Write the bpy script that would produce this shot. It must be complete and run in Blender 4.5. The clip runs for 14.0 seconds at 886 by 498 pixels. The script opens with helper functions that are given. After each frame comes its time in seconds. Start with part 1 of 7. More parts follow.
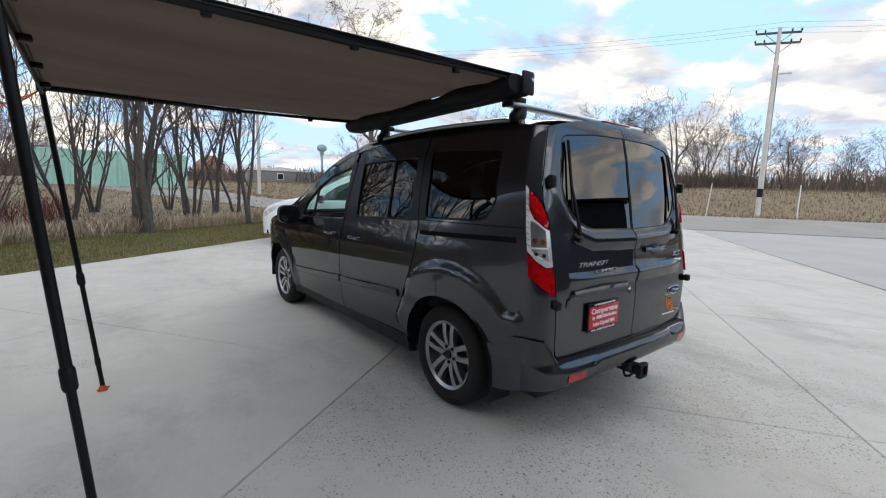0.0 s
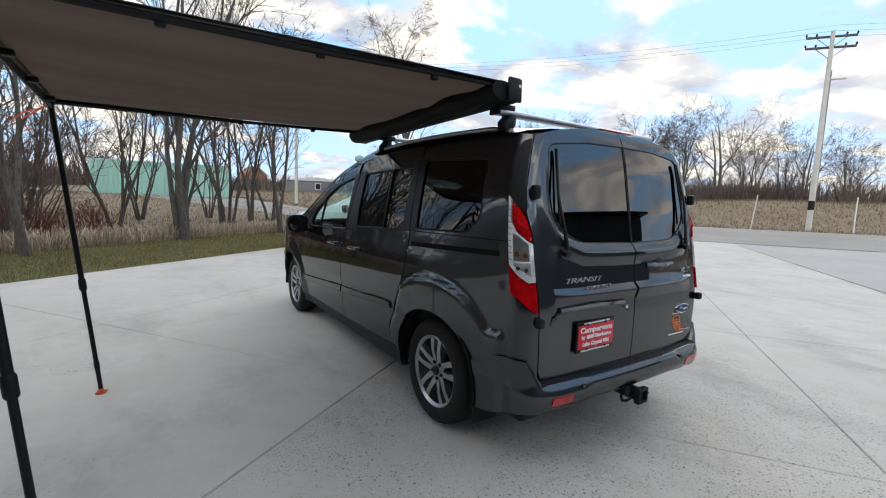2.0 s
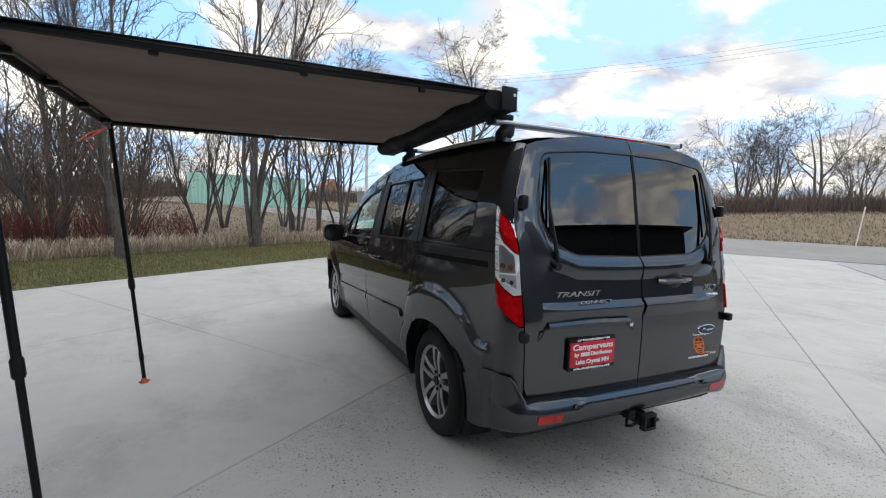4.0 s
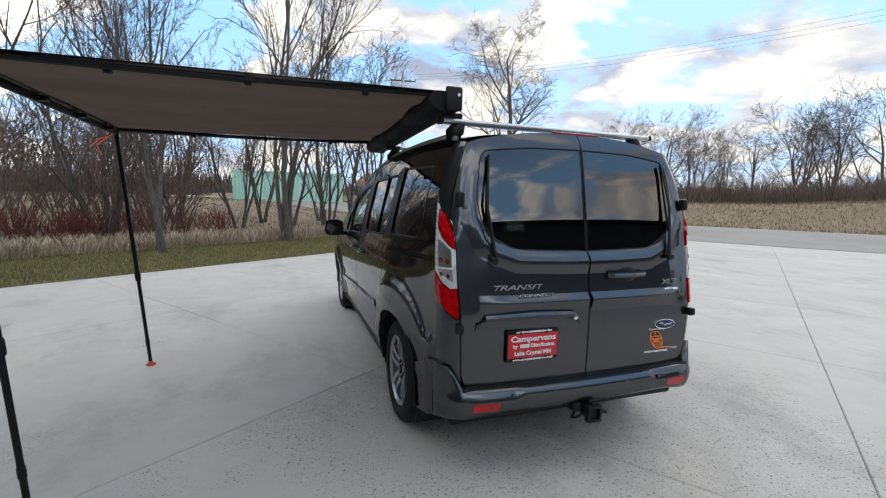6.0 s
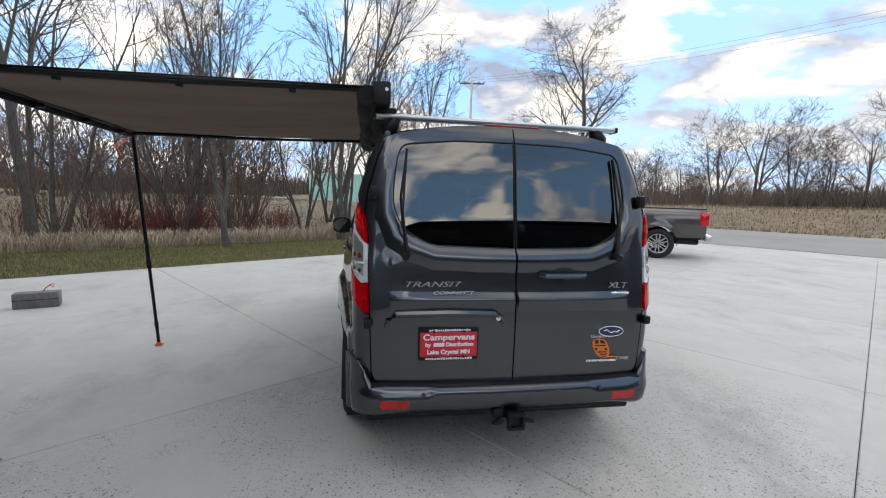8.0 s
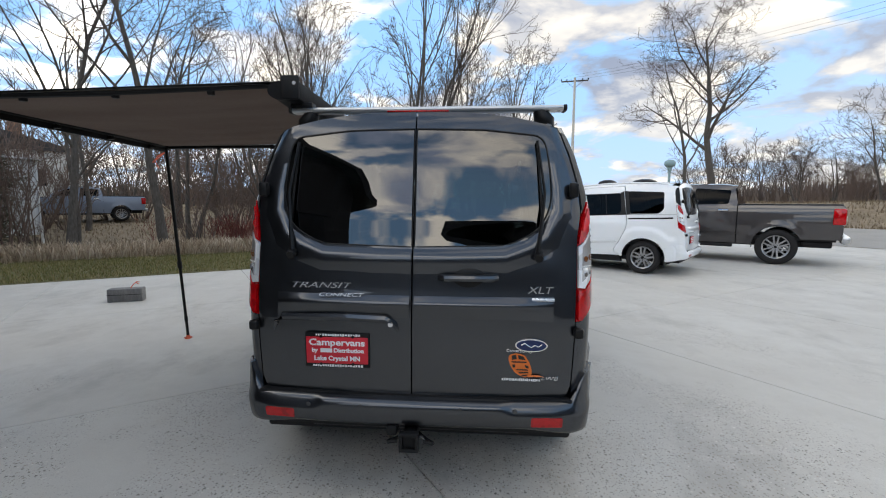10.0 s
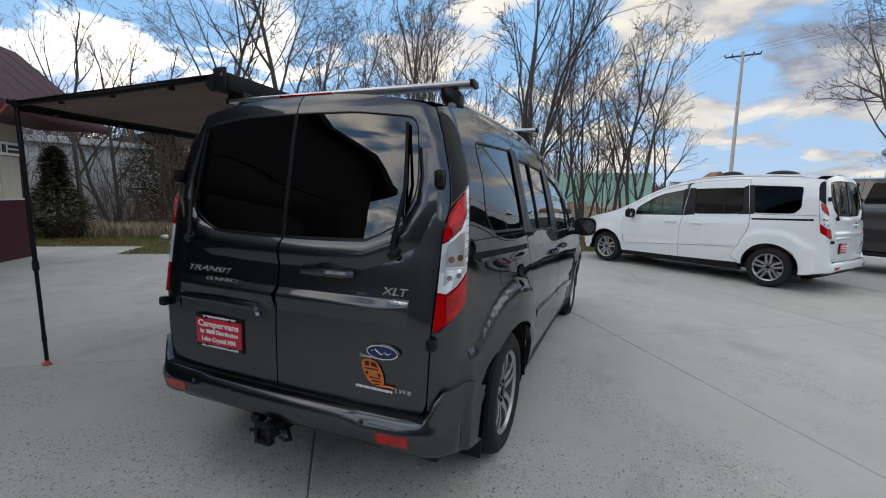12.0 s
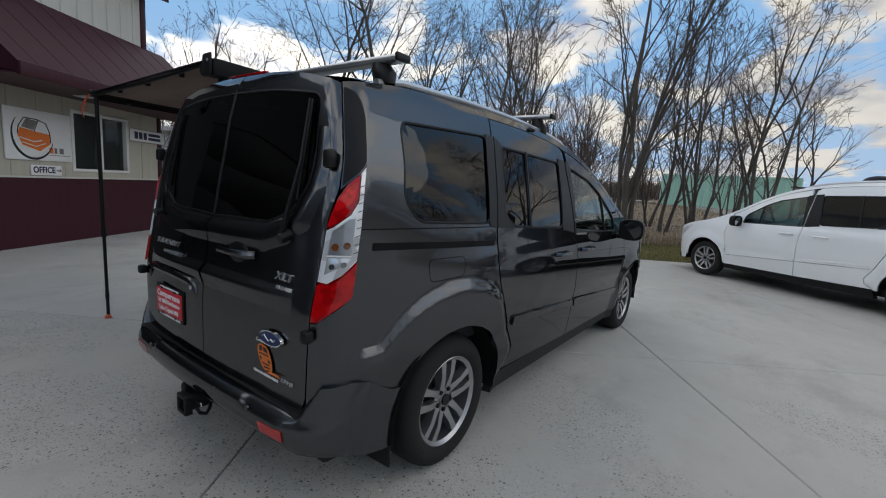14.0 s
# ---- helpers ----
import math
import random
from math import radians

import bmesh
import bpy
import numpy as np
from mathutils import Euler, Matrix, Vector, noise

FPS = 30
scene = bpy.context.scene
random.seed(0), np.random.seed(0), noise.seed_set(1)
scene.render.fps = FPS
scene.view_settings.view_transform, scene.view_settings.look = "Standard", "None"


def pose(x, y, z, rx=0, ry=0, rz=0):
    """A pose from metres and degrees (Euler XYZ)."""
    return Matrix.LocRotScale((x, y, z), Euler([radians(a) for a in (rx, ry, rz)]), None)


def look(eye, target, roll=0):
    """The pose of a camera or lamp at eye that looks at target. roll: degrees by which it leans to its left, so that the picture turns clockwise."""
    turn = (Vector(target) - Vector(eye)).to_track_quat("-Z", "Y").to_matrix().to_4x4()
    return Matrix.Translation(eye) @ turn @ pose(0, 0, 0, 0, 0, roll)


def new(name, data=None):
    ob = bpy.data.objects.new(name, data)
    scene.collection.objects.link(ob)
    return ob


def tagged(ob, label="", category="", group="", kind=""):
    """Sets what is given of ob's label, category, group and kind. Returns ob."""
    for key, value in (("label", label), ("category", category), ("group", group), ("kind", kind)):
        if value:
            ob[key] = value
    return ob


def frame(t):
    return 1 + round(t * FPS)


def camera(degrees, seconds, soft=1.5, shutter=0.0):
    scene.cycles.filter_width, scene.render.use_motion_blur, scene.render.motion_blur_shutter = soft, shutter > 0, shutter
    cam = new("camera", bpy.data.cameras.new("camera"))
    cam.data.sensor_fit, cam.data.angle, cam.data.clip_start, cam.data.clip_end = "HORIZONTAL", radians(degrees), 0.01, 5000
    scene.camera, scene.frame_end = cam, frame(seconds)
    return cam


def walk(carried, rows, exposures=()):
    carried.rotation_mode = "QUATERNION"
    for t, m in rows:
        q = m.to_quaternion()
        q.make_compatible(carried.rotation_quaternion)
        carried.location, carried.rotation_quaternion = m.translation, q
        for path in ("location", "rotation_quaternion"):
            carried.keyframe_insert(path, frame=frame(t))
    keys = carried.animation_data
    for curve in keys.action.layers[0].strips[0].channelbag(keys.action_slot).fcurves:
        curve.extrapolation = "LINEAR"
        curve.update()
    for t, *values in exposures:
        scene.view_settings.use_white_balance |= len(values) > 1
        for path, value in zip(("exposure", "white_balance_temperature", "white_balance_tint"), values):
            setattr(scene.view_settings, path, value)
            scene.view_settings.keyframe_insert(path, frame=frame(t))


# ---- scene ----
cam = camera(90.4, 14.0, 1.1)
PATH = [
    (0, (-2.584, -2.099, 1.373), (-1.351, -0.546, 1.108), 1.7),
    (0.5, (-2.528, -2.062, 1.372), (-1.312, -0.495, 1.113), 1.8),
    (1, (-2.485, -2.051, 1.382), (-1.295, -0.461, 1.141), 1.8),
    (1.5, (-2.417, -2.09, 1.381), (-1.265, -0.471, 1.154), 1.9),
    (2, (-2.304, -2.198, 1.383), (-1.196, -0.548, 1.159), 2.0),
    (2.5, (-2.219, -2.309, 1.38), (-1.168, -0.623, 1.154), 1.9),
    (3, (-2.14, -2.353, 1.375), (-1.159, -0.623, 1.158), 2.0),
    (3.5, (-2.019, -2.373, 1.381), (-1.115, -0.601, 1.179), 2.2),
    (4, (-1.955, -2.401, 1.393), (-1.116, -0.595, 1.207), 2.2),
    (4.2, (-1.909, -2.383, 1.409), (-1.093, -0.568, 1.21), 1.5),
    (6.3, (-1.432, -2.72, 1.429), (-0.806, -0.834, 1.21), 1.9),
    (6.5, (-1.347, -2.737, 1.414), (-0.757, -0.838, 1.207), 2.0),
    (7, (-1.13, -2.831, 1.417), (-0.62, -0.909, 1.205), 1.9),
    (7.5, (-0.954, -2.891, 1.41), (-0.521, -0.951, 1.19), 2.0),
    (8, (-0.762, -2.859, 1.41), (-0.414, -0.902, 1.189), 1.9),
    (8.2, (-0.674, -2.861, 1.424), (-0.373, -0.897, 1.197), 1.9),
    (10.3, (0.476, -2.677, 1.368), (0.231, -0.703, 1.163), 0.9),
    (10.5, (0.599, -2.665, 1.39), (0.29, -0.702, 1.167), 1.4),
    (11, (0.872, -2.518, 1.37), (0.402, -0.587, 1.149), 1.1),
    (11.5, (1.126, -2.359, 1.382), (0.509, -0.471, 1.153), 1.2),
    (12, (1.401, -2.233, 1.377), (0.644, -0.399, 1.128), 1.4),
    (12.5, (1.58, -2.057, 1.356), (0.684, -0.288, 1.093), 1.4),
    (13, (1.745, -1.876, 1.37), (0.719, -0.181, 1.096), 1.9),
    (13.5, (1.936, -1.742, 1.369), (0.812, -0.11, 1.098), 2.8),
    (14, (2.022, -1.673, 1.366), (0.839, -0.085, 1.081), 3.7),
]
walk(cam, [(t, look(eye, target, roll)) for t, eye, target, roll in PATH],
     [(0, 0.22, 6850, 8), (3, 0.25, 6800, 8), (8.2, 0.25, 6750, 8), (10.3, -0.02, 6700, 8), (11.5, -0.28, 6700, 8), (12.5, -0.45, 6700, 8), (14, -0.57, 6700, 8)])

# ---------------------------------------------------------------- world and light
SUN_AZ, SUN_EL = 60.0, 30.0        # degrees clockwise from +y, degrees up


def world_sky():
    w = bpy.data.worlds.new("sky")
    scene.world = w
    w.use_nodes = True
    nt = w.node_tree
    n, l = nt.nodes, nt.links
    n.clear()
    out = n.new("ShaderNodeOutputWorld")
    bg = n.new("ShaderNodeBackground")
    bg.inputs["Strength"].default_value = SKY_STRENGTH
    sky = n.new("ShaderNodeTexSky")
    sky.sky_type = "NISHITA"
    sky.sun_disc = False
    sky.sun_elevation = radians(SUN_EL)
    sky.sun_rotation = radians(SUN_AZ)
    sky.dust_density, sky.ozone_density, sky.air_density = 0.6, 1.6, 1.0
    tc = n.new("ShaderNodeTexCoord")
    sep = n.new("ShaderNodeSeparateXYZ")
    l.new(tc.outputs["Generated"], sep.inputs[0])
    # clouds lie on a flat layer: divide the direction by its height
    zc = n.new("ShaderNodeMath"); zc.operation = "MAXIMUM"; zc.inputs[1].default_value = 0.0
    l.new(sep.outputs["Z"], zc.inputs[0])
    za = n.new("ShaderNodeMath"); za.operation = "ADD"; za.inputs[1].default_value = 0.22
    l.new(zc.outputs[0], za.inputs[0])
    div = n.new("ShaderNodeVectorMath"); div.operation = "DIVIDE"
    comb = n.new("ShaderNodeCombineXYZ")
    for i in range(3):
        l.new(za.outputs[0], comb.inputs[i])
    l.new(tc.outputs["Generated"], div.inputs[0]); l.new(comb.outputs[0], div.inputs[1])
    mp = n.new("ShaderNodeMapping")
    mp.inputs["Location"].default_value = CLOUD_SHIFT
    l.new(div.outputs[0], mp.inputs[0])
    no = n.new("ShaderNodeTexNoise")
    no.inputs["Scale"].default_value, no.inputs["Detail"].default_value = 2.1, 10
    no.inputs["Roughness"].default_value, no.inputs["Distortion"].default_value = 0.52, 0.25
    l.new(mp.outputs[0], no.inputs["Vector"])
    mask = n.new("ShaderNodeMapRange")
    mask.inputs["From Min"].default_value, mask.inputs["From Max"].default_value = 0.445, 0.53
    l.new(no.outputs["Fac"], mask.inputs["Value"])
    # thickness of the cloud: thin edges bright, bellies grey-blue
    no2 = n.new("ShaderNodeTexNoise")
    no2.inputs["Scale"].default_value, no2.inputs["Detail"].default_value = 1.9, 6
    l.new(mp.outputs[0], no2.inputs["Vector"])
    belly = n.new("ShaderNodeMapRange")
    belly.inputs["From Min"].default_value, belly.inputs["From Max"].default_value = 0.44, 0.62
    l.new(no2.outputs["Fac"], belly.inputs["Value"])
    off = n.new("ShaderNodeVectorMath"); off.operation = "ADD"
    off.inputs[1].default_value = (0.16 * math.sin(radians(SUN_AZ)), 0.16 * math.cos(radians(SUN_AZ)), 0.05)
    l.new(mp.outputs[0], off.inputs[0])
    no3 = n.new("ShaderNodeTexNoise")
    no3.inputs["Scale"].default_value, no3.inputs["Detail"].default_value = 2.1, 10
    no3.inputs["Roughness"].default_value, no3.inputs["Distortion"].default_value = 0.52, 0.25
    l.new(off.outputs[0], no3.inputs["Vector"])
    dif = n.new("ShaderNodeMath"); dif.operation = "SUBTRACT"
    l.new(no3.outputs["Fac"], dif.inputs[0]); l.new(no.outputs["Fac"], dif.inputs[1])
    lit = n.new("ShaderNodeMapRange")
    lit.inputs["From Min"].default_value, lit.inputs["From Max"].default_value = -0.07, 0.05
    l.new(dif.outputs[0], lit.inputs["Value"])
    shade = n.new("ShaderNodeMath"); shade.operation = "MULTIPLY_ADD"; shade.use_clamp = True
    shade.inputs[1].default_value = 0.6
    half = n.new("ShaderNodeMath"); half.operation = "MULTIPLY"; half.inputs[1].default_value = 0.55
    l.new(belly.outputs[0], half.inputs[0])
    l.new(lit.outputs[0], shade.inputs[0]); l.new(half.outputs[0], shade.inputs[2])
    cloud = n.new("ShaderNodeMix"); cloud.data_type = "RGBA"
    cloud.inputs["A"].default_value = (8.8, 8.3, 7.6, 1)
    cloud.inputs["B"].default_value = (2.5, 2.95, 4.1, 1)
    l.new(shade.outputs[0], cloud.inputs["Factor"])
    mix = n.new("ShaderNodeMix"); mix.data_type = "RGBA"
    l.new(mask.outputs[0], mix.inputs["Factor"])
    gain = n.new("ShaderNodeMix"); gain.data_type = "RGBA"; gain.blend_type = "MULTIPLY"
    gain.inputs["Factor"].default_value = 1.0
    gain.inputs["B"].default_value = (2.3, 2.4, 2.3, 1)
    l.new(sky.outputs[0], gain.inputs["A"])
    thin = n.new("ShaderNodeMix"); thin.data_type = "RGBA"; thin.blend_type = "DARKEN"      # thin high cloud dims the glare about the sun
    thin.inputs["Factor"].default_value = 1.0
    thin.inputs["B"].default_value = (2.7, 5.0, 8.4, 1)
    l.new(gain.outputs["Result"], thin.inputs["A"])
    l.new(thin.outputs["Result"], mix.inputs["A"]); l.new(cloud.outputs["Result"], mix.inputs["B"])
    # a white veil low in the sky, brightest about the sun's side
    sv = n.new("ShaderNodeVectorMath"); sv.operation = "DOT_PRODUCT"
    a, e = radians(SUN_AZ), radians(SUN_EL)
    sv.inputs[1].default_value = (math.sin(a) * 0.96, math.cos(a) * 0.96, 0.28)
    nv = n.new("ShaderNodeVectorMath"); nv.operation = "NORMALIZE"
    l.new(tc.outputs["Generated"], nv.inputs[0]); l.new(nv.outputs[0], sv.inputs[0])
    # clouds opposite the sun are lit from the front
    front = n.new("ShaderNodeMapRange"); front.interpolation_type = "SMOOTHSTEP"
    front.inputs["From Min"].default_value, front.inputs["From Max"].default_value = -0.6, 0.6
    front.inputs["To Min"].default_value, front.inputs["To Max"].default_value = 2.5, 0.95
    l.new(sv.outputs["Value"], front.inputs["Value"])
    lift = n.new("ShaderNodeVectorMath"); lift.operation = "SCALE"
    l.new(cloud.outputs["Result"], lift.inputs[0]); l.new(front.outputs[0], lift.inputs["Scale"])
    l.new(lift.outputs[0], mix.inputs["B"])
    glow = n.new("ShaderNodeMapRange"); glow.interpolation_type = "SMOOTHSTEP"
    glow.inputs["From Min"].default_value, glow.inputs["From Max"].default_value = 0.72, 1.0
    glow.inputs["To Max"].default_value = 0.12
    l.new(sv.outputs["Value"], glow.inputs["Value"])
    veil = n.new("ShaderNodeMix"); veil.data_type = "RGBA"
    veil.inputs["B"].default_value = (7.8, 7.7, 7.5, 1)
    l.new(glow.outputs[0], veil.inputs["Factor"]); l.new(mix.outputs["Result"], veil.inputs["A"])
    hz = n.new("ShaderNodeMapRange")
    hz.inputs["From Min"].default_value, hz.inputs["From Max"].default_value = 0.0, 0.30
    hz.inputs["To Min"].default_value, hz.inputs["To Max"].default_value = 0.42, 0.0
    l.new(sep.outputs["Z"], hz.inputs["Value"])
    haze = n.new("ShaderNodeMix"); haze.data_type = "RGBA"
    haze.inputs["B"].default_value = (6.4, 6.5, 6.6, 1)
    l.new(hz.outputs[0], haze.inputs["Factor"]); l.new(veil.outputs["Result"], haze.inputs["A"])
    l.new(haze.outputs["Result"], bg.inputs["Color"])
    l.new(bg.outputs[0], out.inputs[0])


SKY_STRENGTH, CLOUD_SHIFT = 0.15, (14.2, 3.1, 7.7)
world_sky()
sun = new("sun", bpy.data.lights.new("sun", "SUN"))
sun.data.energy, sun.data.angle, sun.data.color = 0.65, radians(48), (1.0, 0.94, 0.86)
sun.matrix_world = look((math.sin(radians(SUN_AZ)) * 40, math.cos(radians(SUN_AZ)) * 40, 40 * math.tan(radians(SUN_EL))), (0, 0, 0))


# ---------------------------------------------------------------- materials
class Nodes:
    """A small builder for a procedural material."""

    def __init__(self, name):
        self.m = bpy.data.materials.new(name)
        self.m.use_nodes = True
        self.t = self.m.node_tree
        self.b = self.t.nodes["Principled BSDF"]
        self.out = self.t.nodes["Material Output"]
        self.co = None

    def add(self, kind, **values):
        nd = self.t.nodes.new(kind)
        for k, v in values.items():
            nd.inputs[k.replace("_", " ")].default_value = v
        return nd

    def link(self, a, b):
        self.t.links.new(a, b)

    def coords(self, how="Object"):
        if how == "World":
            return self.add("ShaderNodeNewGeometry").outputs["Position"]
        return self.add("ShaderNodeTexCoord").outputs[how]

    def noise(self, scale, detail=4, rough=0.55, how="Object", stretch=None):
        nd = self.add("ShaderNodeTexNoise", Scale=scale, Detail=detail, Roughness=rough)
        co = self.coords(how)
        if stretch:
            mp = self.add("ShaderNodeMapping", Scale=stretch)
            self.link(co, mp.inputs[0]); co = mp.outputs[0]
        self.link(co, nd.inputs["Vector"])
        return nd.outputs["Fac"]

    def ramp(self, fac, stops):
        nd = self.add("ShaderNodeValToRGB")
        el = nd.color_ramp.elements
        while len(el) < len(stops):
            el.new(0.5)
        for e, (p, c) in zip(el, stops):
            e.position = p
            e.color = (*c, 1) if len(c) == 3 else c
        self.link(fac, nd.inputs[0])
        return nd.outputs[0]

    def mix(self, fac, a, b, blend="MIX"):
        nd = self.add("ShaderNodeMix")
        nd.data_type, nd.blend_type = "RGBA", blend
        for sock, v in (("Factor", fac), ("A", a), ("B", b)):
            if isinstance(v, (int, float, tuple)):
                nd.inputs[sock].default_value = v if not isinstance(v, tuple) else (*v, 1)
            else:
                self.link(v, nd.inputs[sock])
        return nd.outputs["Result"]

    def range(self, v, a, b, c=0.0, d=1.0):
        nd = self.add("ShaderNodeMapRange")
        for k, x in (("From Min", a), ("From Max", b), ("To Min", c), ("To Max", d)):
            nd.inputs[k].default_value = x
        self.link(v, nd.inputs["Value"])
        return nd.outputs[0]

    def bump(self, height, strength, distance=0.01):
        nd = self.add("ShaderNodeBump", Strength=strength, Distance=distance)
        self.link(height, nd.inputs["Height"])
        self.link(nd.outputs[0], self.b.inputs["Normal"])

    def set(self, **values):
        for k, v in values.items():
            self.b.inputs[k.replace("_", " ")].default_value = v if not (isinstance(v, tuple) and len(v) == 3) else (*v, 1)
        return self


def plain(name, colour, rough=0.5, metal=0.0, vary=0.15, scale=12.0, bump=0.05, coat=0.0):
    k = Nodes(name).set(Roughness=rough, Metallic=metal, Coat_Weight=coat, Coat_Roughness=0.04)
    n1, n2 = k.noise(scale, 5), k.noise(scale * 0.13, 3)
    c = k.mix(k.range(n1, 0.3, 0.7), tuple(x * (1 - vary) for x in colour), tuple(min(1, x * (1 + vary)) for x in colour))
    c = k.mix(k.range(n2, 0.35, 0.7, 0, 0.35), c, tuple(x * 0.8 for x in colour))
    k.link(c, k.b.inputs["Base Color"])
    k.link(k.range(n1, 0.2, 0.8, rough * 0.85, min(1, rough * 1.2)), k.b.inputs["Roughness"])
    if bump:
        k.bump(k.noise(scale * 6, 3), bump, 0.004)
    return k.m


def car_paint(name, colour, metal=0.0, flake=0.0, rough=0.4, coat=1.6, clear=1.0, edge=1.0, dust=0.05):
    k = Nodes(name).set(Metallic=metal, Roughness=rough, Specular_IOR_Level=0.2, Coat_Weight=clear, Coat_Roughness=0.02, Coat_IOR=coat)
    k.set(Specular_Tint=(edge, edge, edge))
    fl = k.noise(900, 1)
    dirt = k.noise(2.2, 6, 0.62)
    c = k.mix(k.range(fl, 0.35, 0.68), tuple(x * (1 - flake) for x in colour), tuple(x * (1 + flake) for x in colour))
    c = k.mix(k.range(dirt, 0.45, 0.8, 0, dust), c, (0.28, 0.26, 0.23))
    k.link(c, k.b.inputs["Base Color"])
    k.link(k.range(dirt, 0.4, 0.8, 0.012, 0.06), k.b.inputs["Coat Roughness"])
    return k.m


def glass(name, tint, ior=1.55, haze=0.0):
    """A pane: it lets the tinted view through and mirrors by Fresnel's law."""
    k = Nodes(name)
    k.t.nodes.remove(k.b)
    tr = k.add("ShaderNodeBsdfTransparent", Color=(*tint, 1))
    gl = k.add("ShaderNodeBsdfGlossy", Color=(1, 1, 1, 1), Roughness=0.005 + haze)
    r0 = ((ior - 1) / (ior + 1)) ** 2
    lw = k.add("ShaderNodeLayerWeight", Blend=0.5)
    pw = k.add("ShaderNodeMath"); pw.operation = "POWER"; pw.inputs[1].default_value = 5.0
    k.link(lw.outputs["Facing"], pw.inputs[0])
    mx = k.add("ShaderNodeMixShader")
    k.link(k.range(pw.outputs[0], 0, 1, r0, 1.0), mx.inputs[0]); k.link(tr.outputs[0], mx.inputs[1]); k.link(gl.outputs[0], mx.inputs[2])
    k.link(mx.outputs[0], k.out.inputs[0])
    return k.m


def concrete_mat():
    k = Nodes("concrete").set(Roughness=0.85)
    big = k.noise(0.33, 6, 0.62, "World")
    mid = k.noise(2.6, 6, 0.65, "World")
    fine = k.noise(140, 3, 0.6, "World")
    info = k.add("ShaderNodeObjectInfo")
    c = k.ramp(big, [(0.28, (0.476, 0.451, 0.404)), (0.5, (0.544, 0.523, 0.476)), (0.72, (0.595, 0.574, 0.527))])
    c = k.mix(k.range(mid, 0.40, 0.70, 0.0, 0.65), c, (0.442, 0.416, 0.374))
    stain = k.noise(0.9, 8, 0.72, "World", (1.0, 0.6, 1.0))
    c = k.mix(k.range(stain, 0.52, 0.66, 0.0, 0.75), c, (0.357, 0.336, 0.302))
    pale = k.noise(1.7, 7, 0.7, "World")
    c = k.mix(k.range(pale, 0.58, 0.72, 0.0, 0.5), c, (0.646, 0.625, 0.586))
    c = k.mix(k.range(info.outputs["Random"], 0, 1, 0, 0.12), c, (0.468, 0.459, 0.442))
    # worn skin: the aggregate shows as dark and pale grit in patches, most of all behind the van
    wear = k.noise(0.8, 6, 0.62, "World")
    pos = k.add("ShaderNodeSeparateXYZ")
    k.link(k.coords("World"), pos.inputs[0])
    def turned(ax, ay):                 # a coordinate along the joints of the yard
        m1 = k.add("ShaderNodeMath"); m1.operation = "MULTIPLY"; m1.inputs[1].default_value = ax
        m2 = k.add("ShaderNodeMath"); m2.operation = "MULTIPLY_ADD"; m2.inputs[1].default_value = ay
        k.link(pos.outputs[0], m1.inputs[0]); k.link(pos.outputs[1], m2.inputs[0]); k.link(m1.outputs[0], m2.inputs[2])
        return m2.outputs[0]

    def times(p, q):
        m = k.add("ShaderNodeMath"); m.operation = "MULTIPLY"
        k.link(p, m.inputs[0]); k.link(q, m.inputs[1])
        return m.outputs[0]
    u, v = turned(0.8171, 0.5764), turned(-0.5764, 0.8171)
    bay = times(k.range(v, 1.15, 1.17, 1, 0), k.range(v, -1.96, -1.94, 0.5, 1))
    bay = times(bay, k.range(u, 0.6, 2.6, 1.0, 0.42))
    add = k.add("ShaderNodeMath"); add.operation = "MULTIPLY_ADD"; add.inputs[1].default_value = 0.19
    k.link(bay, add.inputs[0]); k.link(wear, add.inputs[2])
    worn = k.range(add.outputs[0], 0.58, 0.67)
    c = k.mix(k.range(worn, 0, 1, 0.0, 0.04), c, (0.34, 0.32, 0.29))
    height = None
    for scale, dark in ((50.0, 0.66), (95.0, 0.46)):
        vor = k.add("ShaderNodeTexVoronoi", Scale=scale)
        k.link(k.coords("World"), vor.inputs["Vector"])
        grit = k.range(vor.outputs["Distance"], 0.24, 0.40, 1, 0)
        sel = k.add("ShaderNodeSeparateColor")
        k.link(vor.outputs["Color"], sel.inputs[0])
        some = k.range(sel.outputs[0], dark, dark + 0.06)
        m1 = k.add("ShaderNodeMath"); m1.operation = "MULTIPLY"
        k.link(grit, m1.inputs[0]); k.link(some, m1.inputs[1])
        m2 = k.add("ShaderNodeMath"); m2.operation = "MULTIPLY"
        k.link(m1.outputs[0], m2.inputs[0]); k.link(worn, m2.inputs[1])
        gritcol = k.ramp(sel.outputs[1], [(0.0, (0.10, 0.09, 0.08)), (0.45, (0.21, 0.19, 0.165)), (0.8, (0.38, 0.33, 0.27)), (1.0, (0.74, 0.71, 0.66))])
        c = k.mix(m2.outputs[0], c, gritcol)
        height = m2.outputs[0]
    c = k.mix(k.range(fine, 0.42, 0.68, 0, 0.45), c, (0.40, 0.385, 0.36))
    k.link(c, k.b.inputs["Base Color"])
    hgt = k.mix(0.5, fine, height)
    k.bump(hgt, 0.35, 0.004)
    return k.m


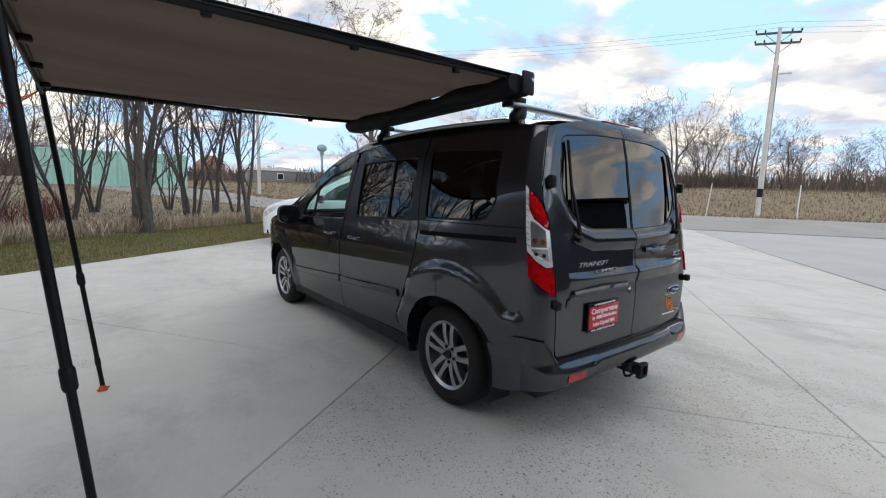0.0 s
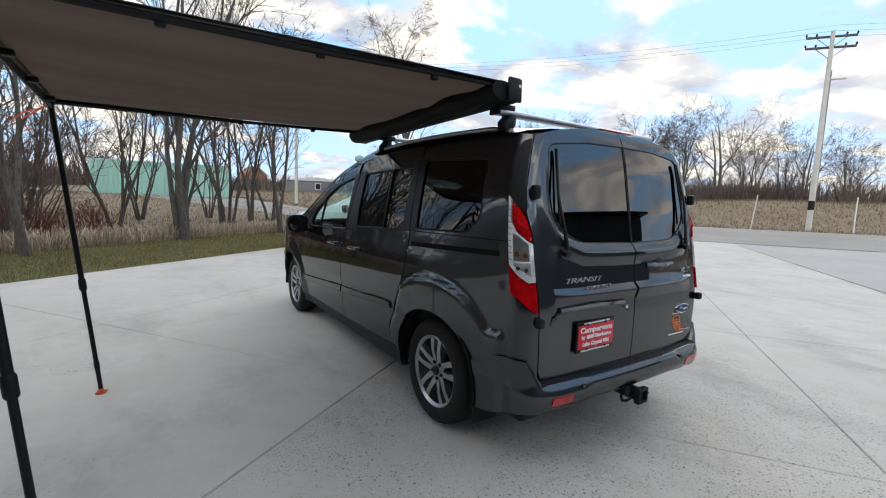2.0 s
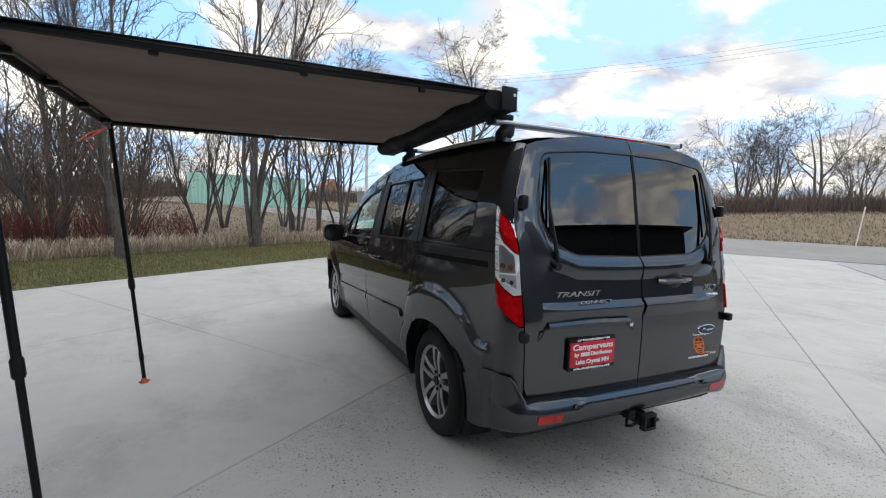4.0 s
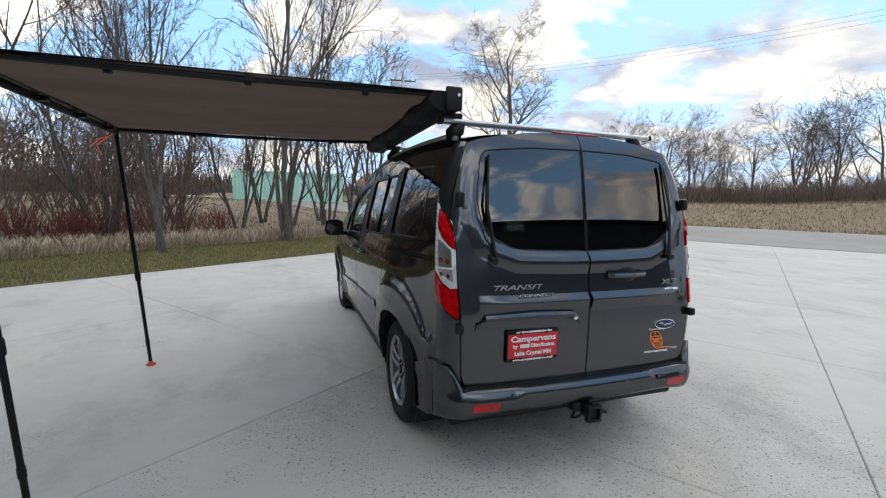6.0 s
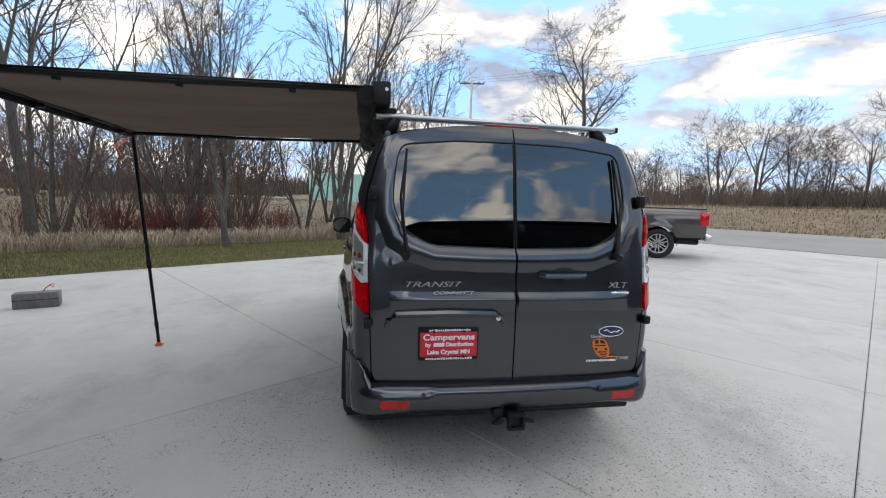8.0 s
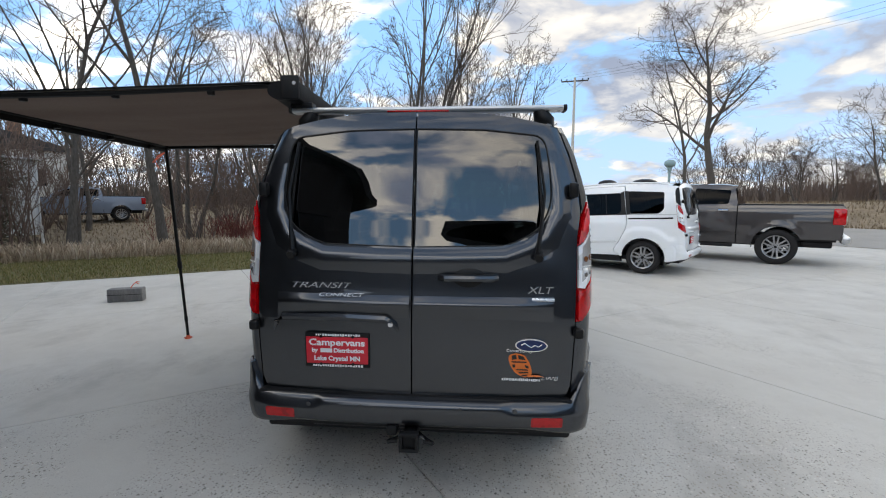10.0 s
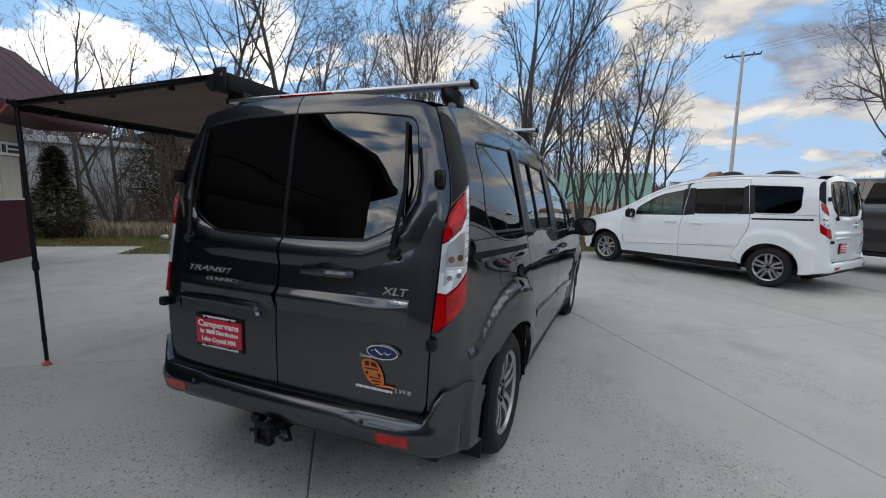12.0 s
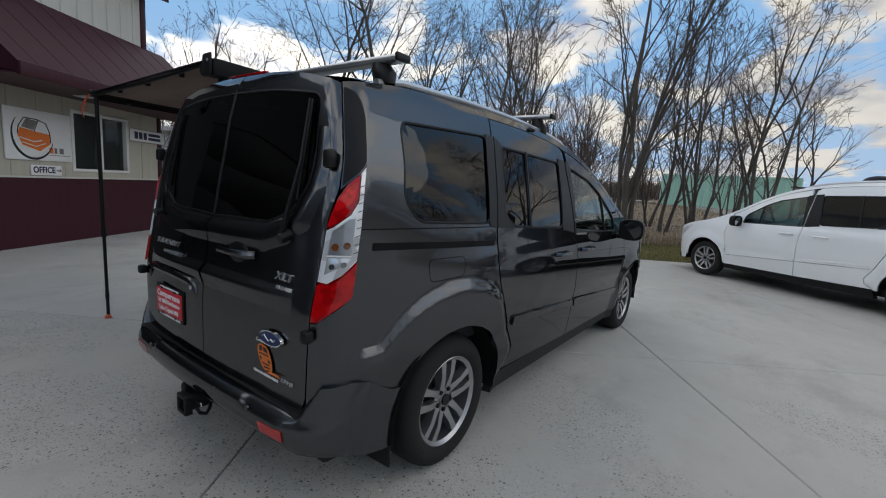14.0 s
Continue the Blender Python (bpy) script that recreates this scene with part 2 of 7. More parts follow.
def soil_mat():
    """Turf near the slab, dry stalks and litter further out."""
    k = Nodes("meadow").set(Roughness=0.95)
    a, b, f = k.noise(0.16, 5, 0.6, "World"), k.noise(2.0, 6, 0.65, "World"), k.noise(24, 4, 0.6, "World")
    dry = k.ramp(b, [(0.25, (0.145, 0.102, 0.065)), (0.5, (0.245, 0.182, 0.118)), (0.75, (0.36, 0.28, 0.19))])
    dry = k.mix(k.range(a, 0.35, 0.7, 0, 0.5), dry, (0.27, 0.225, 0.145))
    dry = k.mix(k.range(f, 0.3, 0.75, 0, 0.4), dry, (0.14, 0.11, 0.07))
    k.link(dry, k.b.inputs["Base Color"])
    k.bump(f, 0.8, 0.05)
    return k.m


def turf_mat():
    k = Nodes("turf").set(Roughness=0.95)
    b, f = k.noise(1.3, 6, 0.65, "World"), k.noise(45, 4, 0.6, "World")
    c = k.ramp(b, [(0.25, (0.11, 0.105, 0.03)), (0.5, (0.155, 0.14, 0.05)), (0.75, (0.23, 0.185, 0.09))])
    c = k.mix(k.range(f, 0.3, 0.75, 0, 0.55), c, (0.035, 0.042, 0.014))
    k.link(c, k.b.inputs["Base Color"])
    k.bump(f, 0.8, 0.03)
    return k.m


def asphalt_mat(name, low, high, grit):
    k = Nodes(name).set(Roughness=0.9)
    b, f = k.noise(0.5, 6, 0.65, "World"), k.noise(160, 3, 0.6, "World")
    c = k.ramp(b, [(0.3, low), (0.7, high)])
    c = k.mix(k.range(f, 0.35, 0.7, 0, 0.5), c, grit)
    k.link(c, k.b.inputs["Base Color"])
    k.bump(f, 0.4, 0.004)
    return k.m


def bark_mat(name, dark, light):
    k = Nodes(name).set(Roughness=0.95)
    f, b = k.noise(30, 5, 0.6, "Object", (1, 1, 0.25)), k.noise(3, 4)
    info = k.add("ShaderNodeObjectInfo")
    c = k.mix(k.range(f, 0.3, 0.7), dark, light)
    c = k.mix(k.range(b, 0.4, 0.8, 0, 0.4), c, tuple(x * 0.6 for x in dark))
    c = k.mix(k.range(info.outputs["Random"], 0, 1, 0, 0.3), c, dark)
    k.link(c, k.b.inputs["Base Color"])
    k.bump(f, 0.6, 0.02)
    return k.m


def stalk_mat(name, stops, rough=0.9):
    k = Nodes(name).set(Roughness=rough)
    geo = k.add("ShaderNodeNewGeometry")
    c = k.ramp(geo.outputs["Random Per Island"], stops)
    c = k.mix(k.range(k.noise(0.8, 4, 0.6, "World"), 0.35, 0.7, 0, 0.45), c, stops[0][1])
    k.link(c, k.b.inputs["Base Color"])
    return k.m


def cloth_mat():
    k = Nodes("awning_cloth").set(Roughness=0.8)
    wv = k.add("ShaderNodeTexWave", Scale=260.0)
    k.link(k.coords("Object"), wv.inputs["Vector"])
    crease = k.noise(1.6, 5, 0.6, "Object", (0.4, 2.2, 1))
    c = k.mix(k.range(crease, 0.35, 0.7), (0.142, 0.104, 0.081), (0.188, 0.145, 0.119))
    k.link(c, k.b.inputs["Base Color"])
    k.bump(k.mix(0.12, crease, wv.outputs["Fac"]), 0.35, 0.03)
    tl = k.add("ShaderNodeBsdfTranslucent")
    k.link(c, tl.inputs["Color"])
    ms = k.add("ShaderNodeMixShader", Fac=0.33)
    k.link(k.b.outputs[0], ms.inputs[1]); k.link(tl.outputs[0], ms.inputs[2])
    k.link(ms.outputs[0], k.out.inputs[0])
    return k.m


def ribbed_mat(name, colour, vary=0.12, rough=0.45):
    """Painted sheet metal, streaked by weather."""
    k = Nodes(name).set(Roughness=rough, Specular_IOR_Level=0.25)
    st, b = k.noise(5, 5, 0.6, "Object", (3, 3, 0.12)), k.noise(0.8, 4)
    c = k.mix(k.range(st, 0.35, 0.75), colour, tuple(x * (1 - vary) for x in colour))
    c = k.mix(k.range(b, 0.4, 0.8, 0, 0.3), c, tuple(x * 0.75 for x in colour))
    k.link(c, k.b.inputs["Base Color"])
    k.bump(k.noise(2.5, 3), 0.08, 0.01)
    return k.m


def lens_mat(name, colour, trans):
    """A moulded lens; a clear one shows the bright, faceted reflector behind it."""
    clear = trans > 0.5
    k = Nodes(name).set(Roughness=0.12 if clear else 0.06, Metallic=0.3 * trans if clear else 0.0, Coat_Weight=0.6, Coat_Roughness=0.02, IOR=1.4)
    cell = k.add("ShaderNodeTexVoronoi", Scale=15.0 if clear else 38.0)
    k.link(k.coords("Object"), cell.inputs["Vector"])
    sel = k.add("ShaderNodeSeparateColor")
    k.link(cell.outputs["Color"], sel.inputs[0])
    c = k.mix(k.range(sel.outputs[0], 0.3, 0.9, 0.0, 0.75 if clear else 0.7), colour, tuple(x * (0.5 if clear else 0.5) for x in colour))
    k.link(c, k.b.inputs["Base Color"])
    k.bump(k.mix(0.3, cell.outputs["Distance"], k.noise(90, 2)), 0.3 if clear else 0.05, 0.008)
    return k.m


GREY_PAINT = car_paint("magnetic_grey_paint", (0.058, 0.063, 0.072), metal=1.0, flake=0.4, rough=0.33, coat=1.56, clear=1.0, edge=0.15, dust=0.012)
WHITE_PAINT = car_paint("white_paint", (0.86, 0.88, 0.89), rough=0.45)
TRUCK_PAINT = car_paint("truck_grey_paint", (0.06, 0.054, 0.054), metal=0.5, flake=0.35, rough=0.38)
BLUE_PAINT = car_paint("old_blue_paint", (0.22, 0.26, 0.33), rough=0.5)
BLACK_PLASTIC = plain("black_plastic", (0.010, 0.010, 0.011), 0.5, bump=0.15, scale=60)
SATIN_BLACK = plain("satin_black", (0.009, 0.009, 0.0095), 0.38, vary=0.1)
COVER_BLACK = plain("black_cover_fabric", (0.008, 0.008, 0.009), 0.7, vary=0.3, scale=9, bump=0.3)
RUBBER = plain("tyre_rubber", (0.022, 0.021, 0.021), 0.85, bump=0.25, scale=40)
ALLOY = plain("cast_alloy", (0.42, 0.42, 0.43), 0.32, metal=0.85, vary=0.1, coat=0.5)
CHROME = plain("chrome", (0.82, 0.82, 0.83), 0.08, metal=1.0, vary=0.03, bump=0)
ALUMINIUM = plain("brushed_aluminium", (0.62, 0.63, 0.64), 0.3, metal=0.9, vary=0.08)
SILVER = plain("silver_badge", (0.72, 0.73, 0.74), 0.25, metal=0.7, vary=0.05, bump=0)
GREY_CHROME = plain("dark_chrome", (0.25, 0.25, 0.26), 0.2, metal=0.9, vary=0.1, bump=0)
MIRROR = plain("mirror_silver", (0.55, 0.56, 0.57), 0.03, metal=1.0, vary=0.03, bump=0)
DARK_GLASS = glass("privacy_glass", (0.02, 0.022, 0.024), 1.95)
SIDE_GLASS = glass("side_privacy_glass", (0.02, 0.022, 0.024), 1.52)
BLACK_GLASS = glass("dark_window_glass", (0.012, 0.013, 0.014), 1.22)
TINTED_GLASS = glass("tinted_door_glass", (0.22, 0.30, 0.28), 1.4)
CLEAR_GLASS = glass("door_glass", (0.74, 0.90, 0.85), 1.5)
HOUSE_GLASS = glass("house_glass", (0.5, 0.52, 0.52), 1.5)
RED_LENS = lens_mat("red_lens", (0.50, 0.002, 0.005), 0.3)
BRIGHT_RED = lens_mat("bright_red_lens", (0.72, 0.006, 0.010), 0.2)
CLEAR_LENS = lens_mat("clear_lens", (0.90, 0.91, 0.92), 0.7)
AMBER = lens_mat("amber_bulb", (0.16, 0.055, 0.015), 0.3)
TYRE_SPEC = 0.25
# near-black for seams and slots, and for shadow lines put in as colour
SLOT_SHADOW_BLACK = plain("slot_shadow_black", (0.004, 0.004, 0.004), 0.9, bump=0)
for dull in (BLACK_PLASTIC, RUBBER, SLOT_SHADOW_BLACK, SATIN_BLACK, COVER_BLACK):
    dull.node_tree.nodes["Principled BSDF"].inputs["Specular IOR Level"].default_value = TYRE_SPEC
INTERIOR = plain("interior_cloth", (0.03, 0.03, 0.032), 0.9)
RED_PLATE = plain("red_plate", (0.62, 0.018, 0.035), 0.4, vary=0.05, bump=0)
WINDOW_WHITE = plain("window_vinyl", (0.75, 0.75, 0.73), 0.4, vary=0.05)
WHITE_INK = plain("white_ink", (0.82, 0.82, 0.82), 0.5, vary=0.03, bump=0)
ORANGE_INK = plain("orange_ink", (0.78, 0.19, 0.03), 0.5, vary=0.06, bump=0)
BLUE_INK = plain("blue_ink", (0.014, 0.028, 0.10), 0.5, vary=0.06, bump=0)
NAVY_INK = plain("navy_ink", (0.014, 0.02, 0.065), 0.5, vary=0.06, bump=0)
BLACK_INK = plain("black_ink", (0.012, 0.012, 0.013), 0.5, vary=0.06, bump=0)
ORANGE_CORD = plain("orange_cord", (0.75, 0.13, 0.06), 0.7, vary=0.2)
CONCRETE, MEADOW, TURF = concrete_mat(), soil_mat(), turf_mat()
ASPHALT = asphalt_mat("asphalt", (0.27, 0.255, 0.23), (0.35, 0.33, 0.30), (0.18, 0.17, 0.155))
OLD_CONCRETE = asphalt_mat("old_drive_concrete", (0.37, 0.36, 0.345), (0.45, 0.44, 0.42), (0.30, 0.29, 0.275))
BASE_DIRT = plain("joint_dirt", (0.07, 0.065, 0.055), 0.95)
BARK = bark_mat("grey_bark", (0.058, 0.050, 0.043), (0.145, 0.128, 0.112))
TWIG = bark_mat("brown_twig", (0.055, 0.039, 0.032), (0.125, 0.092, 0.075))
BRUSH_TWIG = bark_mat("brush_twig", (0.105, 0.072, 0.057), (0.20, 0.145, 0.115))
RED_TWIG = bark_mat("dogwood_twig", (0.12, 0.030, 0.026), (0.21, 0.062, 0.050))
CLOTH = cloth_mat()
CREAM = ribbed_mat("cream_siding", (0.52, 0.49, 0.41))
WHITE_SIDING = ribbed_mat("white_siding", (0.62, 0.61, 0.57))
CHARCOAL = ribbed_mat("charcoal_metal", (0.036, 0.035, 0.037), 0.2, 0.7)
MAROON = ribbed_mat("maroon_metal", (0.058, 0.015, 0.023), 0.2, 0.6)
MAROON_TRIM = ribbed_mat("maroon_trim", (0.06, 0.02, 0.028), 0.2)
PALE_METAL = ribbed_mat("pale_metal_siding", (0.66, 0.68, 0.69), 0.3)
GREEN_TARP = ribbed_mat("green_container_paint", (0.36, 0.60, 0.50), 0.25, 0.6)
TEAL_PAINT = plain("faded_teal_paint", (0.22, 0.33, 0.35), 0.6)
POLE_WOOD = bark_mat("weathered_pole", (0.50, 0.47, 0.42), (0.66, 0.63, 0.57))
GREY_WOOD = bark_mat("grey_wood", (0.16, 0.155, 0.15), (0.27, 0.26, 0.25))
BRICK_RED = plain("old_brick", (0.30, 0.16, 0.10), 0.9)
DARK_ROOF = plain("dark_roof", (0.05, 0.045, 0.045), 0.8)


# ---------------------------------------------------------------- builders
def finish(name, bm, mat, parent=None, smooth=True):
    me = bpy.data.meshes.new(name)
    bm.normal_update()
    bm.to_mesh(me)
    bm.free()
    for m in (mat if isinstance(mat, (list, tuple)) else [mat]):
        me.materials.append(m)
    if smooth:
        me.shade_smooth()
        me.set_sharp_from_angle(angle=radians(38))
    ob = new(name, me)
    if parent is not None:
        ob.parent = parent
    return ob


def part(name, bm, mat, parent, label="", smooth=True):
    ob = finish(name, bm, mat, parent, smooth)
    return tagged(ob, label) if label else ob


def thing(name, label, category, group="", m=None):
    ob = new(name)
    ob.empty_display_size = 0.1
    if m is not None:
        ob.matrix_basis = m
    return tagged(ob, label, category, group)


def solid(name, bm, mat, label, category, group="", kind="", smooth=True):
    return tagged(finish(name, bm, mat, None, smooth), label, category, group, kind)


def add_box(bm, c, s, bevel=0.0, rot=None, segs=2):
    r = bmesh.ops.create_cube(bm, size=1.0)
    vs = r["verts"]
    bmesh.ops.scale(bm, vec=s, verts=vs)
    if bevel:
        ed = list({e for v in vs for e in v.link_edges})
        r = bmesh.ops.bevel(bm, geom=ed, offset=bevel, segments=segs, profile=0.5, affect="EDGES")
        vs = list({v for f in r["faces"] for v in f.verts} | {v for v in vs if v.is_valid})
    m = Matrix.Translation(c) @ (rot.to_4x4() if rot is not None else Matrix())
    bmesh.ops.transform(bm, matrix=m, verts=vs)
    return vs


def box(c, s, bevel=0.0, rot=None):
    bm = bmesh.new()
    add_box(bm, c, s, bevel, rot)
    return bm


def add_tube(bm, pts, radii, n=8, caps=True):
    pts = [Vector(p) for p in pts]
    if isinstance(radii, (int, float)):
        radii = [radii] * len(pts)
    rings, ref = [], None
    for i, p in enumerate(pts):
        d = (pts[min(i + 1, len(pts) - 1)] - pts[max(i - 1, 0)]).normalized()
        if ref is None or abs(ref.dot(d)) > 0.98:
            ref = Vector((0, 0, 1)) if abs(d.z) < 0.9 else Vector((1, 0, 0))
        a = d.cross(ref).normalized()
        b = d.cross(a)
        rings.append([bm.verts.new(p + radii[i] * (math.cos(2 * math.pi * k / n) * a + math.sin(2 * math.pi * k / n) * b)) for k in range(n)])
    for r0, r1 in zip(rings, rings[1:]):
        for k in range(n):
            bm.faces.new((r0[k], r0[(k + 1) % n], r1[(k + 1) % n], r1[k]))
    if caps:
        bm.faces.new(rings[0])
        bm.faces.new(rings[-1][::-1])


def tube(pts, radii, n=8):
    bm = bmesh.new()
    add_tube(bm, pts, radii, n)
    bmesh.ops.recalc_face_normals(bm, faces=bm.faces)
    return bm


def lathe(profile, n=40, axis="x"):
    """Profile of (radius, along); spun about the x axis."""
    bm = bmesh.new()
    rings = []
    for r, a in profile:
        rings.append([bm.verts.new((a, r * math.cos(2 * math.pi * k / n), r * math.sin(2 * math.pi * k / n))) for k in range(n)])
    for r0, r1 in zip(rings, rings[1:]):
        for k in range(n):
            bm.faces.new((r0[k], r0[(k + 1) % n], r1[(k + 1) % n], r1[k]))
    bmesh.ops.recalc_face_normals(bm, faces=bm.faces)
    return bm


def prism(poly, h, m):
    """A flat polygon of (x, y) made h thick along z, put in place by the matrix m."""
    bm = bmesh.new()
    lo = [bm.verts.new(m @ Vector((x, y, 0))) for x, y in poly]
    hi = [bm.verts.new(m @ Vector((x, y, h))) for x, y in poly]
    bm.faces.new(lo[::-1])
    bm.faces.new(hi)
    for i in range(len(poly)):
        j = (i + 1) % len(poly)
        bm.faces.new((lo[i], lo[j], hi[j], hi[i]))
    bmesh.ops.recalc_face_normals(bm, faces=bm.faces)
    return bm


def letters(body, size, m, mat, parent, name="lettering", extrude=0.001, width=None, shear=0.0, bold=0.0):
    """Words as a mesh of their own; m puts the middle of the line in place, x along it and y up."""
    cu = bpy.data.curves.new(name, "FONT")
    cu.body, cu.size, cu.extrude, cu.align_x, cu.align_y, cu.shear = body, size, extrude, "CENTER", "CENTER", shear
    cu.resolution_u = 3
    cu.offset = bold
    tmp = bpy.data.objects.new(name, cu)
    scene.collection.objects.link(tmp)
    bpy.context.view_layer.update()
    me = bpy.data.meshes.new_from_object(tmp)
    bpy.data.objects.remove(tmp)
    bpy.data.curves.remove(cu)
    if width:
        xs = [v.co.x for v in me.vertices]
        f = width / max(1e-6, max(xs) - min(xs))
        for v in me.vertices:
            v.co.x *= f
    me.transform(m)
    me.materials.clear()
    me.materials.append(mat)
    ob = new(name, me)
    ob.parent = parent
    return ob


def lerp_table(table, x):
    if x <= table[0][0]:
        return table[0][1]
    for (x0, y0), (x1, y1) in zip(table, table[1:]):
        if x <= x1:
            return y0 + (y1 - y0) * (x - x0) / (x1 - x0)
    return table[-1][1]


def smooth_table(table, n=4):
    """The table eased by a Catmull-Rom curve, as a finer table."""
    out = []
    for i in range(len(table) - 1):
        p0, p1, p2, p3 = table[max(i - 1, 0)], table[i], table[i + 1], table[min(i + 2, len(table) - 1)]
        for k in range(n):
            t = k / n
            h = [0.5 * (2 * p1[j] + (p2[j] - p0[j]) * t + (2 * p0[j] - 5 * p1[j] + 4 * p2[j] - p3[j]) * t * t + (3 * p1[j] - p0[j] - 3 * p2[j] + p3[j]) * t ** 3) for j in (0, 1)]
            out.append((p1[0] + (p2[0] - p1[0]) * t, h[1]))
    out.append(table[-1])
    return out


def inside(poly, x, y):
    r = False
    for i in range(len(poly)):
        (x0, y0), (x1, y1) = poly[i - 1], poly[i]
        if (y0 > y) != (y1 > y) and x < (x1 - x0) * (y - y0) / (y1 - y0) + x0:
            r = not r
    return r


def resample(poly, step):
    out = []
    for i in range(len(poly)):
        a, b = poly[i], poly[(i + 1) % len(poly)]
        n = max(1, int(math.hypot(b[0] - a[0], b[1] - a[1]) / step))
        out += [(a[0] + (b[0] - a[0]) * k / n, a[1] + (b[1] - a[1]) * k / n) for k in range(n)]
    return out


def rounded(poly, r, n=4):
    """The polygon with its corners rounded off by about r."""
    out = []
    for i in range(len(poly)):
        p, a, b = Vector(poly[i]), Vector(poly[i - 1]), Vector(poly[(i + 1) % len(poly)])
        da, db = a - p, b - p
        ra = min(r, 0.45 * da.length, 0.45 * db.length)
        s, e = p + da.normalized() * ra, p + db.normalized() * ra
        for k in range(n + 1):
            t = k / n
            q = s * (1 - t) ** 2 + p * 2 * t * (1 - t) + e * t * t
            out.append((q.x, q.y))
    return out


def sheet(outline, holes, surf, step=0.05, depth=0.02, offset=0.0):
    """A panel that follows surf(a, b): triangulated with its holes, its rims turned inwards by depth."""
    from mathutils.geometry import delaunay_2d_cdt
    loops = [resample(outline, step)] + [resample(h, step * 0.7) for h in holes]
    pts, edges = [], []
    for lp in loops:
        k = len(pts)
        pts += [Vector(p) for p in lp]
        edges += [(k + i, k + (i + 1) % len(lp)) for i in range(len(lp))]
    bound = np.array([(p.x, p.y) for p in pts])
    x0, y0 = bound.min(0)
    x1, y1 = bound.max(0)
    for i in range(int((x1 - x0) / step) + 1):
        for j in range(int((y1 - y0) / step) + 1):
            x, y = x0 + (i + 0.5 * (j % 2)) * step, y0 + j * step
            if inside(outline, x, y) and not any(inside(h, x, y) for h in holes):
                if np.min((bound[:, 0] - x) ** 2 + (bound[:, 1] - y) ** 2) > (0.45 * step) ** 2:
                    pts.append(Vector((x, y)))
    vs, _, fs, _, _, _ = delaunay_2d_cdt(pts, edges, [], 0, 1e-6)
    bm = bmesh.new()

    def place(x, y, down=0.0):
        p = surf(x, y)
        e = 0.004
        nrm = (surf(x + e, y) - surf(x - e, y)).cross(surf(x, y + e) - surf(x, y - e)).normalized()
        return p + nrm * (offset - down)
    verts = [bm.verts.new(place(v.x, v.y)) for v in vs]
    for f in fs:
        cx, cy = sum(vs[i].x for i in f) / 3, sum(vs[i].y for i in f) / 3
        if inside(outline, cx, cy) and not any(inside(h, cx, cy) for h in holes):
            bm.faces.new([verts[i] for i in f])
    if depth:
        for lp in loops:
            a = [bm.verts.new(place(*p)) for p in lp]
            b = [bm.verts.new(place(*p, depth)) for p in lp]
            for i in range(len(lp)):
                j = (i + 1) % len(lp)
                bm.faces.new((a[i], a[j], b[j], b[i]))
    bmesh.ops.delete(bm, geom=[v for v in bm.verts if not v.link_faces], context="VERTS")
    return bm


def strip(loop, surf, r, offset=0.0, closed=True, step=0.05, n=6):
    """A bead along a line that lies on surf."""
    pts = resample(loop, step) if closed else loop
    P = []
    for x, y in pts:
        e = 0.004
        nrm = (surf(x + e, y) - surf(x - e, y)).cross(surf(x, y + e) - surf(x, y - e)).normalized()
        P.append(surf(x, y) + nrm * offset)
    if closed:
        P.append(P[0])
    return tube(P, r, n)


# ---------------------------------------------------------------- the compact passenger van
# Local axes: x to its right, y ahead, z up; the origin lies on the ground under the middle of the rear axle.
VAN_W = smooth_table([(0.15, 0.84), (0.30, 0.868), (0.45, 0.893), (0.54, 0.903), (0.60, 0.903), (0.64, 0.916), (0.80, 0.919), (0.95, 0.912), (1.02, 0.903), (1.08, 0.885), (1.2, 0.862), (1.4, 0.812), (1.6, 0.756), (1.70, 0.722), (1.75, 0.700), (1.79, 0.672), (1.9, 0.64)])
VAN_REAR = smooth_table([(0.2, -0.735), (0.5, -0.748), (0.75, -0.752), (0.87, -0.747), (0.92, -0.746), (0.97, -0.733), (1.05, -0.724), (1.10, -0.717), (1.20, -0.692), (1.3, -0.676), (1.45, -0.648), (1.6, -0.622), (1.72, -0.592), (1.78, -0.565), (1.82, -0.525), (1.85, -0.46)])
VAN_TOP = smooth_table([(-0.7, 1.735), (-0.5, 1.75), (-0.2, 1.77), (0.4, 1.785), (0.9, 1.775), (1.3, 1.74), (1.6, 1.685), (1.9, 1.597), (2.2, 1.46), (2.5, 1.29), (2.8, 1.15), (3.1, 1.05), (3.4, 0.98), (3.7, 0.88), (3.83, 0.76), (3.9, 0.62)])
VAN_TAIL = smooth_table([(0.2, 0.785), (0.35, 0.80), (0.5, 0.813), (0.84, 0.824), (1.2, 0.820), (1.43, 0.800), (1.6, 0.752), (1.7, 0.712), (1.75, 0.684), (1.9, 0.62)])
HALF, CORNER = 0.905, 0.13
S_C = HALF - CORNER
S_SIDE = S_C + CORNER * math.pi / 2 + 0.725 - CORNER       # s = y + S_SIDE along the flank
AXLES, R_ARCH = (0.0, 3.062), 0.395


SLIDE_LINE = [(0.345, 0.46), (0.40, 0.545), (0.47, 0.56), (0.64, 0.45), (0.88, 0.34), (1.0, 0.315), (1.18, 0.34), (1.74, 0.435)]


def ease(t):
    t = min(1.0, max(0.0, t))
    return t * t * (3 - 2 * t)


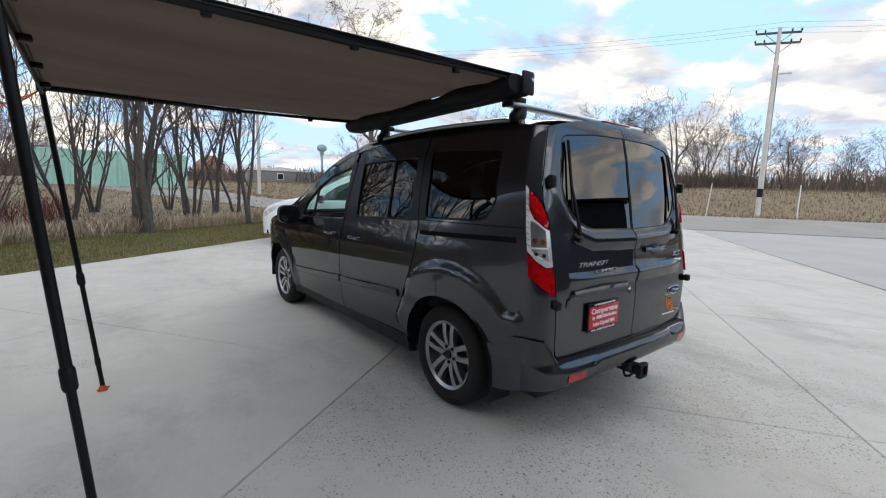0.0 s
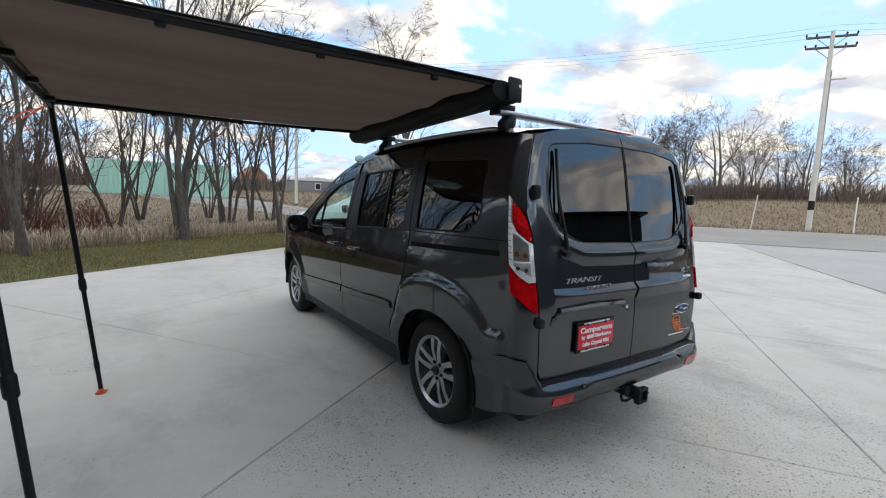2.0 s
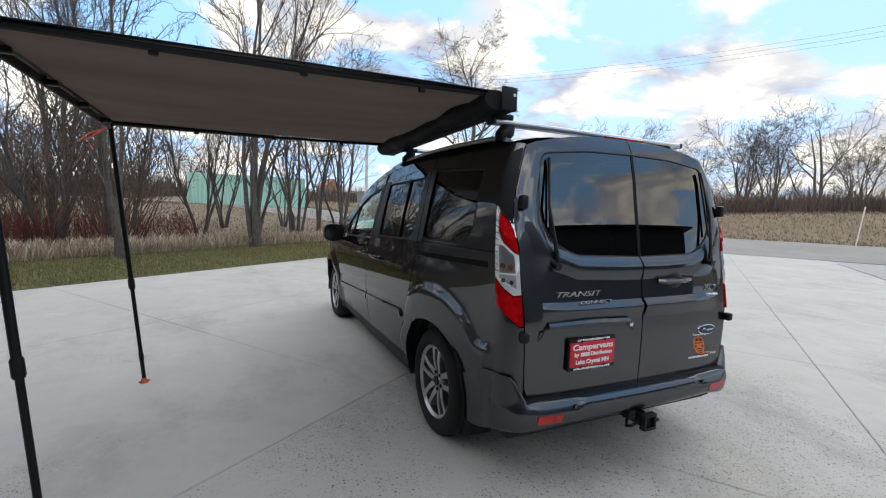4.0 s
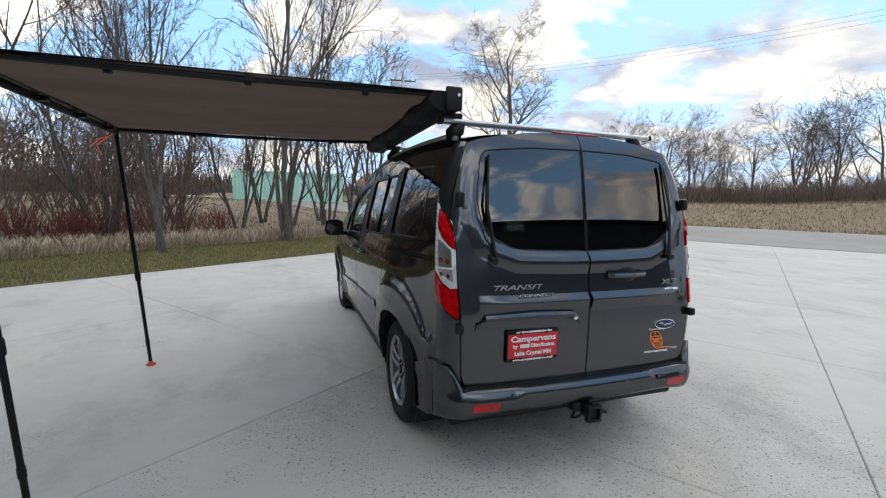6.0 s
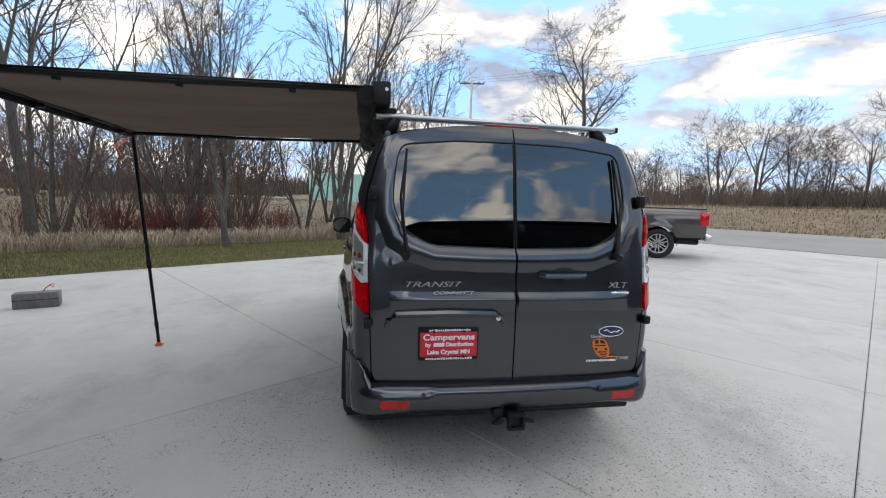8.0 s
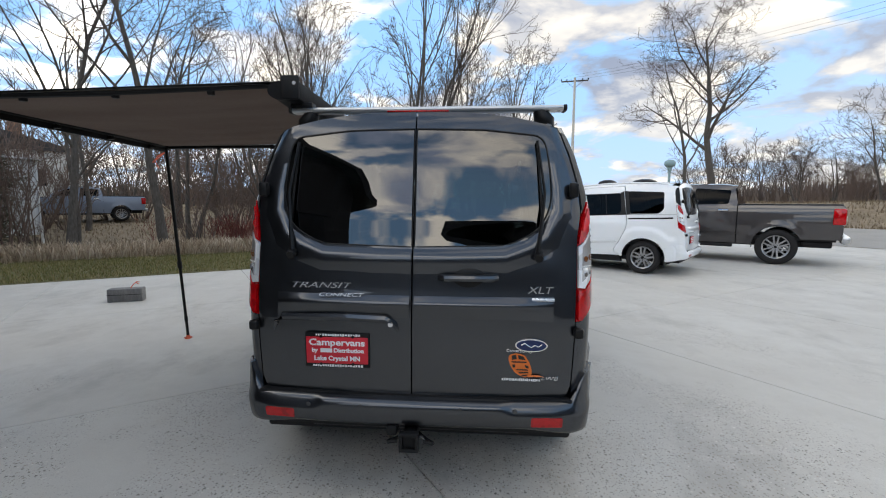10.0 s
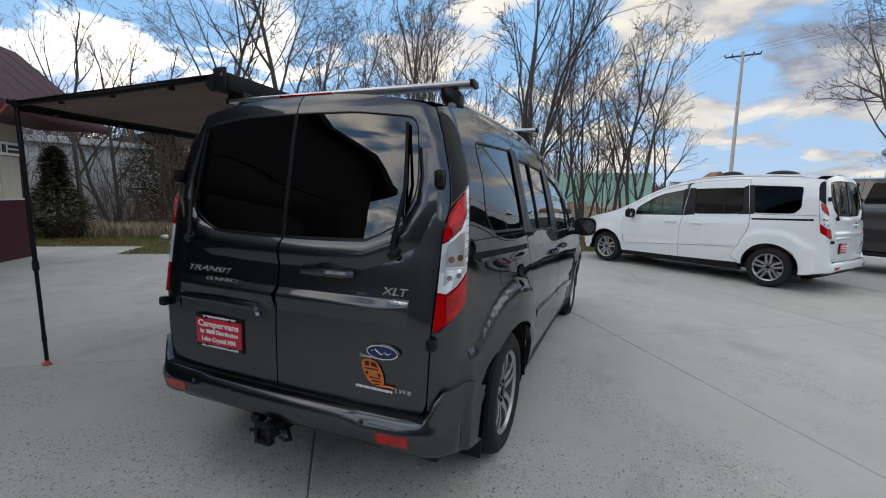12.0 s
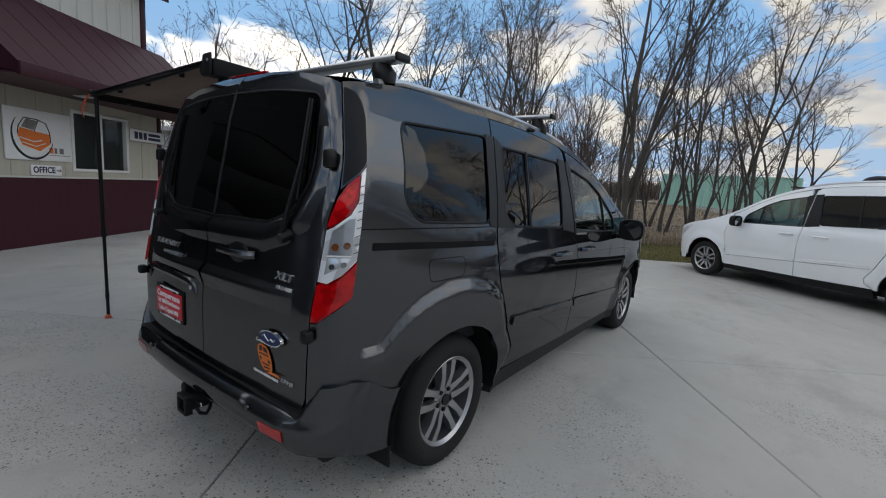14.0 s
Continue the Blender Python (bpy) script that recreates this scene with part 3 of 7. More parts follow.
def van_skin(s, z):
    """The right half of the body: s runs from the middle of the tail round the corner and along the flank."""
    if s < S_C:
        cx, cy = s, -0.755 + 0.03 * (max(s, 0) / S_C) ** 2
    elif s < S_C + CORNER * math.pi / 2:
        a = (s - S_C) / CORNER
        cx, cy = S_C + CORNER * math.sin(a), -0.725 + CORNER - CORNER * math.cos(a)
    else:
        cx, cy = HALF, s - S_SIDE
    w = min(1.0, max(0.0, 1 - (cy + 0.74) / 0.55))
    w = w * w * (3 - 2 * w)
    lean = lerp_table(VAN_REAR, z) + 0.745
    if 0.85 < z < 1.2:                    # the crease of the doors fades out before the corner
        k = min(1.0, max(0.0, (0.74 - s) / 0.08))
        lean = k * lean + (1 - k) * (lerp_table([(0.85, -0.75), (1.2, -0.69)], z) + 0.745)
    y = cy + lean * w
    tail = ease((0.25 - cy) / 0.9)
    x = cx * (lerp_table(VAN_W, z) * (1 - tail) + lerp_table(VAN_TAIL, z) * tail) / HALF
    if y > 2.7:
        x *= max(0.02, 1 - ((y - 2.7) / 1.30) ** 5) ** (1 / 2.2)
    if s > S_C + 0.2 and z > 0.2:
        # the rear flare: a wide proud band with a crisp upper edge that runs on to the bumper
        d = math.hypot(cy, z - 0.32)
        round_arch = 1 - ease((d - 0.575) / 0.038)
        shelf = (1 - ease((z - 0.688) / 0.035)) * ease((-0.36 - cy) / 0.12)
        fade = ease((lerp_table(SLIDE_LINE, z) - cy) / 0.07) * ease((s - S_C - 0.205) / 0.05)
        x += 0.026 * max(round_arch, shelf) * fade
        d = math.hypot(cy - AXLES[1], z - 0.32)
        x += 0.028 * (1 - ease((d - 0.45) / 0.07))
    return Vector((x, y, z))


def Y(y):
    return y + S_SIDE


def yz(poly):
    return [(Y(a), b) for a, b in poly]


def arch(y0, r, a0, a1, n=14):
    return [(Y(y0 + r * math.cos(radians(a0 + (a1 - a0) * k / n))), 0.32 + r * math.sin(radians(a0 + (a1 - a0) * k / n))) for k in range(n + 1)]


def top_line(y0, y1, drop=0.0, n=12):
    return [(Y(y0 + (y1 - y0) * k / n), lerp_table(VAN_TOP, y0 + (y1 - y0) * k / n) - drop) for k in range(n + 1)]


def grown(poly, d):
    cx, cy = sum(p[0] for p in poly) / len(poly), sum(p[1] for p in poly) / len(poly)
    out = []
    for i in range(len(poly)):
        a, p, b = Vector(poly[i - 1]), Vector(poly[i]), Vector(poly[(i + 1) % len(poly)])
        t = (b - a).normalized()
        nrm = Vector((t.y, -t.x))
        if nrm.dot(p - Vector((cx, cy))) < 0:
            nrm = -nrm
        q = p + nrm * d
        out.append((q.x, q.y))
    return out


QUARTER_WIN = rounded(yz([(-0.335, 1.615), (0.365, 1.64), (0.275, 1.19), (-0.26, 1.205), (-0.355, 1.30)]), 0.05)
SLIDE_WIN = rounded(yz([(0.49, 1.60), (1.30, 1.575), (1.22, 1.135), (0.53, 1.165), (0.43, 1.235)]), 0.05)
FRONT_WIN = rounded(yz([(1.50, 1.555), (1.88, 1.475), (2.08, 1.385), (2.36, 1.20), (2.40, 1.065), (1.44, 1.095)]), 0.035)
REAR_WIN = rounded([(-0.40, 1.718), (0.40, 1.715), (0.752, 1.685), (0.700, 1.36), (0.635, 1.255), (0.48, 1.182), (-0.40, 1.172)], 0.06, 4)
REAR_WIN = [(0.006, 1.719)] + [q for q in REAR_WIN if q[0] > 0.02] + [(0.006, 1.173)]
SLIDE_EDGE = [(0.435, 1.74), (0.34, 1.18), (0.315, 1.0), (0.34, 0.88), (0.45, 0.64), (0.56, 0.47), (0.545, 0.40), (0.46, 0.345)]
FRONT_EDGE = [(1.41, 1.68), (1.43, 1.1), (1.46, 0.9), (1.47, 0.30)]
FENDER_EDGE = [(2.60, 1.14), (2.66, 1.0), (2.70, 0.85), (2.66, 0.68), (2.635, 0.5), (2.635, 0.30)]
LAMP_OUT = [(0.962, 1.425), (0.930, 1.385), (0.885, 1.350), (0.852, 1.30), (0.830, 1.22), (0.812, 0.845), (0.84, 0.843), (0.962, 0.935)]
LAMP_RED_UP = [(0.930, 1.382), (0.887, 1.345), (0.857, 1.296), (0.835, 1.225), (0.828, 1.190), (0.850, 1.200), (0.905, 1.245), (0.930, 1.290)]
LAMP_CLEAR = [(0.955, 1.412), (0.937, 1.392), (0.937, 1.286), (0.910, 1.238), (0.852, 1.192), (0.827, 1.180), (0.822, 0.996), (0.858, 0.991), (0.905, 1.021), (0.955, 1.073)]
LAMP_RED_LOW = [(0.956, 1.064), (0.907, 1.012), (0.860, 0.982), (0.821, 0.986), (0.819, 0.853), (0.84, 0.853), (0.956, 0.938)]


def rub_z(y):
    """Height of the side moulding's middle line."""
    return 0.642 - 0.070 * (y - 0.5)


def mirrored(bm):
    bmesh.ops.scale(bm, vec=(-1, 1, 1), verts=bm.verts)
    bmesh.ops.reverse_faces(bm, faces=bm.faces)
    return bm


def both(name, make, mat, parent, label=""):
    """The part on the right flank and its twin on the left."""
    obs = []
    for sg in (1, -1):
        bm = make()
        obs.append(part(name, bm if sg > 0 else mirrored(bm), mat, parent, label))
    return obs


def wheel_parts(parent, y, sg, tyre_r=0.325, rim_r=0.215, width=0.21, x_out=0.875, spokes=5, label=""):
    """A cast wheel of twin spokes with its tyre; the outer face looks along sg * x."""
    w = width
    rim = lathe([(rim_r - 0.02, -w + 0.02), (rim_r - 0.012, -0.06), (rim_r - 0.014, -0.018), (rim_r + 0.004, -0.004), (rim_r + 0.012, -0.010), (rim_r + 0.004, -0.03), (rim_r + 0.004, -w + 0.01)], 48)
    hub = lathe([(0.001, -0.028), (0.035, -0.028), (0.038, -0.036), (0.072, -0.040), (0.076, -0.07)], 30)
    spoke_bms = []
    for k in range(spokes):
        for off in (-0.115, 0.115):
            a = 2 * math.pi * k / spokes + math.pi / 2
            sp = bmesh.new()
            ca, sa = math.cos(a), math.sin(a)
            n0, n1 = 0.055, rim_r - 0.008
            o0, o1 = off * 0.20, off * 0.36 * rim_r / 0.215
            quad = []
            for r, o, hw in ((n0, o0, 0.019), (0.5 * (n0 + n1), 0.5 * (o0 + o1) * 1.05, 0.015), (n1, o1, 0.019)):
                for side in (-1, 1):
                    t = o + side * hw
                    for xx in ((-0.032 if r < 0.1 else -0.017), -0.062):
                        quad.append(sp.verts.new((xx, ca * r - sa * t, sa * r + ca * t)))
            for i in (0, 4):
                a0, b0, c0, d0, a1, b1, c1, d1 = quad[i], quad[i + 1], quad[i + 2], quad[i + 3], quad[i + 4], quad[i + 5], quad[i + 6], quad[i + 7]
                sp.faces.new((a0, c0, c1, a1)); sp.faces.new((b0, a0, a1, b1)); sp.faces.new((c0, d0, d1, c1))
            bmesh.ops.recalc_face_normals(sp, faces=sp.faces)
            spoke_bms.append(sp)
    wheel = part("wheel", rim, ALLOY, parent, label or "silver twin-spoke alloy wheel")
    part("hub", hub, ALLOY, wheel)
    for sp in spoke_bms:
        part("spoke", sp, ALLOY, wheel)
    t = tyre_r
    part("tyre", lathe([(rim_r + 0.003, -0.012), (rim_r + 0.012, 0.0), (rim_r + 0.05, 0.012), (t - 0.035, 0.006), (t - 0.012, -0.012), (t - 0.004, -0.03), (t, -0.05), (t, -0.08), (t - 0.008, -0.083), (t, -0.088), (t, -0.13), (t - 0.008, -0.133), (t, -0.138), (t - 0.004, -w + 0.03), (t - 0.035, -w), (rim_r + 0.01, -w + 0.01)], 56), RUBBER, wheel)
    part("brake_disc", lathe([(0.001, -0.085), (0.14, -0.085), (0.14, -0.10), (0.001, -0.10)], 32), plain("brake_iron", (0.10, 0.095, 0.09), 0.5, 0.7) if "brake_iron" not in bpy.data.materials else bpy.data.materials["brake_iron"], wheel)
    nuts = bmesh.new()
    for k in range(5):
        a = 2 * math.pi * (k + 0.5) / 5 + math.pi / 2
        r = bmesh.ops.create_cone(nuts, cap_ends=True, segments=6, radius1=0.0125, radius2=0.010, depth=0.02, matrix=Matrix.Translation((-0.036, 0.053 * math.cos(a), 0.053 * math.sin(a))) @ Matrix.Rotation(math.pi / 2, 4, "Y"))
    bmesh.ops.create_cone(nuts, cap_ends=True, segments=24, radius1=0.03, radius2=0.028, depth=0.012, matrix=Matrix.Translation((-0.026, 0, 0)) @ Matrix.Rotation(math.pi / 2, 4, "Y"))
    part("wheel_nuts", nuts, SATIN_BLACK, wheel)
    wheel.matrix_basis = pose(sg * x_out, y, tyre_r, 0, 0, 0 if sg > 0 else 180)
    return wheel


def seat(parent, x, y, z):
    bm = bmesh.new()
    add_box(bm, (x, y, z + 0.07), (0.5, 0.5, 0.16), 0.05)
    add_box(bm, (x, y - 0.27, z + 0.43), (0.48, 0.14, 0.62), 0.05, Matrix.Rotation(radians(-12), 3, "X"))
    add_box(bm, (x, y - 0.35, z + 0.83), (0.26, 0.09, 0.17), 0.04)
    part("seat", bm, INTERIOR, parent)


def build_van(m, paint, name, label, group, detailed=True):
    dark = SIDE_GLASS if detailed else BLACK_GLASS
    clear = CLEAR_GLASS if detailed else TINTED_GLASS
    v = thing(name, label, "van", group, m)
    # quarter with the corner post
    outline = [(0.808, 0.50), (Y(-0.42), 0.50), *arch(0, R_ARCH, 152, 2, 16), (Y(0.44), 0.335)]
    edge = [(Y(a - 0.006), b) for a, b in reversed(SLIDE_EDGE)]
    outline += edge + [*top_line(0.43, -0.52, 0.0)] + [(0.92, 1.735), (0.863, 1.728), (0.861, 1.328), (0.885, 1.350), (0.930, 1.385), (0.962, 1.425), (0.962, 0.935), (0.84, 0.843), (0.812, 0.843)]
    both("quarter_panel", lambda: sheet(outline, [QUARTER_WIN], van_skin, 0.026 if detailed else 0.045, 0.03), paint, v)
    both("quarter_window", lambda: sheet(grown(QUARTER_WIN, 0.004), [], van_skin, 0.09, 0.0, -0.007), dark, v, "dark privacy glass")
    both("window_seal", lambda: strip(QUARTER_WIN, van_skin, 0.007, -0.004), SATIN_BLACK, v)
    # sliding door
    dr = [(Y(a + 0.005), b) for a, b in SLIDE_EDGE] + [(Y(1.465), 0.315)] + [(Y(a - 0.005), b) for a, b in reversed(FRONT_EDGE)][1:-1] + [(Y(1.405), 1.655), *top_line(1.35, 0.48, 0.045, 8)]
    sld = both("sliding_door", lambda: sheet(dr, [SLIDE_WIN], van_skin, 0.05, 0.03), paint, v)
    fdr = [(Y(1.475), 0.315)] + [(Y(a - 0.005), b) for a, b in reversed(FENDER_EDGE)] + [*top_line(2.58, 1.46, 0.05, 14)] + [(Y(a + 0.005), b) for a, b in FRONT_EDGE[1:-1]]
    frd = both("front_door", lambda: sheet(fdr, [FRONT_WIN], van_skin, 0.05, 0.03), paint, v)
    both("cant_rail", lambda: sheet([*top_line(0.43, 2.62, 0.04, 16), *top_line(2.62, 0.43, -0.002, 16)], [], van_skin, 0.05, 0.0), paint, v)
    for i, (door, win, gl) in enumerate([(d, SLIDE_WIN, dark) for d in sld] + [(d, FRONT_WIN, clear) for d in frd]):
        sg = 1 if i % 2 == 0 else -1
        fix = (lambda b: b) if sg > 0 else mirrored
        part("window", fix(sheet(grown(win, 0.004), [], van_skin, 0.09, 0.0, -0.007)), gl, door, "dark privacy glass" if gl is dark else "clear door glass")
        part("window_seal", fix(strip(win, van_skin, 0.008, -0.003)), SATIN_BLACK, door)
        bar_y = (0.80, 0.73) if win is SLIDE_WIN else (2.11, 2.12)
        part("window_bar", fix(strip([(Y(bar_y[0]), 1.60 if win is SLIDE_WIN else 1.36), (Y(bar_y[1]), 1.15 if win is SLIDE_WIN else 1.075)], van_skin, 0.011, -0.002, False)), SATIN_BLACK, door)
        # door handle
        hy = 1.16 if win is SLIDE_WIN else 1.64
        hb = bmesh.new()
        add_tube(hb, [van_skin(Y(hy + d), 0.965) + Vector((o, 0, 0)) for d, o in ((-0.10, 0.002), (-0.085, 0.028), (0, 0.034), (0.085, 0.028), (0.10, 0.002))], 0.014, 8)
        part("door_handle", fix(hb), paint, door)
        y_a, y_b = (0.51, 1.455) if win is SLIDE_WIN else (1.485, 2.60)
        band = rounded([(Y(y_a), rub_z(y_a) - 0.026), (Y(y_b), rub_z(y_b) - 0.026), (Y(y_b), rub_z(y_b) + 0.022), (Y(y_a), rub_z(y_a) + 0.022)], 0.012)
        part("rub_strip", fix(sheet(band, [], van_skin, 0.05, 0.016, 0.013)), paint, door)
        # near-black bead put in as the shadow line under the moulding
        part("rub_groove", fix(strip([(Y(y_a + (y_b - y_a) * k / 9), rub_z(y_a + (y_b - y_a) * k / 9) - 0.029) for k in range(10)], van_skin, 0.004, 0.001, False)), SLOT_SHADOW_BLACK, door)
    both("pillar_trim", lambda: sheet(yz([(1.295, 1.600), (1.400, 1.590), (1.420, 1.09), (1.215, 1.120)]), [], van_skin, 0.06, 0.003, 0.0035), SATIN_BLACK, v)
    both("pillar_trim", lambda: sheet(yz([(1.418, 1.588), (1.505, 1.568), (1.450, 1.085), (1.436, 1.085)]), [], van_skin, 0.06, 0.003, 0.0035), SATIN_BLACK, v)
    both("pillar_trim", lambda: sheet(yz([(0.440, 1.645), (0.505, 1.612), (0.445, 1.24), (0.535, 1.155), (0.342, 1.165)]), [], van_skin, 0.06, 0.003, 0.0035), SATIN_BLACK, v)
    both("pillar_trim", lambda: sheet(yz([(0.352, 1.648), (0.430, 1.645), (0.333, 1.165), (0.262, 1.180)]), [], van_skin, 0.06, 0.003, 0.0035), SATIN_BLACK, v)
    # front wing, nose, hood, windscreen, roof
    wing = [(Y(2.645), 0.30), *arch(3.062, R_ARCH, 178, 4, 16), (Y(3.55), 0.26), (Y(3.86), 0.24), (Y(3.885), 0.60), *top_line(3.86, 2.62, 0.0, 14)] + [(Y(a + 0.005), b) for a, b in FENDER_EDGE]
    both("front_wing", lambda: sheet(wing, [], van_skin, 0.05, 0.02), paint, v)

    def cover(y0, y1, crown0, crown1, n=12, across=16, lift=0.0):
        bm = bmesh.new()
        rows = []
        for i in range(n + 1):
            y = y0 + (y1 - y0) * i / n
            e = van_skin(Y(y), lerp_table(VAN_TOP, y))
            c = crown0 + (crown1 - crown0) * i / n
            rows.append([bm.verts.new((e.x * t, e.y, e.z + c * (1 - abs(t) ** 3.4) + lift)) for t in np.linspace(-1, 1, across + 1)])
        for a, b in zip(rows, rows[1:]):
            for k in range(across):
                bm.faces.new((a[k], a[k + 1], b[k + 1], b[k]))
        return bm
    part("roof", cover(-0.56, 2.02, 0.062, 0.072, 22), paint, v)
    part("windscreen", cover(2.02, 3.08, 0.075, 0.05), CLEAR_GLASS, v)
    part("bonnet", cover(3.08, 3.89, 0.05, 0.06), paint, v)
    nose = bmesh.new()
    rows = [[nose.verts.new(Vector((van_skin(Y(3.885), z).x * t, 3.885 + 0.035 * (1 - t * t), z))) for t in np.linspace(-1, 1, 11)] for z in np.linspace(0.25, 0.64, 6)]
    for a, b in zip(rows, rows[1:]):
        for k in range(10):
            nose.faces.new((a[k], a[k + 1], b[k + 1], b[k]))
    part("front_bumper", nose, paint, v)
    both("headlamp", lambda: sheet(rounded(yz([(3.40, 0.93), (3.62, 0.86), (3.80, 0.74), (3.84, 0.64), (3.74, 0.66), (3.56, 0.78)]), 0.02), [], van_skin, 0.04, 0.01, 0.006), CLEAR_LENS, v)
    both("sill", lambda: sheet(yz([(0.42, 0.215), (2.66, 0.215), (2.64, 0.305), (0.455, 0.325)]), [], van_skin, 0.08, 0.05, -0.006), BLACK_PLASTIC, v)

    def liner(ay):
        bm = bmesh.new()
        prev = None
        for k in range(19):
            a = radians(-8 + 196 * k / 18)
            y, z = ay + (R_ARCH + 0.012) * math.cos(a), 0.32 + (R_ARCH + 0.012) * math.sin(a)
            cur = [bm.verts.new((xx, y, z)) for xx in (0.60, 0.885)]
            if prev:
                bm.faces.new((prev[0], prev[1], cur[1], cur[0]))
            prev = cur
        bm.faces.new([bm.verts.new((0.60, ay + (R_ARCH + 0.012) * math.cos(radians(-8 + 196 * k / 18)), 0.32 + (R_ARCH + 0.012) * math.sin(radians(-8 + 196 * k / 18)))) for k in range(19)])
        return bm
    for ay in AXLES:
        both("wheel_liner", lambda: liner(ay), BLACK_PLASTIC, v)
    floor_bm = box((0, 1.55, 0.30), (1.5, 4.4, 0.10), 0.02)
    part("underbody", floor_bm, BLACK_PLASTIC, v)
    cab = bmesh.new()
    add_box(cab, (0, 2.72, 0.85), (1.5, 0.5, 0.32), 0.08)
    part("dashboard", cab, INTERIOR, v)
    for x in (-0.4, 0.4):
        seat(v, x, 1.75, 0.52)
    lining = box((0, 0.55, 0.80), (1.6, 1.9, 0.5), 0.05)
    part("cargo_fitting", lining, INTERIOR, v)
    part("headliner", box((0, 0.8, 1.70), (1.20, 2.2, 0.02)), INTERIOR, v)
    # black trim over the lamps
    both("corner_trim", lambda: sheet(rounded([(0.866, 1.338), (0.886, 1.358), (0.930, 1.393), (0.958, 1.428), (0.962, 1.60), (0.950, 1.655), (0.920, 1.690), (0.866, 1.708)], 0.015), [], van_skin, 0.04, 0.006, 0.003), BLACK_PLASTIC, v)
    # tail lamps: a dark tray and three lenses, with bulbs behind the clear one
    for sg in (1, -1):
        fix = (lambda b: b) if sg > 0 else mirrored
        tray = part("tail_lamp", fix(sheet(grown(LAMP_OUT, -0.002), [], van_skin, 0.04, 0.02, -0.004)), RED_LENS, v, "red and clear tail lamp cluster")
        part("red_lens", fix(sheet(LAMP_RED_UP, [], van_skin, 0.03, 0.012, 0.010)), RED_LENS, tray)
        part("clear_lens", fix(sheet(LAMP_CLEAR, [], van_skin, 0.03, 0.012, 0.008)), CLEAR_LENS, tray, "clear ribbed lens")
        part("red_lens", fix(sheet(LAMP_RED_LOW, [], van_skin, 0.03, 0.012, 0.010)), RED_LENS, tray)
        if detailed:
            part("reflector", fix(sheet([(0.846, 1.094), (0.928, 1.094), (0.928, 1.228), (0.905, 1.222), (0.850, 1.178)], [], van_skin, 0.03, 0.003, 0.0095)), ALLOY, tray, "silvered bulb chamber")
            part("reflector", fix(sheet([(0.843, 1.022), (0.928, 1.070), (0.928, 1.084), (0.845, 1.084)], [], van_skin, 0.03, 0.003, 0.0095)), SILVER, tray)
            part("divider", fix(strip([(0.842, 1.089), (0.885, 1.089), (0.930, 1.089)], van_skin, 0.0028, 0.011, False)), WINDOW_WHITE, tray)
            for k in range(9):                 # moulded ribs down the outer strip
                part("lens_rib", fix(strip([(0.936, 1.10 + 0.03 * k), (0.953, 1.106 + 0.03 * k)], van_skin, 0.0016, 0.009, False)), GREY_CHROME, tray)
            part("lens_dome", fix(sheet(rounded([(0.922, 1.362), (0.880, 1.325), (0.852, 1.270), (0.850, 1.245), (0.905, 1.275), (0.922, 1.305)], 0.02), [], van_skin, 0.02, 0.004, 0.0145)), BRIGHT_RED, tray, "bright red brake lens")
        for ss, zz, rx, rz, mt in ((0.868, 1.122, 0.013, 0.013, AMBER), (0.908, 1.128, 0.013, 0.013, AMBER), (0.866, 1.052, 0.010, 0.010, GREY_CHROME), (0.906, 1.060, 0.010, 0.010, GREY_CHROME)):
            blob = [(ss + rx * math.cos(2 * math.pi * k / 12), zz + rz * math.sin(2 * math.pi * k / 12)) for k in range(12)]
            part("bulb", fix(sheet(blob, [], van_skin, 0.02, 0.006, 0.0125)), mt, tray)
    # rear doors
    doors = []
    for sg in (1, -1):
        fix = (lambda b: b) if sg > 0 else mirrored
        o = [(0.004, 0.475), (0.72, 0.485), (0.785, 0.505), (0.802, 0.55), (0.806, 0.845), (0.824, 1.22), (0.846, 1.302), (0.855, 1.335), (0.857, 1.722), (0.80, 1.742), (0.64, 1.772), (0.42, 1.797), (0.20, 1.808), (0.004, 1.811)]
        d = part("rear_door", fix(sheet(o, [REAR_WIN], van_skin, 0.035, 0.03)), paint, v)
        doors.append(d)
        part("window", fix(sheet(grown(REAR_WIN, 0.004), [], van_skin, 0.06, 0.0, -0.004)), DARK_GLASS if detailed else dark, d, "dark privacy glass")
        part("window_seal", fix(strip(REAR_WIN, van_skin, 0.0045, -0.003)), SATIN_BLACK, d)
        for hz in (1.435, 0.80):
            part("hinge", fix(box(van_skin(0.81, hz) + Vector((0.012, -0.018, 0)), (0.042, 0.042, 0.068 if hz > 1 else 0.048), 0.012)), SATIN_BLACK, d)
        wp = bmesh.new()
        ps = [van_skin(0.62, 1.155) + Vector((0, -0.03, 0)), van_skin(0.635, 1.25) + Vector((0, -0.035, 0)), van_skin(0.67, 1.42) + Vector((0, -0.03, 0)), van_skin(0.70, 1.66) + Vector((0, -0.02, 0))]
        add_tube(wp, ps, [0.013, 0.009, 0.007, 0.005], 6)
        add_tube(wp, [van_skin(0.625, 1.17) + Vector((0, 0.0, -0.02)), van_skin(0.625, 1.15) + Vector((0, -0.045, -0.02))], [0.024, 0.019], 10)
        add_tube(wp, [van_skin(0.65, 1.28) + Vector((0, -0.015, 0)), van_skin(0.70, 1.66) + Vector((0, -0.01, 0))], 0.006, 5)
        part("wiper", fix(wp), SATIN_BLACK, d, "slim black rear wiper")
    rd, ld = doors

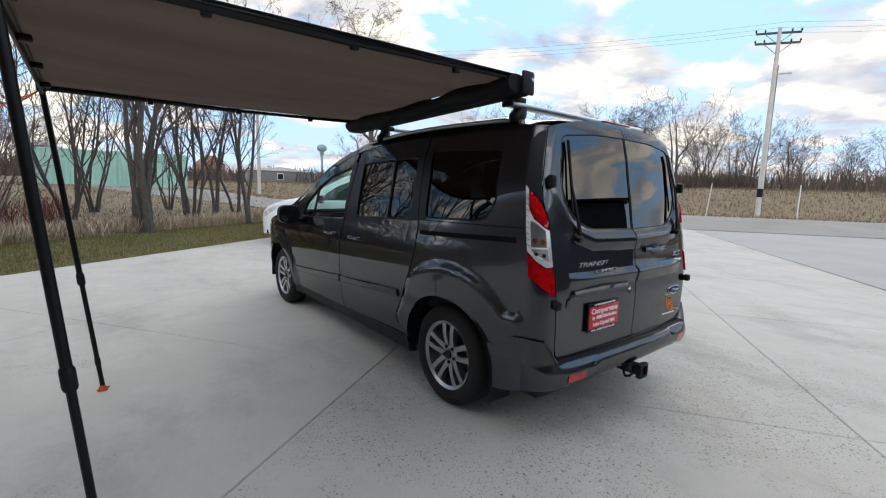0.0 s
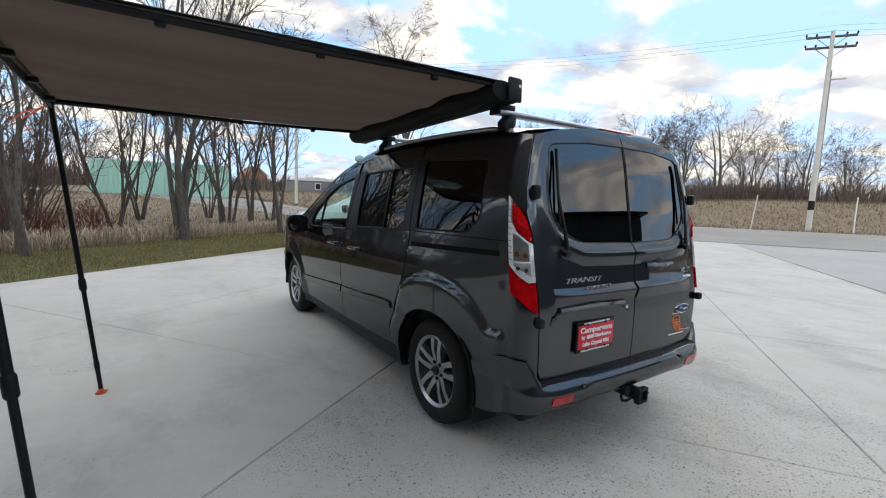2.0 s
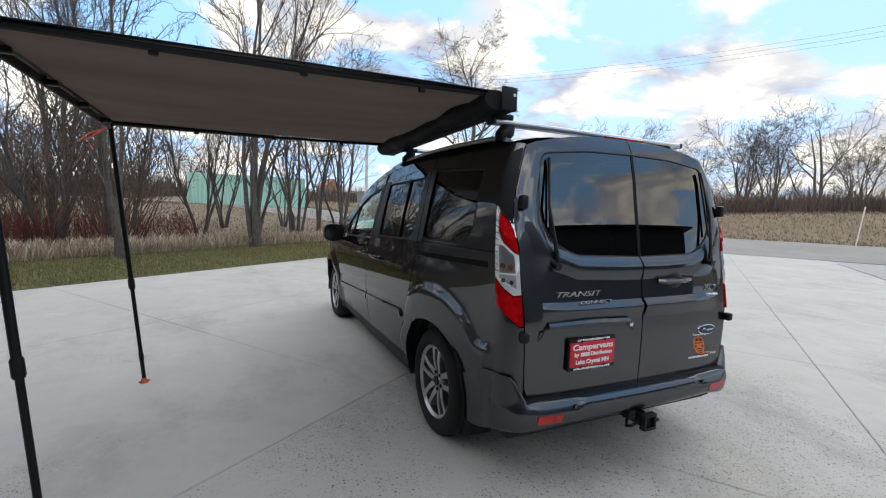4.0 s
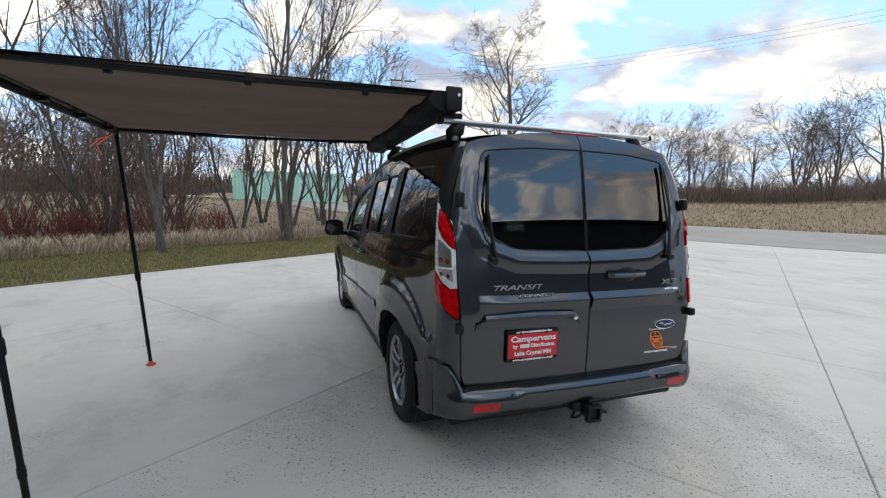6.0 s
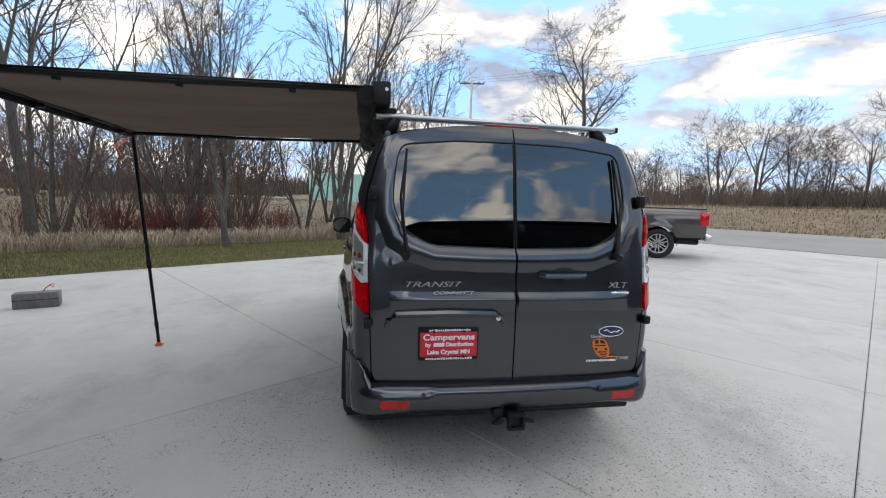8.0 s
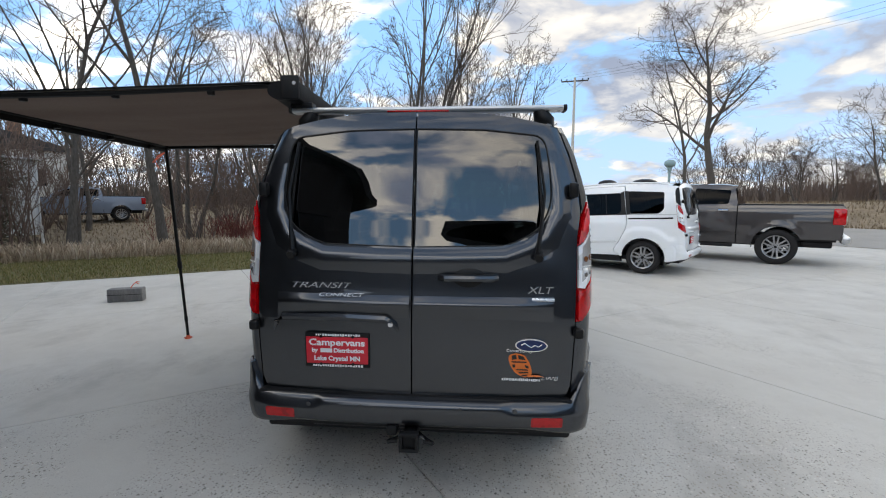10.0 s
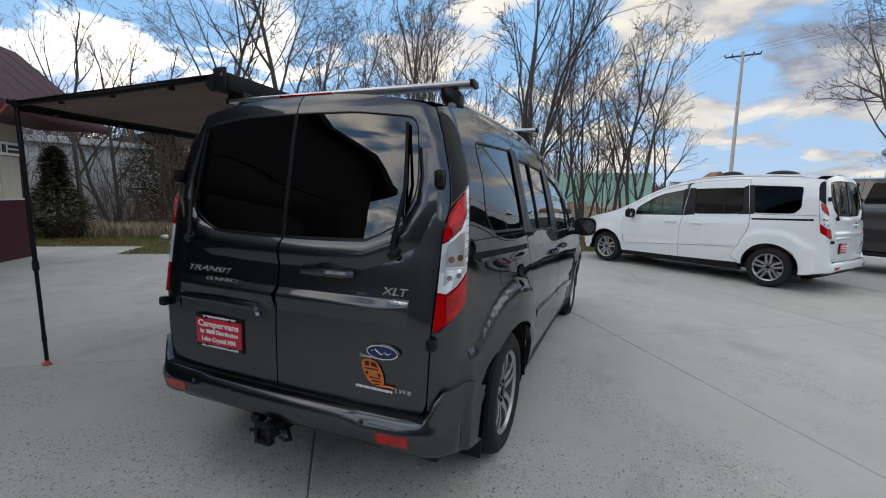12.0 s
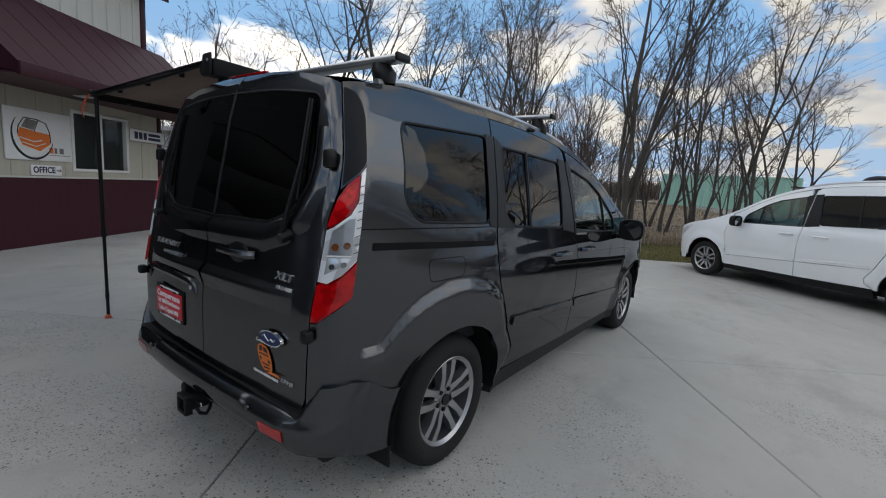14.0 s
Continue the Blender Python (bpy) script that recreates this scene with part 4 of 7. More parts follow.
    def ridge(s0, s1, z, prof, n=14):
        bm = bmesh.new()
        rows = []
        for i in range(n + 1):
            ss = s0 + (s1 - s0) * i / n
            k = min(1.0, 4.0 * i / n, 4.0 * (n - i) / n) if s0 > 0.1 else min(1.0, 4.0 * (n - i) / n)
            rows.append([bm.verts.new(van_skin(ss, z + dz) + Vector((0, -o * max(k, 0.05) - 0.001, 0))) for o, dz in prof])
        for a, b in zip(rows, rows[1:]):
            for q in range(len(prof) - 1):
                bm.faces.new((a[q], b[q], b[q + 1], a[q + 1]))
        bmesh.ops.recalc_face_normals(bm, faces=bm.faces)
        return bm
    for sg, d in ((1, rd), (-1, ld)):
        fix = (lambda b: b) if sg > 0 else mirrored
        part("door_crease", fix(ridge(0.012, 0.70, 0.925, [(-0.002, 0.032), (0.003, 0.019), (0.0115, 0.007), (0.0160, -0.002), (0.0170, -0.009), (0.0145, -0.020), (0.0065, -0.045), (-0.003, -0.080)])), paint, d)
        lip = [(0.006, 1.166), (0.20, 1.167), (0.46, 1.174), (0.58, 1.215), (0.642, 1.252), (0.705, 1.35), (0.722, 1.45), (0.735, 1.56)]
        lg = bmesh.new()
        rows = []
        for q, (ls, lz) in enumerate(lip):
            a, b = Vector(lip[max(q - 1, 0)]), Vector(lip[min(q + 1, len(lip) - 1)])
            t = (b - a).normalized()
            n2 = Vector((t.y, -t.x))
            fade = 1.0 if q < 5 else (0.75, 0.4, 0.1)[q - 5]
            row = []
            for dist, o in ((0.0, -0.002), (0.014, 0.0075), (0.030, 0.0145), (0.046, 0.0170), (0.070, 0.0115), (0.12, -0.003)):
                w = van_skin(ls + n2.x * dist * (0.5 + 0.5 * fade), lz + n2.y * dist * (0.5 + 0.5 * fade))
                row.append(lg.verts.new(w + Vector((0, -o * fade - 0.0015, 0))))
            rows.append(row)
        for a, b in zip(rows, rows[1:]):
            for q in range(5):
                lg.faces.new((a[q], b[q], b[q + 1], a[q + 1]))
        bmesh.ops.recalc_face_normals(lg, faces=lg.faces)
        part("window_ledge", fix(lg), paint, d)

    def on_tail(x, z, out=0.004):
        e = abs(x) * 1.07
        p = van_skin(e, z)
        q = van_skin(e, z + 0.02)
        tilt = math.degrees(math.atan2(q.y - p.y, q.z - p.z))
        return pose(x, p.y - out, z, 90 - tilt, 0, 0)
    hd = bmesh.new()
    pp = [on_tail(x, 1.04).translation + Vector((0, o, 0)) for x, o in ((0.13, 0.004), (0.15, -0.018), (0.25, -0.023), (0.36, -0.018), (0.38, 0.004))]
    add_tube(hd, pp, 0.017, 8)
    part("door_handle", hd, paint, rd)
    cup = bmesh.new()
    bmesh.ops.create_uvsphere(cup, u_segments=20, v_segments=10, radius=1.0, matrix=on_tail(0.25, 1.045, -0.010) @ Matrix.Diagonal((0.085, 0.06, 0.02, 1)))
    part("handle_cup", cup, SATIN_BLACK, rd)
    # number-plate trim: a hooded bar with a lock at its end
    tr = bmesh.new()
    tp = [on_tail(x, z, o).translation for x, z, o in ((-0.66, 0.775, -0.006), (-0.645, 0.815, -0.003), (-0.61, 0.845, -0.001), (-0.35, 0.852, 0.0), (-0.12, 0.847, 0.0), (-0.08, 0.825, -0.003), (-0.06, 0.79, -0.006))]
    add_tube(tr, tp, [0.008, 0.014, 0.02, 0.022, 0.022, 0.018, 0.008], 8)
    part("plate_trim", tr, paint, ld)
    lk = lathe([(0.001, 0.0), (0.012, 0.0), (0.014, -0.006), (0.014, -0.02)], 16)
    bmesh.ops.transform(lk, matrix=on_tail(-0.095, 0.825, 0.016) @ Matrix.Rotation(-math.pi / 2, 4, "Y"), verts=lk.verts)
    part("lock", lk, CHROME, ld)
    # the red plate with its frame
    pm = on_tail(-0.345, 0.695, 0.006)
    pl = bmesh.new()
    add_box(pl, (0, 0, 0), (0.305, 0.165, 0.012), 0.004)
    bmesh.ops.transform(pl, matrix=pm, verts=pl.verts)
    frame_ob = part("plate_frame", pl, SATIN_BLACK, ld, "black plate frame with white lines of small writing")
    pl = bmesh.new()
    add_box(pl, (0, 0, 0.007), (0.29, 0.125, 0.006), 0.002)
    bmesh.ops.transform(pl, matrix=pm, verts=pl.verts)
    plate = part("plate", pl, RED_PLATE, frame_ob, "red dealer plate with white lettering")
    for body, size, dy, wd in (("Campervans", 0.042, 0.037, 0.262), ("by", 0.026, 0.0, 0.028), ("Distribution", 0.027, 0.0, 0.14), ("Lake Crystal MN", 0.03, -0.038, 0.215)):
        dx = {"by": -0.105, "Distribution": 0.055}.get(body, 0.0)
        letters(body, size, pm @ Matrix.Translation((dx, dy, 0.0105)), WHITE_INK, frame_ob, width=wd, bold=0.0011)
    bars = bmesh.new()
    add_box(bars, (-0.05, 0.0, 0.0105), (0.055, 0.019, 0.002))
    bmesh.ops.transform(bars, matrix=pm, verts=bars.verts)
    part("lettering", bars, WHITE_INK, frame_ob)
    for dy, wd, txt in ((0.072, 0.20, ""), (-0.073, 0.23, "")):
        bars = bmesh.new()
        rng = random.Random(4)
        x = -wd / 2
        while x < wd / 2:
            w = rng.uniform(0.006, 0.011)
            add_box(bars, (x + w / 2, dy, 0.0068), (w, rng.uniform(0.008, 0.012), 0.001))
            x += w + 0.003
        bmesh.ops.transform(bars, matrix=pm, verts=bars.verts)
        part("lettering", bars, WHITE_INK, frame_ob)
    for x, y in ((-0.075, 0.066), (0.075, 0.066), (-0.075, -0.064), (0.075, -0.064)):
        sc = bmesh.new()
        bmesh.ops.create_cone(sc, cap_ends=True, segments=10, radius1=0.007, radius2=0.006, depth=0.004, matrix=pm @ Matrix.Translation((x, y, 0.011)))
        part("plate_screw", sc, SATIN_BLACK, frame_ob)
    if detailed:
        letters("TRANSIT", 0.037, on_tail(-0.435, 0.992, 0.003), SILVER, ld, "model_badge", 0.003, 0.288, 0.35)
        letters("CONNECT", 0.023, on_tail(-0.33, 0.952, 0.010), SILVER, ld, "model_badge", 0.003, 0.21, 0.25)
        letters("XLT", 0.044, on_tail(0.575, 0.985, 0.003), SILVER, rd, "trim_badge", 0.004, 0.115, 0.2)
        letters("LWB", 0.024, on_tail(0.625, 0.585, 0.003), SILVER, rd, "trim_badge", 0.003, 0.075, 0.25)
        bb = bmesh.new()
        add_box(bb, (0, 0, 0), (0.10, 0.014, 0.006), 0.002)
        bmesh.ops.transform(bb, matrix=on_tail(0.59, 0.945, 0.004), verts=bb.verts)
        part("badge_bar", bb, SILVER, rd)
    # maker's oval, drawn as a plain shape
    om = on_tail(0.54, 0.742, 0.008)
    for nm, rx, ry, dz, mt in (("oval_rim", 0.075, 0.031, 0.0, CHROME), ("oval_field", 0.068, 0.025, 0.004, BLUE_INK)):
        ov = bmesh.new()
        bmesh.ops.create_cone(ov, cap_ends=True, segments=40, radius1=1, radius2=0.96, depth=0.012, matrix=om @ Matrix.Translation((0, 0, dz)) @ Matrix.Diagonal((rx, ry, 1, 1)))
        part(nm, ov, mt, rd)
    sw = bmesh.new()
    add_tube(sw, [om @ Vector((x, y, 0.0105)) for x, y in ((-0.045, 0.002), (-0.03, 0.011), (-0.015, 0.0), (0, -0.008), (0.015, 0.003), (0.03, -0.005), (0.045, 0.006))], 0.003, 5)
    part("oval_stroke", sw, SILVER, rd)
    if detailed:
        sticker(rd, on_tail(0.50, 0.645, 0.0035))
    # bumper: a rounded face, a narrow bright shoulder, a shelf under the doors and a raised corner beside them
    face = [(0.362, 0.026), (0.366, 0.042), (0.376, 0.052), (0.395, 0.058), (0.42, 0.062), (0.445, 0.064), (0.457, 0.0625), (0.466, 0.059), (0.474, 0.053), (0.481, 0.045), (0.486, 0.035), (0.488, 0.026), (0.489, 0.012), (0.489, -0.03)]

    def bump_point(s, z, out):
        e = 0.004
        p = van_skin(s, max(z, 0.45))
        nrm = (van_skin(s + e, 0.5) - van_skin(s - e, 0.5)).cross(Vector((0, 0, 1))).normalized()
        q = p + nrm * (out + 0.008)
        q.z = z
        return q

    def bump_row(u, i):
        """Point i of the face at the fraction u of the way from the middle to the wheel arch."""
        z, out = face[i]
        s0 = u * Y(-0.375)
        turn = ease((s0 - 0.70) / 0.36)
        tower = ease((s0 - 0.788) / 0.02) * (1 - 0.72 * ease((s0 - 0.93) / 0.25))
        side = ease((s0 - 0.785) / 0.03)
        f = (0.15, 0.45, 1.0, 1.0)[i - 10] if i >= 10 else 0.0
        z += f * 0.115 * tower
        low = max(0.0, 1 - i / 5)
        z -= low * (0.027 * ease((s0 - 0.55) / 0.3) + 0.065 * ease((s0 - 0.84) / 0.35))
        # the shoulder widens into a sloping band towards the corners
        z -= (0, 0, 0, 0.1, 0.4, 0.9, 1.0, 0.95, 0.75, 0.45, 0.2, 0, 0, 0)[i] * 0.022 * ease((s0 - 0.44) / 0.07) * (1 - ease((s0 - 0.86) / 0.12))
        out *= 1 - 0.86 * turn
        if side:
            out = out * (1 - side) + side * max(out, 0.003 if i < 13 else -0.02)
        d = R_ARCH + 0.006
        s_end = Y(-math.sqrt(max(0.0, d * d - (z - 0.32) ** 2)))
        return bump_point(u * s_end, z, out)

    def bump_skin(s, z):
        return bump_point(s, z, lerp_table(face[:13], z))
    b0 = bmesh.new()
    cols = [k / 120 for k in range(-120, 121)]
    grid = []
    for u in cols:
        col = [bump_row(abs(u), i) for i in range(len(face))]
        grid.append([b0.verts.new((p.x if u >= 0 else -p.x, p.y, p.z)) for p in col])
    for c0, c1 in zip(grid, grid[1:]):
        for i in range(len(face) - 1):
            b0.faces.new((c0[i], c1[i], c1[i + 1], c0[i + 1]))
    lamp_hole = rounded([(0.60, 0.383), (0.755, 0.383), (0.755, 0.428), (0.60, 0.428)], 0.008)
    bump = part("rear_bumper", b0, paint, v)
    for sg in (1, -1):
        fix = (lambda b: b) if sg > 0 else mirrored
        part("reflector", fix(sheet(lamp_hole, [], bump_skin, 0.03, 0.006, 0.003)), RED_LENS, bump, "red bumper reflector")
        for px in (0.25, 0.52):
            sn = lathe([(0.001, 0.0), (0.010, 0.0), (0.011, -0.006)], 14)
            bmesh.ops.transform(sn, matrix=Matrix.Translation(bump_skin(px, 0.455) + Vector((0, -0.002, 0))) @ Matrix.Rotation(-math.pi / 2, 4, "Z"), verts=sn.verts)
            part("parking_sensor", fix(sn), paint, bump)
    lb = bmesh.new()
    rows = [[lb.verts.new((x, -0.80 + 0.0 * x + dy, z)) for x in np.linspace(-0.62, 0.62, 9)] for dy, z in ((0.03, 0.378), (0.05, 0.33), (0.20, 0.28))]
    for a, b in zip(rows, rows[1:]):
        for k in range(8):
            lb.faces.new((a[k], a[k + 1], b[k + 1], b[k]))
    part("bumper_skirt", lb, BLACK_PLASTIC, bump)
    step = bmesh.new()
    add_box(step, (0, -0.69, 0.482), (1.46, 0.15, 0.026), 0.008)
    part("load_sill", step, BLACK_PLASTIC, bump)
    # mud flaps, wheels, mirrors
    both("mud_flap", lambda: box((0.77, -0.39, 0.25), (0.17, 0.012, 0.18), 0.004), BLACK_PLASTIC, v)
    for ay in AXLES:
        for sg in (1, -1):
            wheel_parts(v, ay, sg)
    for sg in (1, -1):
        mb = bmesh.new()
        bmesh.ops.create_uvsphere(mb, u_segments=20, v_segments=12, radius=1.0, matrix=Matrix.Translation((1.03, 2.42, 1.085)) @ Matrix.Diagonal((0.115, 0.085, 0.10, 1)))
        for q in mb.verts:               # squared off, flat towards the driver
            d = [(q.co.x - 1.03) / 0.115, (q.co.y - 2.42) / 0.085, (q.co.z - 1.085) / 0.10]
            d = [math.copysign(abs(e) ** 0.62, e) for e in d]
            q.co = Vector((1.03 + 0.105 * d[0], max(2.385, 2.42 + 0.08 * d[1]), 1.085 + 0.092 * d[2]))
        add_box(mb, (0.92, 2.45, 1.02), (0.14, 0.07, 0.045), 0.015)
        mir = part("wing_mirror", mb if sg > 0 else mirrored(mb), SATIN_BLACK, v)
        mg = bmesh.new()
        bmesh.ops.create_circle(mg, cap_ends=True, segments=28, radius=1.0, matrix=Matrix.Translation((1.03, 2.381, 1.085)) @ Matrix.Rotation(radians(-10), 4, "Z") @ Matrix.Rotation(radians(98), 4, "X") @ Matrix.Diagonal((0.093, 0.078, 1, 1)))
        part("mirror_glass", mg if sg > 0 else mirrored(mg), MIRROR, mir)
    # high brake lamp, roof rails, sliding-door track
    part("brake_lamp", box((0.0, -0.540, 1.812), (0.30, 0.022, 0.010), 0.004), RED_LENS, v)
    for sg in (1, -1):
        rl = bmesh.new()
        ys = np.linspace(-0.36, 1.62, 14)
        add_tube(rl, [Vector((sg * (lerp_table(VAN_W, lerp_table(VAN_TOP, y)) - 0.045), y, lerp_table(VAN_TOP, y) + (0.024 if 0 < i < 13 else 0.004))) for i, y in enumerate(ys)], 0.017, 8)
        part("roof_rail", rl, ALUMINIUM, v)
    both("panel_seam", lambda: strip([(Y(-0.62 + 0.93 * k / 12), 1.187 - 0.014 * k / 12) for k in range(13)], van_skin, 0.0028, -0.0005, False), SLOT_SHADOW_BLACK, v)
    if detailed:
        flap = rounded(yz([(-0.20, 0.945), (0.02, 0.955), (0.03, 1.045), (-0.21, 1.045)]), 0.03)
        part("fuel_flap", strip(flap, van_skin, 0.0022, -0.0008), SLOT_SHADOW_BLACK, v, "thin outline of the fuel flap")
    # flat near-black strip on the skin stands for the shade inside the recess
    both("door_track", lambda: sheet(rounded(yz([(-0.54, 1.134), (0.297, 1.104), (0.293, 1.077), (-0.54, 1.104)]), 0.006), [], van_skin, 0.05, 0.003, 0.0025), SLOT_SHADOW_BLACK, v)
    return v


def sticker(parent, m):
    """The orange dealer sticker: a van drawn in an oval swoosh, with two white lines of writing."""
    def flat(poly, lift):
        bm = bmesh.new()
        bm.faces.new([bm.verts.new(m @ Vector((x, y, lift))) for x, y in poly])
        return bm
    hull = rounded([(-0.058, 0.048), (-0.030, 0.058), (0.012, 0.050), (0.034, 0.018), (0.046, -0.020), (0.044, -0.048), (0.012, -0.056), (-0.026, -0.038), (-0.050, -0.005), (-0.060, 0.026)], 0.012, 3)
    s = part("sticker", flat(hull, 0.0), ORANGE_INK, parent, "orange dealer sticker of a small van")
    for poly in ([(-0.046, 0.046), (-0.026, 0.050), (-0.022, 0.030), (-0.044, 0.026)], [(-0.018, 0.050), (0.008, 0.043), (0.018, 0.026), (-0.014, 0.030)],
                 [(-0.046, 0.020), (0.020, 0.020), (0.022, 0.014), (-0.046, 0.014)], [(-0.044, 0.004), (-0.030, 0.006), (-0.028, -0.008), (-0.038, -0.010)],
                 [(0.014, 0.004), (0.030, 0.000), (0.032, -0.012), (0.018, -0.010)], [(-0.026, -0.016), (0.026, -0.016), (0.028, -0.022), (-0.022, -0.022)],
                 [(-0.014, -0.030), (0.030, -0.028), (0.030, -0.034), (-0.010, -0.037)], [(-0.002, -0.044), (0.026, -0.040), (0.027, -0.045), (0.004, -0.050)]):
        part("sticker_line", flat(poly, 0.0012), BLACK_INK, s)
    tail = bmesh.new()
    add_tube(tail, [m @ Vector((x, y, 0.0008)) for x, y in ((0.028, -0.050), (0.055, -0.046), (0.080, -0.047), (0.100, -0.050))], [0.003, 0.0045, 0.004, 0.001], 5)
    part("sticker_swoosh", tail, ORANGE_INK, s)
    letters("Conversion by", 0.020, m @ Matrix.Translation((-0.012, 0.068, 0)), WHITE_INK, s, width=0.115)
    bars = bmesh.new()
    rng = random.Random(9)
    x = -0.085
    while x < 0.085:
        w = rng.uniform(0.005, 0.009)
        add_box(bars, (x, -0.066, 0), (w, rng.uniform(0.009, 0.013), 0.001))
        x += w + 0.002
    bmesh.ops.transform(bars, matrix=m, verts=bars.verts)
    part("lettering", bars, WHITE_INK, s)


# ---------------------------------------------------------------- ground
GRID = 35.2                                   # the slab, the buildings and the road are turned by this angle
CU, SU = math.cos(radians(GRID)), math.sin(radians(GRID))


def G(u, v, z=0.0):
    return Vector((CU * u - SU * v, SU * u + CU * v, z))


def terrain(x, y):
    u, v = CU * x + SU * y, -SU * x + CU * y
    z = -0.03
    z += 1.05 * ease((v - 13) / 22) * ease((26 - u) / 8 + 1)
    east = ease((u - 17.5) / 8) * 0.34 + ease((u - 26.2) / 7) * (1.25 + 0.5 * ease((2 - v) / 14))
    z = max(z, east - 0.03)
    r = math.hypot(x, y)
    if v > 11 or u > 26:
        z += 0.10 * noise.noise(Vector((x * 0.2, y * 0.2, 0))) * ease(max((v - 11) / 4, (u - 26) / 3))
    z += 0.002 * max(0, r - 60) * (1 if r < 400 else 400 / r)
    return z


def ground_sheet():
    ax = [0.0]
    st = 0.8
    while ax[-1] < 1900:
        ax.append(ax[-1] + st)
        if ax[-1] > 48:
            st *= 1.35
    ax = [-a for a in reversed(ax[1:])] + ax
    n = len(ax)
    vs = [(x, y, terrain(x, y)) for y in ax for x in ax]
    # the ground drops away under the slab and the drive
    vs = [(x, y, z - (0.10 if -20 < CU * x + SU * y < 25.6 and -40 < -SU * x + CU * y < 7.3 else 0)) for x, y, z in vs]
    fs = [(j * n + i, j * n + i + 1, (j + 1) * n + i + 1, (j + 1) * n + i) for j in range(n - 1) for i in range(n - 1)]
    me = bpy.data.meshes.new("ground")
    me.from_pydata(vs, [], fs)
    me.materials.append(MEADOW)
    me.shade_smooth()
    tagged(new("ground", me), "rough meadow of dry brown grass and soil", "ground", kind="structure")


ground_sheet()


def draped(name, poly_uv, mat, label, lift, step=0.6, category="ground"):
    """A patch of ground within u0..u1, v0..v1 that follows the terrain."""
    u0, u1, v0, v1 = poly_uv
    nu, nv = max(1, int((u1 - u0) / step)), max(1, int((v1 - v0) / step))
    vs, fs = [], []
    for j in range(nv + 1):
        for i in range(nu + 1):
            p = G(u0 + (u1 - u0) * i / nu, v0 + (v1 - v0) * j / nv)
            vs.append((p.x, p.y, terrain(p.x, p.y) + lift))
    for j in range(nv):
        for i in range(nu):
            fs.append((j * (nu + 1) + i, j * (nu + 1) + i + 1, (j + 1) * (nu + 1) + i + 1, (j + 1) * (nu + 1) + i))
    me = bpy.data.meshes.new(name)
    me.from_pydata(vs, [], fs)
    me.materials.append(mat)
    me.shade_smooth()
    return tagged(new(name, me), label, category, kind="structure")


draped("lawn", (-4.66, 17.9, 7.45, 10.9), TURF, "short mown lawn, green going brown", 0.032)
draped("lawn_strip", (-26, -4.66, 8.75, 10.9), TURF, "short mown lawn, green going brown", 0.030)
draped("road", (17.95, 25.2, -160, 170), ASPHALT, "pale worn asphalt road", 0.036, 1.2, "road")
draped("drive", (-16, 17.95, -40, -5.12), OLD_CONCRETE, "greyer old concrete drive beside the yard", 0.020, 1.2, "road")


